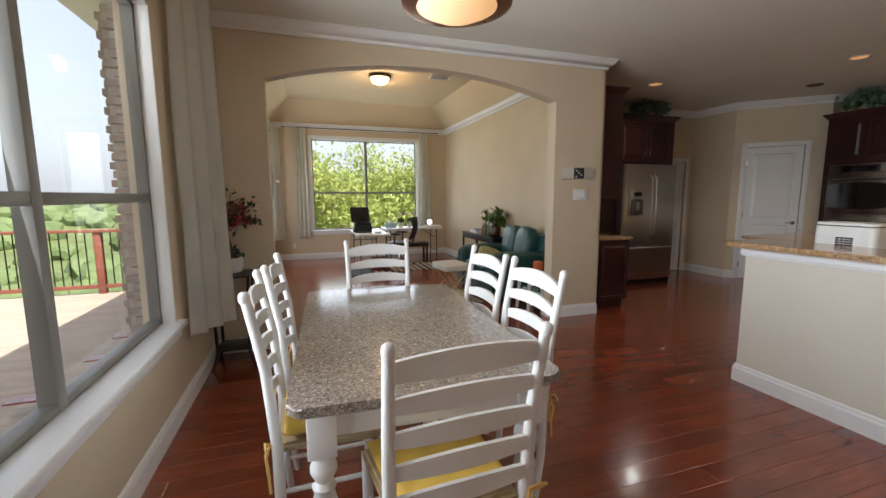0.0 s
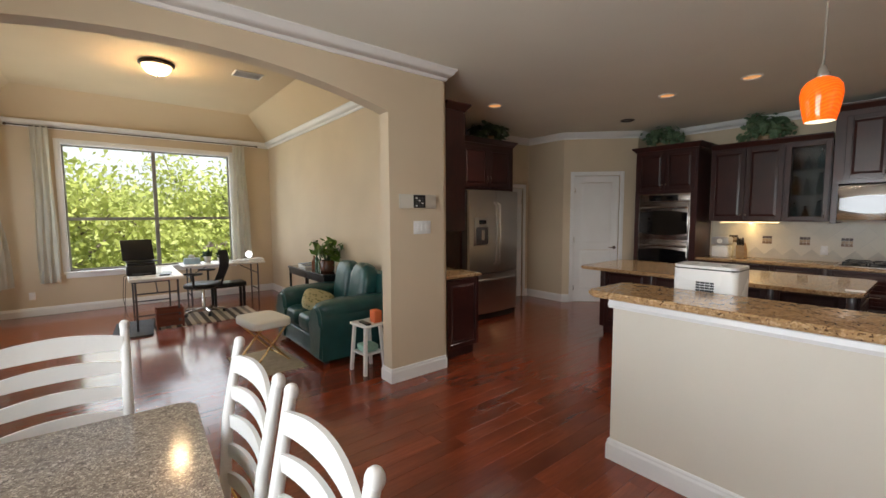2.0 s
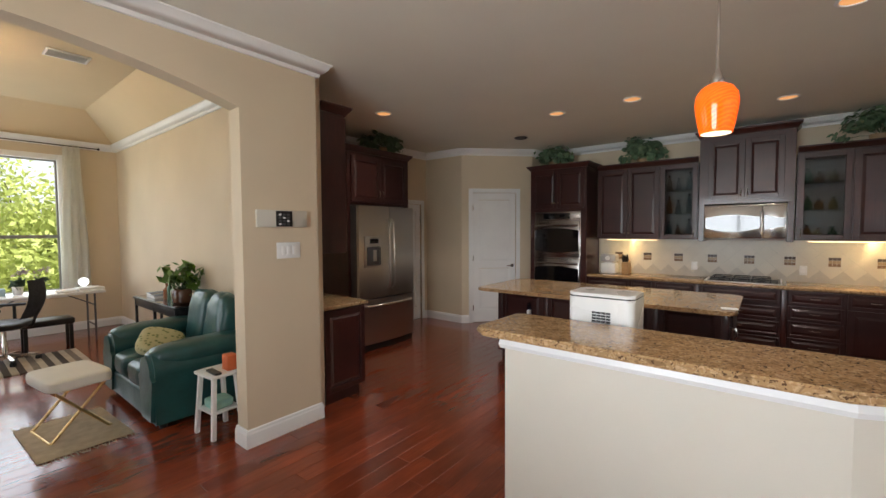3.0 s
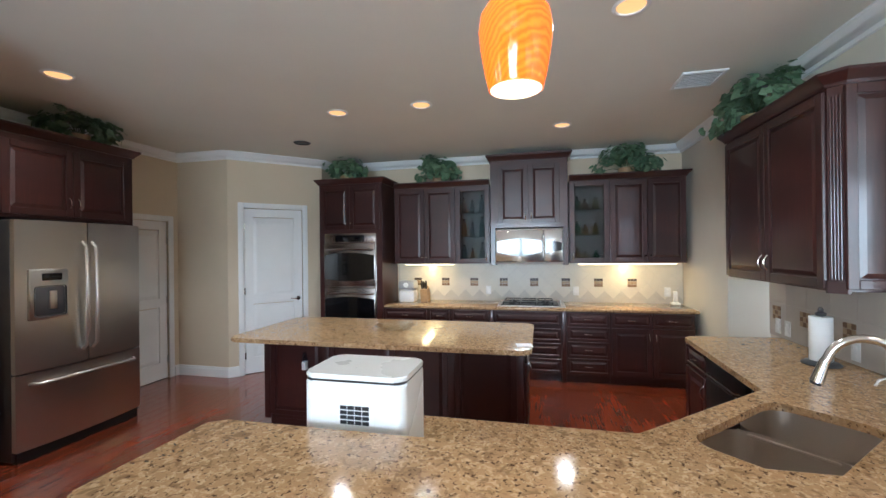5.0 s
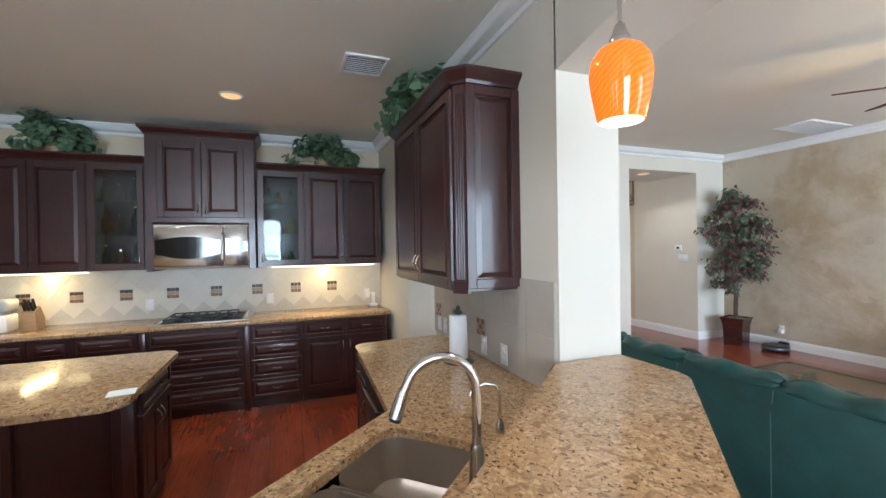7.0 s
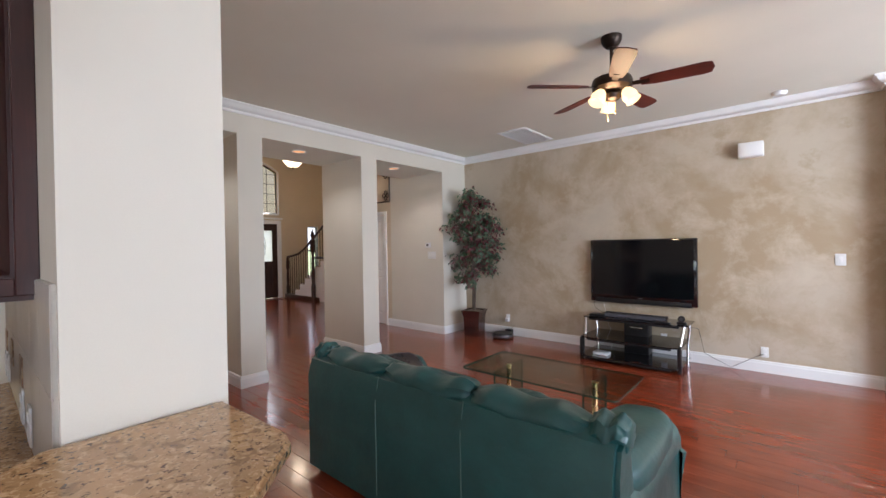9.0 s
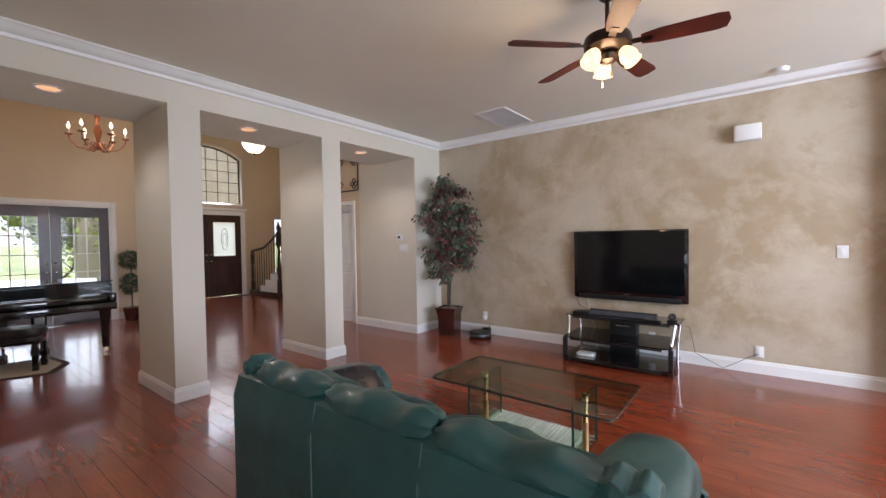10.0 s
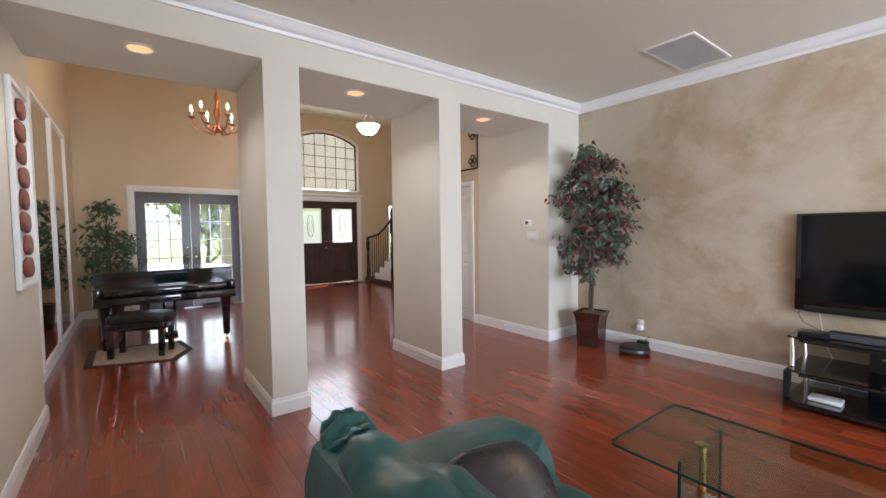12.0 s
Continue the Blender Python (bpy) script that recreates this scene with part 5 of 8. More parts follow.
# fridge wall
FR = pose(4.745, 5.26, 0) @ Matrix.Diagonal((1.11, 1, 1.065, 1))
fr = thing("refrigerator", FR, "stainless french-door refrigerator with an ice dispenser", "refrigerator")
part("body", box(B(), 0.0, 0.08, 0.02, 0.92, 0.80, 1.80, 0.006), GREY_METAL, fr)
part("kick", box(B(), 0.02, 0.05, 0.0, 0.90, 0.10, 0.08), BLACK, fr, smooth=False)


def bowed_door(x0, x1, z0, z1, c0=0.0, w=0.92):
    """A door whose face bows gently out across the fridge's width."""
    n, bm = 8, B()
    pts = [(x0 + (x1 - x0) * k / n, 0.035 - 0.035 * math.sin(math.pi * (x0 + (x1 - x0) * k / n) / w)) for k in range(n + 1)] + [(x1, 0.078), (x0, 0.078)]
    return prism(bm, pts, z0, z1, 0.005)


dl = part("door", bowed_door(0.004, 0.456, 0.66, 1.80), STEEL_DARK, fr)
dr = part("door", bowed_door(0.464, 0.916, 0.66, 1.80), STEEL_DARK, fr)
fz = part("freezer_drawer", bowed_door(0.004, 0.916, 0.09, 0.65), STEEL_DARK, fr)
for d, x in ((dl, 0.425), (dr, 0.495)):
    part("handle", tube(B(), [(x, 0.01, 0.76), (x, -0.045, 0.80), (x, -0.06, 1.2), (x, -0.045, 1.60), (x, 0.01, 1.64)], 0.014, 10), STEEL, d)
part("handle", tube(B(), [(0.08, 0.02, 0.57), (0.11, -0.04, 0.57), (0.46, -0.06, 0.575), (0.81, -0.04, 0.57), (0.84, 0.02, 0.57)], 0.014, 10), STEEL, fz)
part("dispenser", box(B(), 0.07, 0.004, 1.045, 0.335, 0.05, 1.43, 0.01), STEEL, dl, "pale steel dispenser frame")
# no hollow here: the recess's shade is the plate's darker grey
part("dispenser_recess", box(B(), 0.10, -0.001, 1.065, 0.305, 0.012, 1.30, 0.02), GREY_METAL, dl, "flat grey plate for the dispenser recess, its shade in the colour")
part("dispenser_display", box(B(), 0.15, 0.0, 1.34, 0.28, 0.012, 1.395, 0.004), OVENGLASS, dl)
part("dispenser_paddle", box(B(), 0.19, -0.012, 1.12, 0.24, 0.004, 1.26, 0.006), STEEL, dl)
fs = thing("fridge_surround", pose(4.76, 5.45, 0), "dark cherry cabinet surround over the refrigerator", "cabinet")
part("side_panel", box(B(), -0.06, 0.0, 0.0, -0.02, 0.64, 2.62), CHERRY, fs, smooth=False)
part("side_panel", box(B(), 1.03, 0.0, 0.0, 1.07, 0.64, 2.62), CHERRY, fs, smooth=False)
part("body", carcass(B(), -0.02, 1.94, 1.03, 2.62, 0.64), CHERRY, fs, smooth=False)
front(fs, -0.01, 1.97, 0.505, 2.57, "door", "r", at=2.09), front(fs, 0.505, 1.97, 1.02, 2.57, "door", "l", at=2.09)
cornice(fs, -0.06, 1.07, 0.64, 2.62)

# desk counter on the sunroom wall, seen end on
DK = pose(4.00, 4.34, 0, 0, 0, 90)
dk = base_unit(DK, 0.0, 0.62, "one", "dark cherry base cabinet beside the archway", 0.47, "base cabinets beside the archway")
dk2 = base_unit(DK, 0.62, 1.10, "drawers", "dark cherry drawer base beside the archway", 0.47, "base cabinets beside the archway")
pe = part("end_panel", raised_front(B(), 0.01, 0.10, 0.47, 0.86, 0.0, 0.05), CHERRY, dk, smooth=False)
pe.matrix_local = Matrix.Rotation(radians(-90), 4, "Z") @ Matrix.Translation((-0.475, -0.0, 0))
dt = thing("desk_worktop", pose(0, 0, 0), "golden granite worktop beside the archway", "countertop")
part("slab", box(B(), 3.525, 4.31, CH - 0.036, 4.04, 5.46, CH, 0.008), BAR, dt)
wall_unit(pose(3.80, 4.34, 0, 0, 0, 90), 0.0, 0.70, 1.39, 2.66, 2, "tall dark cherry wall cabinet beside the archway", 0.275, left=True, right=True)


# ---- interior doors ----
def panel_door(name, m, w, h, label, hinge_left=True, lever=True, casing=0.075, depth=0.12):
    """A two-panel white door in its frame; local x across, front at y = 0 facing -y."""
    d = tagged(new(name), label, "door", kind="structure")
    d.matrix_world = m
    bm = B()
    t = 0.11
    for b in ((0, 0, t, h), (w - t, 0, w, h), (t, 0, w - t, 0.22), (t, h - 0.12, w - t, h), (t, 0.93, w - t, 1.05)):
        box(bm, b[0], 0.02, b[1] + 0.008, b[2], 0.06, b[3] + 0.0, 0.0)
    for lo, hi in ((0.22, 0.93), (1.05, h - 0.12)):
        a, b_, k = t, w - t, 0.045
        arch_ = 0.03 if hi > 1.2 else 0.0
        o = [bm.verts.new(p) for p in ((a, 0.034, lo), (b_, 0.034, lo), (b_, 0.034, hi), (a, 0.034, hi))]
        i = [bm.verts.new(p) for p in ((a + k, 0.024, lo + k), (b_ - k, 0.024, lo + k), (b_ - k, 0.024, hi - k - arch_), (a + k, 0.024, hi - k - arch_))]
        for q in range(4):
            bm.faces.new((o[q], o[(q + 1) % 4], i[(q + 1) % 4], i[q]))
        bm.faces.new(i)
    part("leaf", bm, TRIM, d, smooth=False)
    for x0, x1 in ((-casing, -0.004), (w + 0.004, w + casing)):
        part("casing", box(B(), x0, -0.018, 0.0, x1, -0.001, h + casing, 0.004), TRIM, d)
    part("casing", box(B(), -0.004, -0.017, h + 0.004, w + 0.004, -0.002, h + casing, 0.004), TRIM, d)
    hx = w - 0.06 if hinge_left else 0.06
    s = -1 if hinge_left else 1
    if lever:
        bm = rod(B(), (hx, 0.02, 0.98), (hx, 0.008, 0.98), 0.028, None, 18)
        tube(bm, [(hx, 0.01, 0.98), (hx, -0.035, 0.98), (hx + s * 0.02, -0.045, 0.98), (hx + s * 0.11, -0.045, 0.985)], 0.009, 8)
        part("door_handle", bm, CHROME, d, "satin nickel lever handle")
    for z in (0.25, h / 2, h - 0.25):
        part("hinge", box(B(), -0.004 if hinge_left else w - 0.012, 0.008, z - 0.045, 0.012 if hinge_left else w + 0.004, 0.02, z + 0.045), CHROME, d)
    return d


panel_door("door_1", pan @ Matrix.Translation((0.195, 0, 0)), 0.75, 2.225, "white two-panel pantry door, closed, with a nickel lever")
panel_door("door_2", pose(6.045, 6.10, 0), 0.80, 2.05, "white two-panel door beside the refrigerator, closed", False)
panel_door("door_3", pose(10.235, -5.78, 0, 0, 0, 180), 0.75, 2.15, "white two-panel hall door, closed", False)
structure("wall_behind_doors", box(B(), 5.9, 6.21, 0, 7.3, 6.26, KC), WALL)
structure("wall_pantry_back", prism(B(), [(7.14, 5.42), (8.2, 4.62), (8.26, 4.62), (8.26, 5.6), (7.14, 5.6)], 0, KC), WALL)
structure("wall_closet_back", box(B(), 9.3, -6.1, 0, 10.4, -5.95, 2.6), WALL)


# ---- breakfast nook ----
YELLOW = surface("yellow_cotton", (0.72, 0.47, 0.08), 0.9, 0.10, 6, 300, 0.3, 0.001)
YELLOW_TIE = surface("yellow_ribbon", (0.70, 0.44, 0.12), 0.8, 0.1, 20, 200, 0.2)
RUSH = surface("woven_rush_seat", (0.48, 0.36, 0.20), 0.85, 0.2, 20, 120, 0.5, 0.003)

tb = thing("dining_table", pose(0.505, 2.17, 0, 0, 0, -2.5) @ Matrix.Diagonal((1, 1, 1.033, 1)), "white farmhouse dining table with a polished grey granite top", "table")
part("tabletop", prism(B(), rounded_rect(-0.49, -0.83, 0.49, 0.83, 0.05), 0.72, 0.755, 0.009, 3), TABLETOP, tb, "speckled grey granite top")
for s, a in ((1, (-0.395, -0.74, 0.395, -0.715)), (1, (-0.395, 0.715, 0.395, 0.74)), (1, (-0.415, -0.72, -0.39, 0.72)), (1, (0.39, -0.72, 0.415, 0.72))):
    part("apron", box(B(), a[0], a[1], 0.60, a[2], a[3], 0.719, 0.003), WHITE, tb)
for x in (-0.385, 0.385):
    for y in (-0.72, 0.72):
        bm = box(B(), x - 0.048, y - 0.048, 0.54, x + 0.048, y + 0.048, 0.719, 0.004)
        lathe(bm, [(0.024, 0.0), (0.032, 0.02), (0.026, 0.06), (0.030, 0.12), (0.040, 0.30), (0.044, 0.36), (0.034, 0.40), (0.042, 0.42), (0.028, 0.44), (0.046, 0.475), (0.046, 0.495), (0.034, 0.52), (0.036, 0.542)], (x, y, 0), 20)
        part("leg", bm, WHITE, tb)


def ladder_chair(m, label):
    """White ladder-back chair; it faces +y, back posts at y = 0."""
    c = thing("dining_chair", m, label, "chair", "chairs round the dining table")
    for x in (-0.225, 0.225):
        bm = tube(B(), [(x * 0.92, 0.02, 0.0), (x * 0.95, 0.0, 0.22), (x, 0.0, 0.46), (x * 1.02, -0.025, 0.75), (x * 1.05, -0.075, 1.0)], [0.017, 0.020, 0.021, 0.020, 0.017], 14)
        blob(bm, (x * 1.053, -0.079, 1.008), (0.04, 0.04, 0.045), 2.2, 12, 8)
        part("back_leg", bm, WHITE, c)
    for x in (-0.215, 0.215):
        part("front_leg", tube(B(), [(x, 0.40, 0.0), (x, 0.40, 0.20), (x, 0.40, 0.44)], [0.016, 0.021, 0.021], 14), WHITE, c)
    for k, z in enumerate((0.545, 0.645, 0.745, 0.845, 0.945)):
        y = -0.012 - 0.075 * max(0, (z - 0.5)) ** 1.3 * 1.6
        w = 0.215 + 0.012 * k / 4
        h = 0.05 if k < 4 else 0.066
        top, bot, n = [], [], 12
        bm = B()
        ring = []
        for j in range(n + 1):
            u = -1 + 2 * j / n
            bow = -0.028 * (1 - u * u)
            lift = 0.016 * (1 - u * u)
            sect = [(u * w, y + bow - 0.007, z - h / 2 + lift * 0.35), (u * w, y + bow + 0.007, z - h / 2 + lift * 0.35), (u * w, y + bow + 0.007, z + h / 2 * (1 - 0.3 * u * u) + lift), (u * w, y + bow - 0.007, z + h / 2 * (1 - 0.3 * u * u) + lift)]
            ring.append([bm.verts.new(p) for p in sect])
        for a, b in zip(ring, ring[1:]):
            for q in range(4):
                bm.faces.new((a[q], a[(q + 1) % 4], b[(q + 1) % 4], b[q]))
        bm.faces.new(ring[0]), bm.faces.new(ring[-1][::-1])
        part("slat", bm, WHITE, c)
    for z in (0.16, 0.28):
        for x in (-0.21, 0.21):
            part("side_stretcher", rod(B(), (x, 0.01, z), (x, 0.40, z), 0.010, None, 8), WHITE, c)
    part("front_stretcher", rod(B(), (-0.215, 0.40, 0.22), (0.215, 0.40, 0.22), 0.011, None, 8), WHITE, c)
    part("back_stretcher", rod(B(), (-0.21, 0.005, 0.24), (0.21, 0.005, 0.24), 0.010, None, 8), WHITE, c)
    part("seat", prism(B(), [(-0.205, 0.0), (0.205, 0.0), (0.235, 0.42), (-0.235, 0.42)], 0.425, 0.46, 0.012), RUSH, c, "woven rush seat")
    # tufted cushion with ties
    bm, n = B(), 22
    for side in (1, -1):
        g = [[None] * (n + 1) for _ in range(n + 1)]
        for i in range(n + 1):
            for j in range(n + 1):
                u, v = -1 + 2 * i / n, -1 + 2 * j / n
                edge = max(0.0, 1 - u ** 6) * max(0.0, 1 - v ** 6)
                tuft = sum(math.exp(-((u - a) ** 2 + (v - b) ** 2) / 0.012) for a in (-0.6, 0, 0.6) for b in (-0.6, 0, 0.6))
                g[i][j] = bm.verts.new((u * (0.205 + 0.012 * v), 0.215 + v * 0.195, 0.487 + side * (0.028 * edge ** 0.5 - 0.016 * min(tuft, 1) * edge)))
        for i in range(n):
            for j in range(n):
                bm.faces.new((g[i][j], g[i + 1][j], g[i + 1][j + 1], g[i][j + 1]))
    bmesh.ops.remove_doubles(bm, verts=bm.verts, dist=0.0005)
    cu = part("cushion", bm, YELLOW, c, "tufted yellow seat cushion")
    for x in (-0.225, 0.225):
        s = math.copysign(1, x)
        bm = B()
        bar(bm, (x, 0.03, 0.475), (x + s * 0.01, -0.025, 0.48), 0.012, 0.003)
        tube(bm, [(x, -0.025, 0.48), (x + s * 0.03, -0.04, 0.50), (x + s * 0.06, -0.035, 0.49), (x + s * 0.03, -0.03, 0.475), (x, -0.025, 0.48)], 0.005, 6)
        tube(bm, [(x, -0.025, 0.48), (x + s * 0.02, -0.04, 0.44), (x + s * 0.01, -0.035, 0.37), (x + s * 0.025, -0.03, 0.31)], [0.004, 0.006, 0.006, 0.005], 6)
        tube(bm, [(x, -0.025, 0.48), (x - s * 0.02, -0.045, 0.43), (x - s * 0.012, -0.04, 0.36)], [0.004, 0.006, 0.005], 6)
        part("tie", bm, YELLOW_TIE, cu, "yellow ribbon tie")
    return c


TALL = Matrix.Diagonal((1, 1, 1.035, 1))
CL = "white painted ladder-back chair with a yellow tufted cushion"
ch = ladder_chair(pose(0.485, 1.165, 0, 0, 0, 3) @ TALL, CL)
for x, y, r, lab in ((1.07, 1.86, 89, CL), (1.07, 2.43, 90, CL), (-0.075, 1.87, -89, CL), (-0.045, 2.45, -93, CL), (0.58, 3.185, 183, CL)):
    tagged(copy_thing(ch, pose(x, y, 0, 0, 0, r) @ TALL), lab)

# plant stand with a flowering plant
ps = thing("plant_stand", pose(-0.57, 3.94, 0), "black iron plant stand in the corner by the archway", "plant stand")
part("top", box(B(), -0.16, -0.16, 0.765, 0.16, 0.16, 0.785, 0.004), BLACK, ps)
part("shelf", box(B(), -0.14, -0.14, 0.14, 0.14, 0.14, 0.155, 0.004), BLACK, ps)
for x in (-0.145, 0.145):
    for y in (-0.145, 0.145):
        part("leg", tube(B(), [(x * 1.1, y * 1.1, 0.0), (x * 0.85, y * 0.85, 0.12), (x * 0.9, y * 0.9, 0.5), (x, y, 0.77)], 0.013, 10), BLACK, ps)
fp = thing("flowering_plant", pose(-0.57, 3.94, 0.785), "artificial tree with pink-red blooms in a white pot", "plant")
part("pot", lathe(B(), [(0.06, 0), (0.085, 0.01), (0.105, 0.07), (0.10, 0.13), (0.088, 0.14), (0.08, 0.125)], (0, 0, 0), 20), WHITE_PLASTIC, fp, "round white pot")
part("trunk", tube(B(), [(0, 0, 0.10), (0.012, 0.0, 0.22), (-0.01, 0.01, 0.33), (0.01, 0.0, 0.46)], [0.012, 0.010, 0.009, 0.007], 8), BARK, fp)
DARKLEAF = surface("dark_leaf", (0.035, 0.08, 0.03), 0.45, 0.25, 12, 60, 0.1)
PINK = surface("pink_red_petal", (0.66, 0.07, 0.13), 0.6, 0.25, 14, 60, 0.1)
rng = random.Random(8)
tips = [(rng.gauss(0, 0.105), rng.gauss(0, 0.09), 0.50 + rng.gauss(0, 0.06)) for _ in range(30)]
bm = B()
for p in tips:
    tube(bm, [(0.0, 0, 0.42), (p[0] * 0.5, p[1] * 0.5, (p[2] + 0.42) / 2), p], 0.0025, 5)
part("branches", bm, BARK, fp)
tagged(leaf_cloud("leaves", fp, tips + [(rng.gauss(0, 0.07), rng.gauss(0, 0.07), 0.16) for _ in range(10)], 420, 0.028, 0.026, DARKLEAF, 4), kind="stuff")
tagged(leaf_cloud("blossom", fp, tips[::2], 620, 0.022, 0.019, PINK, 6, "pink-red blooms"), kind="stuff")


def curtain(m, w_top, w_bot, h, folds, tie=None, label="cream curtain panel hanging from a thin rod", seed=0):
    """A hanging cloth with folds; local x along the rod, hung from z = 0 downward. tie: height fraction where it is gathered."""
    c = thing("curtain", m, label, "curtain", "curtains at the windows")
    bm, nx, nz = B(), folds * 8, 26
    rows = []
    for j in range(nz + 1):
        v = j / nz
        w = w_top + (w_bot - w_top) * v
        shift = 0.0
        if tie:
            g = math.exp(-((v - tie[0]) / 0.16) ** 2)
            w *= 1 - 0.62 * g
            shift = tie[1] * g
        rows.append([bm.verts.new((shift + w * (i / nx - 0.5) + 0.006 * math.sin(i * 0.7 + j * 0.35 + seed), 0.028 * (0.55 + 0.45 * v) * math.sin(i / nx * folds * math.tau + 0.5 * math.sin(v * 3 + seed)), -h * v)) for i in range(nx + 1)])
    for a, b in zip(rows, rows[1:]):
        for i in range(nx):
            bm.faces.new((a[i], a[i + 1], b[i + 1], b[i]))
    ext = bmesh.ops.solidify(bm, geom=bm.faces[:], thickness=0.003)
    part("cloth", bm, CURTAIN, c)
    if tie:
        part("tieback", bar(B(), (tie[1] - w_top * 0.22, -0.03, -h * tie[0]), (tie[1] + w_top * 0.22, -0.03, -h * tie[0]), 0.01, 0.05), CURTAIN, c)
    return c


def curtain_rod(a, b, label="thin bronze curtain rod on wall brackets"):
    a, b = Vector(a), Vector(b)
    r = thing("curtain_rod", Matrix.Translation(a), label, "curtain rod", "curtain rods")
    d = b - a
    part("rod", rod(B(), (0, 0, 0), d, 0.008, None, 10), DARKMETAL, r)
    for p, s in ((Vector((0, 0, 0)), -1), (d, 1)):
        part("finial", blob(B(), p + d.normalized() * s * 0.02, (0.04, 0.04, 0.04), 2, 12, 8), DARKMETAL, r)
    return r


def bracket(p, q):
    b = thing("rod_bracket", Matrix.Translation(p), "small bronze curtain rod bracket on the wall", "bracket", "rod brackets")
    part("arm", rod(B(), (0, 0, 0), Vector(q) - Vector(p), 0.006, None, 8), DARKMETAL, b)


curtain(pose(-0.615, 3.39, 2.86, 0, 0, 62), 0.40, 0.46, 2.38, 3, None, "long cream curtain panel beside the nook window", 1)
curtain_rod((-0.66, 0.5, 2.87), (-0.66, 3.55, 2.87))
bracket((EX, 3.15, 2.87), (-0.66, 3.15, 2.87)), bracket((EX, 0.6, 2.87), (-0.66, 0.6, 2.87))

# dome lamp over the table
COPPER = surface("copper_bronze", (0.30, 0.13, 0.06), 0.3, 0.15, 8, 60, 0.03, 0.0005, 0.9)
WARM_GLASS = glow("lit_amber_glass", (1.0, 0.55, 0.22), 0.34, (0.75, 0.5, 0.3))


def dome_light(x, y, z, r, label, strength, glass):
    d = thing("ceiling_light", pose(x, y, z), label, "ceiling light", "dome ceiling lights")
    part("canopy", lathe(B(), [(r * 0.92, 0), (r, -0.012), (r * 1.02, -0.035), (r * 0.90, -0.05), (r * 0.85, -0.03)], (0, 0, 0), 32), DARKMETAL, d, "dark bronze rim")
    part("shade", lathe(B(), [(r * 0.86, -0.045), (r * 0.82, -0.08), (r * 0.62, -0.125), (r * 0.30, -0.15), (0.01, -0.155)], (0, 0, 0), 32), glass, d, "glowing frosted glass bowl")
    part("finial", lathe(B(), [(0.004, -0.19), (0.014, -0.175), (0.01, -0.155)], (0, 0, 0), 12), DARKMETAL, d)
    lamp("dome_lamp", "POINT", strength * 0.45, (1.0, 0.66, 0.34), pose(x, y, z - 0.24), radius=0.06)
    return d


pn = thing("pendant_bowl", pose(0.745, 1.92, 2.215), "bronze-rimmed glass bowl pendant over the dining table", "pendant light")
part("shade", lathe(B(), [(0.01, 0.0), (0.10, 0.012), (0.18, 0.05), (0.20, 0.08)], (0, 0, 0), 36), WARM_GLASS, pn, "amber glass bowl")
part("rim", lathe(B(), [(0.215, 0.05), (0.245, 0.06), (0.25, 0.09), (0.215, 0.095), (0.20, 0.075)], (0, 0, 0), 36), COPPER, pn, "copper-bronze rim")
for a in (0, 120, 240):
    part("chain", rod(B(), (0.22 * math.cos(radians(a)), 0.22 * math.sin(radians(a)), 0.09), (0, 0, 0.42), 0.006, None, 8), DARKMETAL, pn)
part("stem", rod(B(), (0, 0, 0.40), (0, 0, KC - 2.215), 0.009, None, 10), DARKMETAL, pn)
lamp("pendant_bowl_lamp", "POINT", 2.6, (1.0, 0.68, 0.36), pose(0.745, 1.92, 2.40), radius=0.08)

# wall plates on the arch pier
sw = outlet(pose(3.10, 4.168, 1.445), "white triple rocker switch plate on the pier", 3, 0.20, 0.125, "wall_switch", False)
al = thing("alarm_panel", pose(3.05, 4.168, 1.69), "beige alarm control with a black keypad", "control panel")
part("housing", box(B(), -0.21, -0.022, -0.065, 0.21, 0.0, 0.065, 0.006), surface("beige_plastic", (0.60, 0.56, 0.48), 0.4, 0.04), al)
part("keypad", box(B(), -0.06, -0.028, -0.06, 0.075, -0.021, 0.06, 0.003), BLACK, al, "black keypad")
for a in range(3):
    for b in range(4):
        part("button", box(B(), -0.04 + 0.034 * a, -0.031, -0.048 + 0.024 * b, -0.02 + 0.034 * a, -0.027, -0.034 + 0.024 * b), TRIM if (a + b) % 3 == 0 else GREY_METAL, al)

# ---- kitchen and living ceiling fittings ----
def recessed(x, y, z, lit=True, power=16):
    r = thing("recessed_light", pose(x, y, z), "round recessed ceiling light, lit warm" if lit else "round dark ceiling speaker opening", "ceiling light", "recessed ceiling lights")
    part("trim_ring", lathe(B(), [(0.098, 0), (0.10, -0.004), (0.085, -0.010), (0.078, -0.006), (0.078, -0.001)], (0, 0, 0), 28), TRIM if lit else BLACK, r)
    part("lens", lathe(B(), [(0.077, -0.001), (0.06, -0.002), (0.01, -0.003)], (0, 0, 0), 28), WARM if lit else BLACK, r, "glowing warm lens" if lit else "dark grille")
    if lit:
        lamp("recessed_lamp", "SPOT", power * 0.55, (1.0, 0.90, 0.77), pose(x, y, z - 0.03), radius=0.06, spot=140)


for x, y in ((4.71, 4.77), (6.0, 3.20), (6.0, 2.37), (6.97, 1.09), (4.83, 0.84)):
    recessed(x, y, KC, True, 23)
recessed(6.88, 4.13, KC, False)
for y in (-1.60, -3.28, -4.96):
    recessed(8.30, y, 2.804, True, 16)
recessed(2.76, -4.55, LC, True, 20)


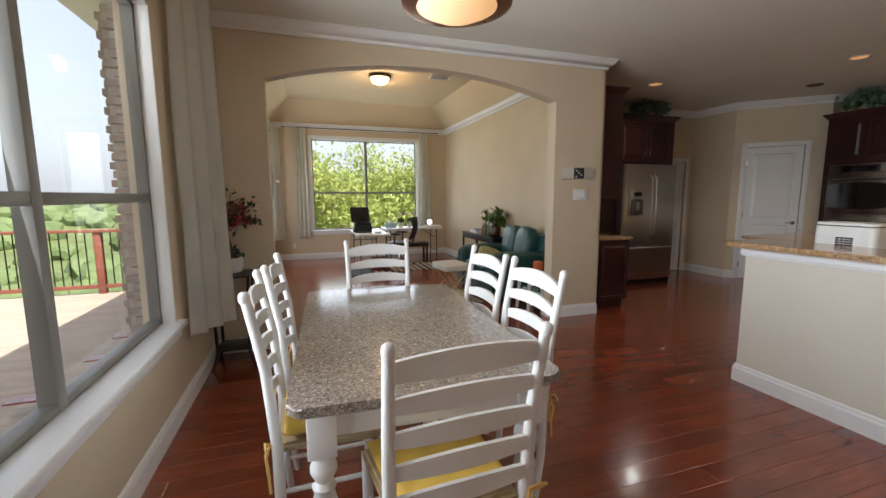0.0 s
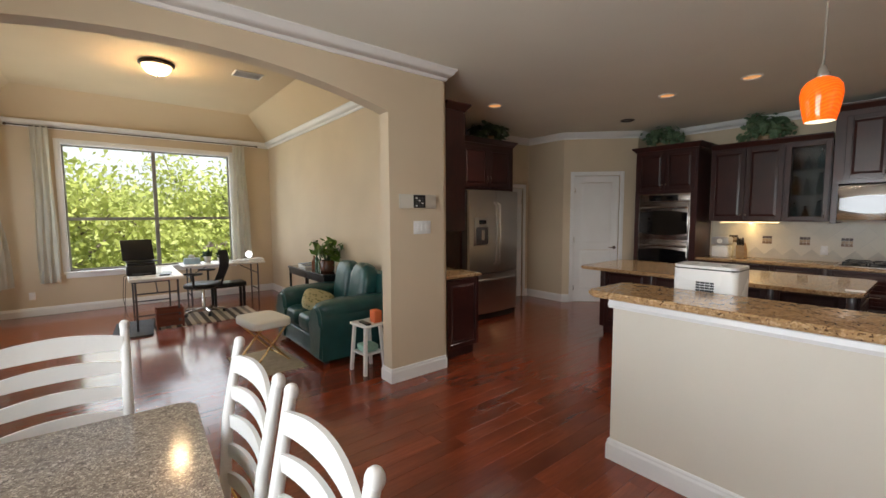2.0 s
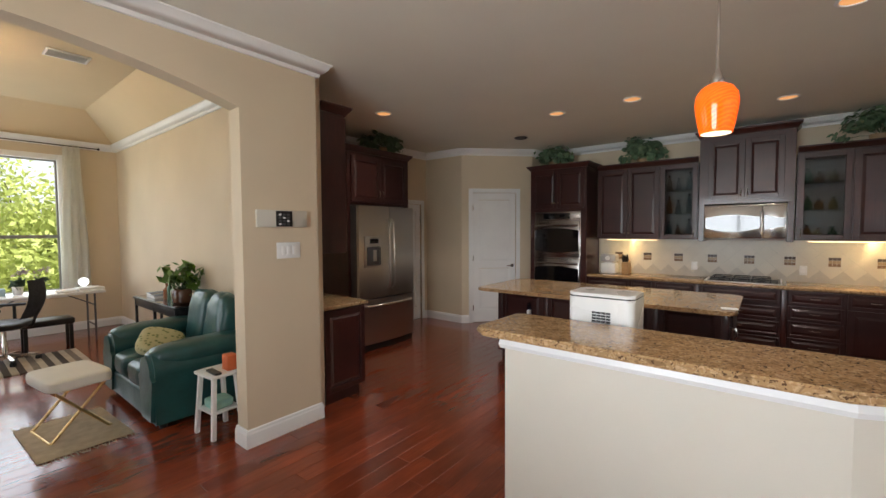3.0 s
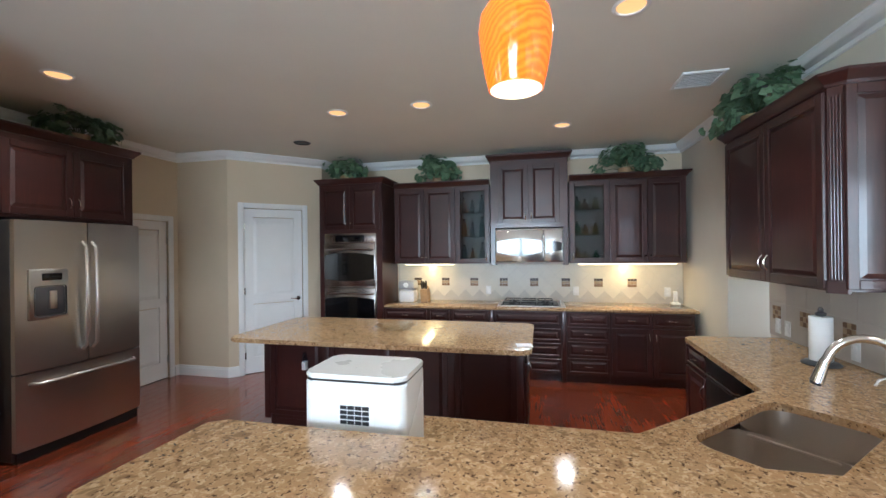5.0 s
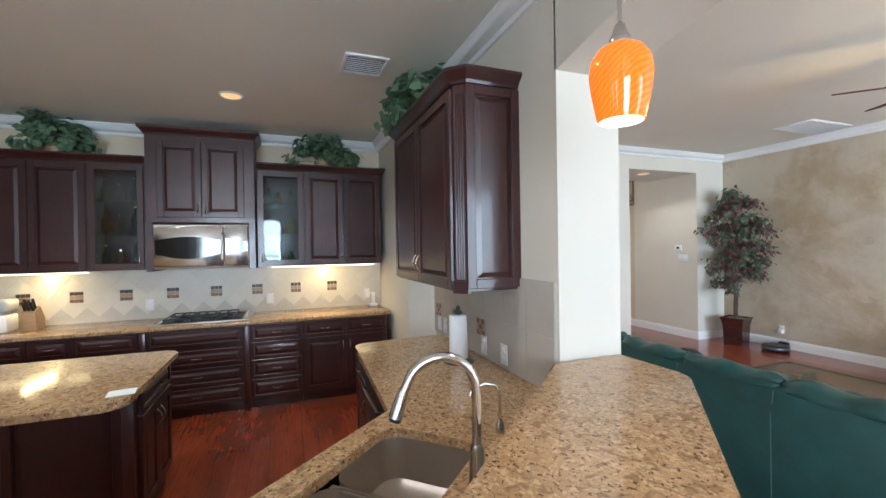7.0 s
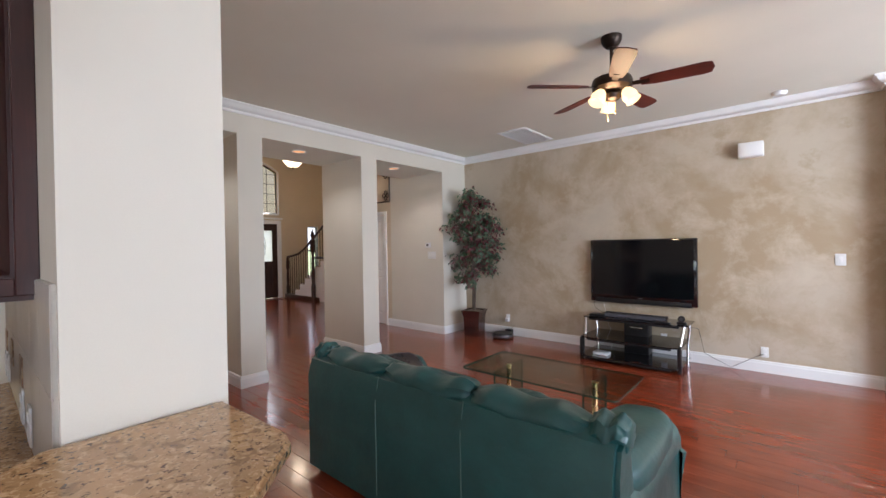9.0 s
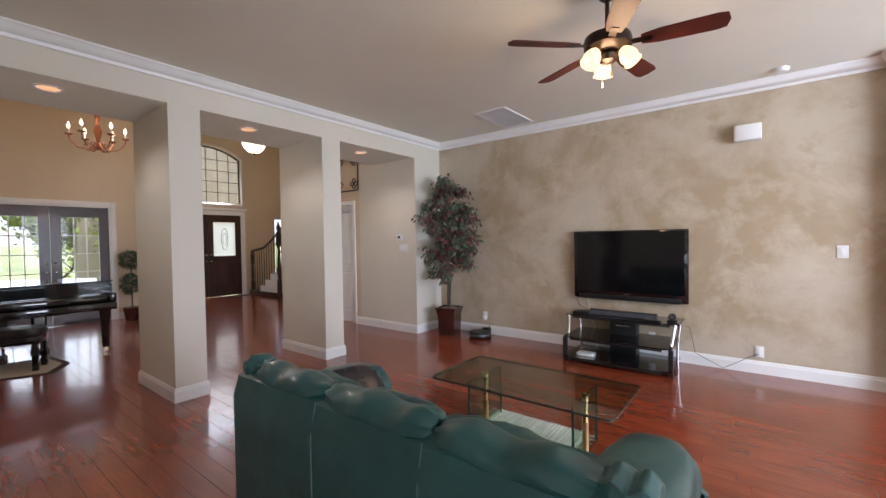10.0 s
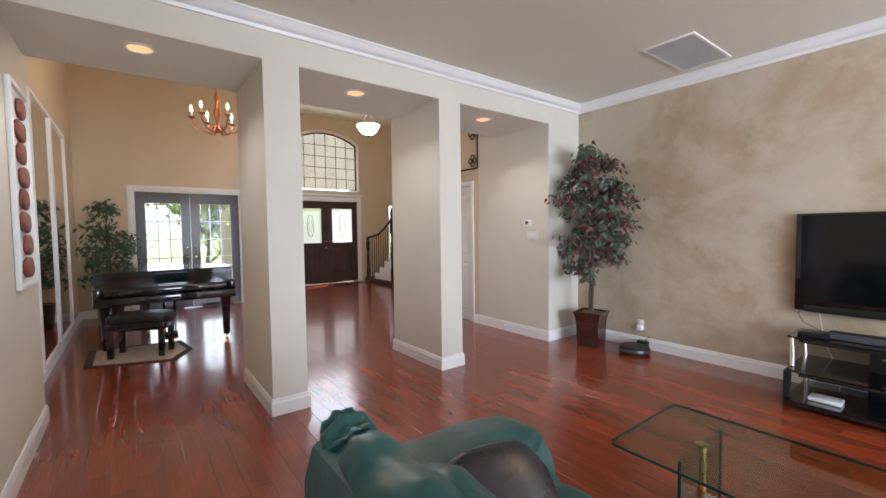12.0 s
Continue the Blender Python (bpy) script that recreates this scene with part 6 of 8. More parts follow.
def vent(x0, y0, x1, y1, z, slats, label, along="y", backing=None):
    v = thing("ceiling_vent", pose((x0 + x1) / 2, (y0 + y1) / 2, z), label, "vent", "ceiling vents")
    w, d = (x1 - x0) / 2, (y1 - y0) / 2
    part("backing", box(B(), -w + 0.01, -d + 0.01, -0.003, w - 0.01, d - 0.01, -0.001), backing or BLACK, v, smooth=False)
    f = 0.022
    for a in ((-w, -d, w, -d + f), (-w, d - f, w, d), (-w, -d + f, -w + f, d - f), (w - f, -d + f, w, d - f)):
        part("frame", box(B(), a[0], a[1], -0.014, a[2], a[3], 0.0, 0.002), TRIM, v)
    for k in range(slats):
        t = (k + 0.5) / slats * 2 - 1
        bm = bar(B(), (-w + f, t * (d - f), -0.007), (w - f, t * (d - f), -0.007), 0.002, 0.013, (0, 0.6, 1)) if along == "x" else bar(B(), (t * (w - f), -d + f, -0.007), (t * (w - f), d - f, -0.007), 0.002, 0.013, (0.6, 0, 1))
        part("slat", bm, TRIM, v, smooth=False)


vent(5.85, -0.04, 6.17, 0.27, KC, 9, "white louvred air vent in the kitchen ceiling", "y")
vent(6.11, -6.19, 6.56, -5.35, LC, 26, "white return-air grille in the living room ceiling", "y", surface("pale_grille_filter", (0.55, 0.54, 0.51), 0.8))
vent(2.16, 7.00, 2.52, 7.25, 3.48, 9, "white louvred air vent in the sunroom ceiling", "x")
dome_light(1.335, 7.34, 3.48, 0.19, "lit frosted dome light on the sunroom ceiling", 22, glow("lit_frosted_glass", (1.0, 0.66, 0.32), 1.3))

m_, t_, b_ = nodes_of("orange_swirl_glass")
wv = node(t_, "ShaderNodeTexWave", Scale=26.0, Distortion=5.0, Detail=2.0)
wv.bands_direction = "DIAGONAL"
t_.links.new(coords(t_, (1, 1, 1.6)), wv.inputs["Vector"])
col = mix_color(t_, wv.outputs["Fac"], (0.86, 0.085, 0.002), (0.98, 0.135, 0.005))
t_.links.new(col, b_.inputs["Base Color"]), t_.links.new(col, b_.inputs["Emission Color"])
b_.inputs["Emission Strength"].default_value, b_.inputs["Roughness"].default_value = 0.42, 0.08
ORANGE = m_


def orange_pendant(x, y, z):
    p = thing("pendant_light", pose(x, y, z), "orange swirled glass pendant on a thin nickel rod", "pendant light", "pendants over the bar")
    part("shade", lathe(B(), [(0.055, 0.0), (0.062, 0.028), (0.071, 0.08), (0.075, 0.115), (0.071, 0.148), (0.056, 0.173), (0.032, 0.188), (0.020, 0.192)], (0, 0, 0), 32), ORANGE, p, "orange glass shade")
    part("inner_glow", lathe(B(), [(0.052, -0.001), (0.03, 0.0), (0.005, 0.001)], (0, 0, 0), 24), glow("pale_lamp_glass", (1.0, 0.85, 0.55), 0.7), p, "pale lit inside of the shade")
    part("cap", lathe(B(), [(0.024, 0.188), (0.026, 0.203), (0.018, 0.218), (0.012, 0.238), (0.006, 0.245)], (0, 0, 0), 20), CHROME, p)
    part("stem", rod(B(), (0, 0, 0.24), (0, 0, KC - z - 0.02), 0.005, None, 8), CHROME, p)
    part("canopy", lathe(B(), [(0.06, KC - z), (0.06, KC - z - 0.012), (0.02, KC - z - 0.03), (0.006, KC - z - 0.035)], (0, 0, 0), 24), CHROME, p)
    lamp("pendant_lamp", "SPOT", 2.2, (1.0, 0.78, 0.5), pose(x, y, z - 0.01), radius=0.05, spot=120)


orange_pendant(3.83, -0.127, 1.938), orange_pendant(3.27, 1.385, 1.967)


# ---- sunroom ----
curtain(pose(-0.53, 9.60, 2.92, 0, 0, 62), 0.30, 0.46, 2.42, 4, (0.48, -0.02), "cream curtain panel gathered by a tieback", 2)
curtain(pose(-0.62, 6.46, 2.78, 0, 0, 90), 0.48, 0.50, 2.16, 4, None, "cream curtain panel beside the side windows", 3)
curtain(pose(-0.01, 9.88, 2.97), 0.20, 0.26, 2.45, 3, None, "cream curtain panel beside the wide window", 4)
curtain(pose(2.80, 9.88, 2.97), 0.20, 0.38, 2.30, 3, None, "cream curtain panel beside the wide window", 5)
curtain_rod((-0.62, 5.9, 2.81), (-0.62, 9.62, 2.81)), curtain_rod((-0.35, 9.88, 2.95), (3.12, 9.88, 2.95))
for y in (6.3, 9.0):
    bracket((-0.72, y, 2.81), (-0.62, y, 2.81))
for x in (0.15, 1.45, 2.75):
    bracket((x, 10.0, 2.95), (x, 9.88, 2.95))
outlet(pose(-0.25, 9.996, 0.32))


def folding_table(m, w, d, h, label):
    t = thing("folding_table", m, label, "table", "folding work tables")
    part("top", box(B(), 0, 0, h - 0.04, w, d, h, 0.012, 3), WHITE_PLASTIC, t)
    for y in (0.12, d - 0.12):
        for x in (0.07, w - 0.07):
            part("leg", rod(B(), (x, y, 0.0), (x, y, h - 0.04), 0.013, None, 10), GREY_METAL, t)
        part("crossbar", rod(B(), (0.07, y, 0.22), (w - 0.07, y, 0.22), 0.010, None, 8), GREY_METAL, t)
        part("crossbar", rod(B(), (0.07, y, 0.52), (w - 0.07, y, 0.52), 0.010, None, 8), GREY_METAL, t)
        s = 1 if y < d / 2 else -1
        part("brace", rod(B(), (w / 2, y, 0.52), (w / 2, y + s * 0.30, h - 0.045), 0.008, None, 8), GREY_METAL, t)
    return t


folding_table(pose(0.915, 7.646, 0), 0.62, 1.45, 0.74, "white plastic folding table used as a desk")
folding_table(pose(2.955, 8.896, 0, 0, 0, 90), 0.62, 1.30, 0.74, "white plastic folding table under the window")
mo = thing("laptop", pose(1.085, 8.196, 0.92, 0, 0, 12), "black laptop open on a raised stand", "computer")
part("keyboard_base", box(B(), -0.17, -0.12, 0.0, 0.17, 0.12, 0.02, 0.005), BLACK, mo)
sc = part("screen", box(B(), -0.19, -0.008, 0.0, 0.19, 0.008, 0.30, 0.005), BLACK, mo)
sc.matrix_local = pose(0, 0.11, 0.02, -16)
pr = thing("printer", pose(1.075, 8.196, 0.74), "small black printer on the folding table", "printer")
part("body", box(B(), -0.17, -0.15, 0, 0.17, 0.16, 0.14, 0.02, 3), BLACK, pr)
part("lid", box(B(), -0.16, -0.14, 0.14, 0.16, 0.15, 0.178, 0.01), BLACK, pr)
part("tray", box(B(), -0.11, -0.20, 0.02, 0.11, -0.14, 0.032, 0.003), GREY_METAL, pr)
for k, (a, b) in enumerate((((1.10, 8.45, 0.75), (1.06, 8.6, 0.02)), ((1.12, 8.2, 0.75), (1.02, 8.3, 0.02)))):
    cb = thing("cable", pose(-0.165, -0.104, 0), "black power cable hanging from the desk", "cable", "desk cables")
    part("cord", tube(B(), [a, (a[0] - 0.06, a[1], 0.70), (a[0] - 0.08, a[1] + 0.05, 0.40), (b[0], b[1], 0.1), (b[0] + 0.05, b[1] + 0.2, 0.008)], 0.004, 6), BLACK, cb)
kbd = thing("keyboard", pose(1.355, 8.016, 0.742, 0, 0, 80), "slim black keyboard lying on the desk", "keyboard")
part("slab", box(B(), -0.20, -0.06, 0, 0.20, 0.06, 0.016, 0.004), BLACK, kbd)
bs = thing("storage_box", pose(1.835, 9.246, 0.74), "light blue tissue box on the table", "box")
part("carton", box(B(), -0.12, -0.06, 0, 0.12, 0.06, 0.10, 0.006), surface("pale_blue_card", (0.42, 0.56, 0.66), 0.7), bs)
part("tissue", blob(B(), (0, 0, 0.125), (0.10, 0.05, 0.07), 2, 12, 8, 0.3, 3), PAPER, bs)
for k, (x, y, h, r) in enumerate(((2.08, 9.28, 0.11, 0.06), (2.29, 9.32, 0.12, 0.055))):
    p = thing("flower_pot", pose(x, y, 0.74), "white flower pot with an orchid on the table", "plant", "potted orchids")
    part("pot", lathe(B(), [(r * 0.75, 0), (r * 0.8, 0.005), (r, h - 0.01), (r, h), (r * 0.85, h)], (0, 0, 0), 18), WHITE_PLASTIC, p)
    tips = [(0.02, 0, 0.30), (0.06, 0.01, 0.33), (0.09, 0.0, 0.30), (-0.03, 0.02, 0.26)]
    part("stem", tube(B(), [(0, 0, h), (0.01, 0, 0.22), (0.05, 0, 0.33), (0.09, 0, 0.30)], 0.004, 6), DARKLEAF, p)
    leaf_cloud("leaves", p, [(0, 0, h + 0.02)], 14, 0.03, 0.07, DARKLEAF, 21 + k)
    leaf_cloud("petals", p, tips, 60, 0.018, 0.02, surface("mauve_petal", (0.55, 0.42, 0.55), 0.6), 31 + k)
gl = thing("table_lamp", pose(2.785, 9.346, 0.74), "small glowing white globe lamp on the table", "lamp")
part("base", lathe(B(), [(0.05, 0), (0.05, 0.02), (0.02, 0.04)], (0, 0, 0), 18), WHITE_PLASTIC, gl)
part("globe", blob(B(), (0, 0, 0.10), (0.13, 0.13, 0.13), 2, 20, 12), glow("white_globe", (1, 0.98, 0.94), 0.7), gl)
for k, (x, w) in enumerate(((2.54, 0.2), (2.80, 0.3))):
    p = thing("paper_stack", pose(x, 9.1, 0.74, 0, 0, 8 * k), "loose stack of white papers on the table", "papers", "papers on the table")
    part("sheets", box(B(), -w / 2, -0.12, 0, w / 2, 0.12, 0.025 + 0.015 * k, 0.002), PAPER, p)

MESH = surface("grey_mesh_fabric", (0.07, 0.07, 0.08), 0.8, 0.2, 30, 300, 0.4, 0.001)
oc = thing("office_chair", pose(1.865, 8.446, 0, 0, 0, 62), "black and grey mesh office chair on castors", "chair")
part("seat", blob(B(), (0, 0, 0.47), (0.50, 0.48, 0.10), 3.5), BLACK, oc)
n = 10
bm = B()
rows = [[bm.verts.new((-0.22 * (1 - 0.15 * (j / n) ** 2) + 0.44 * (1 - 0.15 * (j / n) ** 2) * i / n, -0.24 - 0.05 * math.sin(math.pi * j / n) - 0.06 * (1 - (2 * i / n - 1) ** 2) - 0.07 * j / n, 0.56 + 0.46 * j / n)) for i in range(n + 1)] for j in range(n + 1)]
for a, b in zip(rows, rows[1:]):
    for i in range(n):
        bm.faces.new((a[i], a[i + 1], b[i + 1], b[i]))
bmesh.ops.solidify(bm, geom=bm.faces[:], thickness=0.02)
part("backrest", bm, MESH, oc, "grey mesh backrest")
part("back_post", tube(B(), [(0, -0.05, 0.43), (0, -0.27, 0.45), (0, -0.32, 0.62), (0, -0.36, 0.85)], 0.018, 8), BLACK, oc)
for s in (-1, 1):
    part("armrest", tube(B(), [(s * 0.24, 0.0, 0.44), (s * 0.30, 0.02, 0.48), (s * 0.30, 0.02, 0.66), (s * 0.28, -0.1, 0.68), (s * 0.28, 0.16, 0.68)], 0.018, 8), BLACK, oc)
part("column", lathe(B(), [(0.03, 0.09), (0.03, 0.25), (0.022, 0.26), (0.022, 0.43)], (0, 0, 0), 14), CHROME, oc)
for k in range(5):
    a = radians(72 * k)
    leg = part("base_leg", bar(B(), (0, 0, 0.10), (0.29 * math.cos(a), 0.29 * math.sin(a), 0.07), 0.035, 0.03), CHROME, oc)
    part("castor", rod(B(), (0.29 * math.cos(a), 0.29 * math.sin(a) - 0.02, 0.03), (0.29 * math.cos(a), 0.29 * math.sin(a) + 0.02, 0.03), 0.03, None, 14), BLACK, leg)
bn = thing("black_bench", pose(2.285, 8.746, 0, 0, 0, 0), "low black padded bench under the table", "bench")
part("pad", box(B(), -0.26, -0.17, 0.36, 0.26, 0.17, 0.44, 0.02, 3), LEATHER_BLACK, bn)
for x in (-0.22, 0.22):
    for y in (-0.13, 0.13):
        part("leg", box(B(), x - 0.02, y - 0.02, 0, x + 0.02, y + 0.02, 0.36, 0.003), BLACK, bn)

# striped rug in strips, floor mat, fringed rug
STR = [surface("rug_" + n, c, 0.95, 0.12, 8, 200, 0.6, 0.003) for n, c in (("dark", (0.075, 0.06, 0.05)), ("cream", (0.55, 0.48, 0.38)), ("grey", (0.22, 0.19, 0.16)))]
rg = thing("striped_rug", pose(1.175, 7.756, 0.001), "brown and cream striped woven rug under the desk chair", "rug")
for k in range(22):
    part("stripe", box(B(), k * 0.062, 0.01 * math.sin(k), 0, k * 0.062 + 0.062, 0.86 + 0.01 * math.sin(k * 1.7), 0.009), STR[(0, 1, 2, 1, 0, 1)[k % 6]], rg, smooth=False)
mt = thing("floor_mat", pose(0.695, 7.516, 0.001, 0, 0, -4), "grey cushioned standing mat on the floor", "mat")
part("pad", prism(B(), rounded_rect(0, 0, 0.44, 1.0, 0.05), 0, 0.02, 0.008), surface("dark_grey_foam", (0.06, 0.065, 0.075), 0.7, 0.1, 8, 90, 0.3), mt)
RUGTAN = surface("woven_jute", (0.52, 0.43, 0.30), 0.95, 0.15, 14, 220, 0.7, 0.003)


def fringed_rug(m, w, d, label, material, ribs=0):
    r = thing("small_rug", m, label, "rug", "small woven rugs")
    part("weave", box(B(), 0, 0, 0, w, d, 0.010, 0.003), material, r)
    for k in range(ribs):
        part("rib", tube(B(), [(0.01 + k * (w - 0.02) / ribs + 0.01, y / 10 * d, 0.011 + 0.002 * math.sin(y * 3 + k)) for y in range(11)], 0.010, 6), material, r)
    rr = random.Random(4)
    for x, s in ((0, -1), (w, 1)):
        bm = B()
        for k in range(int(d / 0.022)):
            y = 0.011 + k * 0.022
            tube(bm, [(x, y, 0.007), (x + s * 0.03, y + rr.uniform(-0.01, 0.01), 0.006), (x + s * rr.uniform(0.05, 0.075), y + rr.uniform(-0.02, 0.02), 0.004)], 0.003, 4)
        part("fringe", bm, material, r)
    return r


fringed_rug(pose(2.30, 5.12, 0.001, 0, 0, 93), 0.80, 0.56, "tan woven rug with fringed ends under the ottoman", RUGTAN)
GOLD = surface("brushed_gold", (0.72, 0.52, 0.24), 0.28, 0.05, 6, 80, 0, 0, 1.0)
ot = thing("ottoman", pose(2.005, 5.596, 0, 0, 0, 8), "folding stool with a cream seat and gold crossed legs", "stool")
part("seat", blob(B(), (0, 0, 0.44), (0.42, 0.56, 0.10), 6), CURTAIN, ot, "cream padded seat")
for y in (-0.20, 0.20):
    part("leg", rod(B(), (-0.19, y, 0.0), (0.17, y, 0.40), 0.011, None, 10), GOLD, ot)
    part("leg", rod(B(), (0.19, y, 0.0), (-0.17, y, 0.40), 0.011, None, 10), GOLD, ot)
for x in (-0.19, 0.19):
    part("crossbar", rod(B(), (x, -0.20, 0.012), (x, 0.20, 0.012), 0.010, None, 10), GOLD, ot)


def leather_seat(m, w, depth, seats, label, arm_w, h_back, category):
    """A leather sofa facing +y, back along y = 0, x from 0 to w."""
    s = thing("leather_sofa" if seats > 1 else "leather_armchair", m, label, category)
    part("base", box(B(), 0.02, 0.05, 0.05, w - 0.02, depth - 0.02, 0.27, 0.03, 3), LEATHER, s)
    bm = B()
    o = [(0.0, 0.05), (0.0, h_back - 0.16), (0.03, h_back - 0.06), (0.09, h_back - 0.03), (0.16, h_back - 0.06), (0.22, 0.40), (0.22, 0.05)]
    slab(bm, o, "x", 0.015, w - 0.015)
    bmesh.ops.bevel(bm, geom=[e for e in bm.edges if len({round(v.co.x, 3) for v in e.verts}) == 1], offset=0.02, segments=2, affect="EDGES")
    part("back", bm, LEATHER, s)
    for k in range(1, seats):
        x = arm_w * 0.4 + (w - arm_w * 0.8) * k / seats
        part("back_seam", tube(B(), [(x, -0.001, 0.10), (x, -0.002, h_back - 0.2), (x, 0.028, h_back - 0.05)], 0.0035, 6), LEATHER_WORN, s, "pale worn seam")
    for x in (0.0, w - arm_w):
        bm = B()
        o = [(x, 0.05), (x, 0.42)] + [(x + arm_w / 2 - arm_w * 0.54 * math.cos(radians(a)), 0.47 + 0.15 * math.sin(radians(a))) for a in range(-10, 191, 20)] + [(x + arm_w, 0.42), (x + arm_w, 0.05)]
        slab(bm, o, "y", 0.06, depth)
        bmesh.ops.bevel(bm, geom=[e for e in bm.edges if len({round(v.co.y, 3) for v in e.verts}) == 1], offset=0.03, segments=3, affect="EDGES")
        part("armrest", bm, LEATHER, s)
        part("arm_pad", blob(B(), (x + arm_w / 2, depth * 0.52, 0.575), (arm_w * 1.12, depth * 0.94, 0.19), 2.8, 36, 22, 0.055, x), LEATHER, s)
    sw = (w - 2 * arm_w) / seats
    for k in range(seats):
        x = arm_w + sw * (k + 0.5)
        part("seat_cushion", blob(B(), (x, 0.22 + (depth - 0.24) / 2, 0.37), (sw * 1.02, depth - 0.20, 0.22), 4.5, 40, 22, 0.045, k), LEATHER, s)
        c = part("back_cushion", blob(B(), (0, 0, 0), (sw * 1.02, 0.22, h_back - (0.31 if seats < 3 else 0.38)), 3.6, 44, 28, 0.06, k + 3), LEATHER, s)
        c.matrix_local = pose(x, 0.25, (0.36 if seats < 3 else 0.32) + (h_back - 0.30) / 2, 9)
    for x in (0.08, w - 0.08):
        for y in (0.10, depth - 0.10):
            part("foot", lathe(B(), [(0.03, 0), (0.035, 0.05)], (x, y, 0), 12), BLACK, s)
    return s


leather_seat(pose(3.38, 4.98, 0, 0, 0, 90), 1.38, 1.00, 2, "green leather loveseat against the sunroom wall", 0.27, 0.93, "sofa").name = "leather_loveseat"
pl = thing("throw_pillow", pose(2.70, 5.78, 0.53, 20, -18, 60), "green and cream patterned throw pillow on the loveseat", "pillow")
m_, t_, b_ = nodes_of("leaf_print_cloth")
vor = node(t_, "ShaderNodeTexVoronoi", Scale=22.0)
t_.links.new(coords(t_), vor.inputs["Vector"])
t_.links.new(mix_color(t_, ramp(t_, vor.outputs["Distance"], 0.15, 0.4), (0.12, 0.16, 0.05), (0.50, 0.46, 0.26)), b_.inputs["Base Color"])
b_.inputs["Roughness"].default_value = 0.9
part("cushion", blob(B(), (0, 0, 0), (0.42, 0.38, 0.13), 3.4, 28, 14, 0.03, 2), m_, pl)
st = thing("side_stool", pose(2.735, 4.616, 0, 0, 0, 5), "small white wooden stool beside the archway", "stool")
part("top", box(B(), -0.12, -0.14, 0.47, 0.12, 0.14, 0.495, 0.006), WHITE, st)
for x in (-0.085, 0.085):
    for y in (-0.10, 0.10):
        part("leg", bar(B(), (x * 1.35, y * 1.25, 0), (x, y, 0.47), 0.032, 0.032, (0, 1, 0), 0.003), WHITE, st)
part("shelf", box(B(), -0.11, -0.12, 0.19, 0.11, 0.12, 0.205, 0.003), WHITE, st)
md = thing("folded_cloth", pose(2.735, 4.616, 0.206), "folded mint green cloth on the stool shelf", "cloth")
part("fold", blob(B(), (0, 0, 0.035), (0.17, 0.19, 0.07), 5, 20, 10, 0.06, 1), surface("mint_cloth", (0.32, 0.55, 0.46), 0.9, 0.15, 14, 200, 0.3), md)
bk = thing("book_stack", pose(2.755, 4.596, 0.496), "orange box and dark remote on the stool", "box")
part("box", box(B(), 0.01, -0.08, 0, 0.09, 0.02, 0.12, 0.004), surface("orange_card", (0.72, 0.16, 0.05), 0.6), bk)
part("remote", box(B(), -0.10, -0.12, 0, -0.05, 0.05, 0.018, 0.004), BLACK, bk)
cn = thing("console_table", pose(3.33, 6.316, 0, 0, 0, 90), "black metal console table with a glass top", "table")
part("top_frame", box(B(), 0, 0, 0.72, 1.45, 0.34, 0.745, 0.004), BLACK, cn)
part("glass_top", box(B(), 0.02, 0.02, 0.746, 1.43, 0.32, 0.752), BLACK_GLOSS, cn, "black glass top", False)
part("rail", box(B(), 0.02, 0.02, 0.63, 1.43, 0.32, 0.718, 0.004), BLACK, cn)
for x in (0.03, 0.72, 1.42):
    for y in (0.03, 0.31):
        part("leg", box(B(), x - 0.014, y - 0.014, 0, x + 0.014, y + 0.014, 0.72), BLACK, cn, smooth=False)
pp = thing("potted_plant", pose(3.18, 6.616, 0.752), "bushy green houseplant in a dark jar", "plant")
part("jar", lathe(B(), [(0.08, 0), (0.10, 0.02), (0.105, 0.14), (0.09, 0.17), (0.08, 0.16)], (0, 0, 0), 20), surface("amber_glaze", (0.12, 0.05, 0.025), 0.2, 0.2), pp)
rng = random.Random(12)
tips = [(rng.gauss(0, 0.10), rng.gauss(0, 0.12), 0.32 + rng.gauss(0, 0.08)) for _ in range(24)]
bm = B()
for p in tips:
    tube(bm, [(0, 0, 0.15), (p[0] * 0.6, p[1] * 0.6, p[2] * 0.8), p], 0.004, 5)
part("stems", bm, DARKLEAF, pp)
tagged(leaf_cloud("leaves", pp, tips, 190, 0.03, 0.055, surface("bright_houseplant_leaf", (0.13, 0.24, 0.03), 0.4, 0.25, 12), 9), kind="stuff")
for k, (y, h, r, c) in enumerate(((6.85, 0.22, 0.035, (0.10, 0.16, 0.06)), (6.98, 0.26, 0.03, (0.05, 0.12, 0.06)), (7.08, 0.20, 0.04, (0.3, 0.12, 0.06)))):
    b = thing("bottle", pose(3.17, y, 0.752), "dark green glass bottle on the console table", "bottle", "bottles on the console")
    part("body", lathe(B(), [(r, 0), (r * 1.05, 0.01), (r, h * 0.6), (r * 0.35, h * 0.75), (r * 0.35, h)], (0, 0, 0), 14), surface("bottle_tint", c, 0.1), b)
for k, y in enumerate((7.30, 7.45)):
    b = thing("book", pose(3.18, y, 0.752, 0, 0, 5 * k), "pale book lying on the console table", "book", "books on the console")
    part("pages", box(B(), -0.10, -0.07, 0, 0.10, 0.07, 0.03 + 0.02 * k, 0.003), PAPER, b)
    part("cover", box(B(), -0.105, -0.075, 0.03 + 0.02 * k, 0.105, 0.075, 0.036 + 0.02 * k, 0.002), surface("blue_grey_cover", (0.30, 0.36, 0.42), 0.6), b)
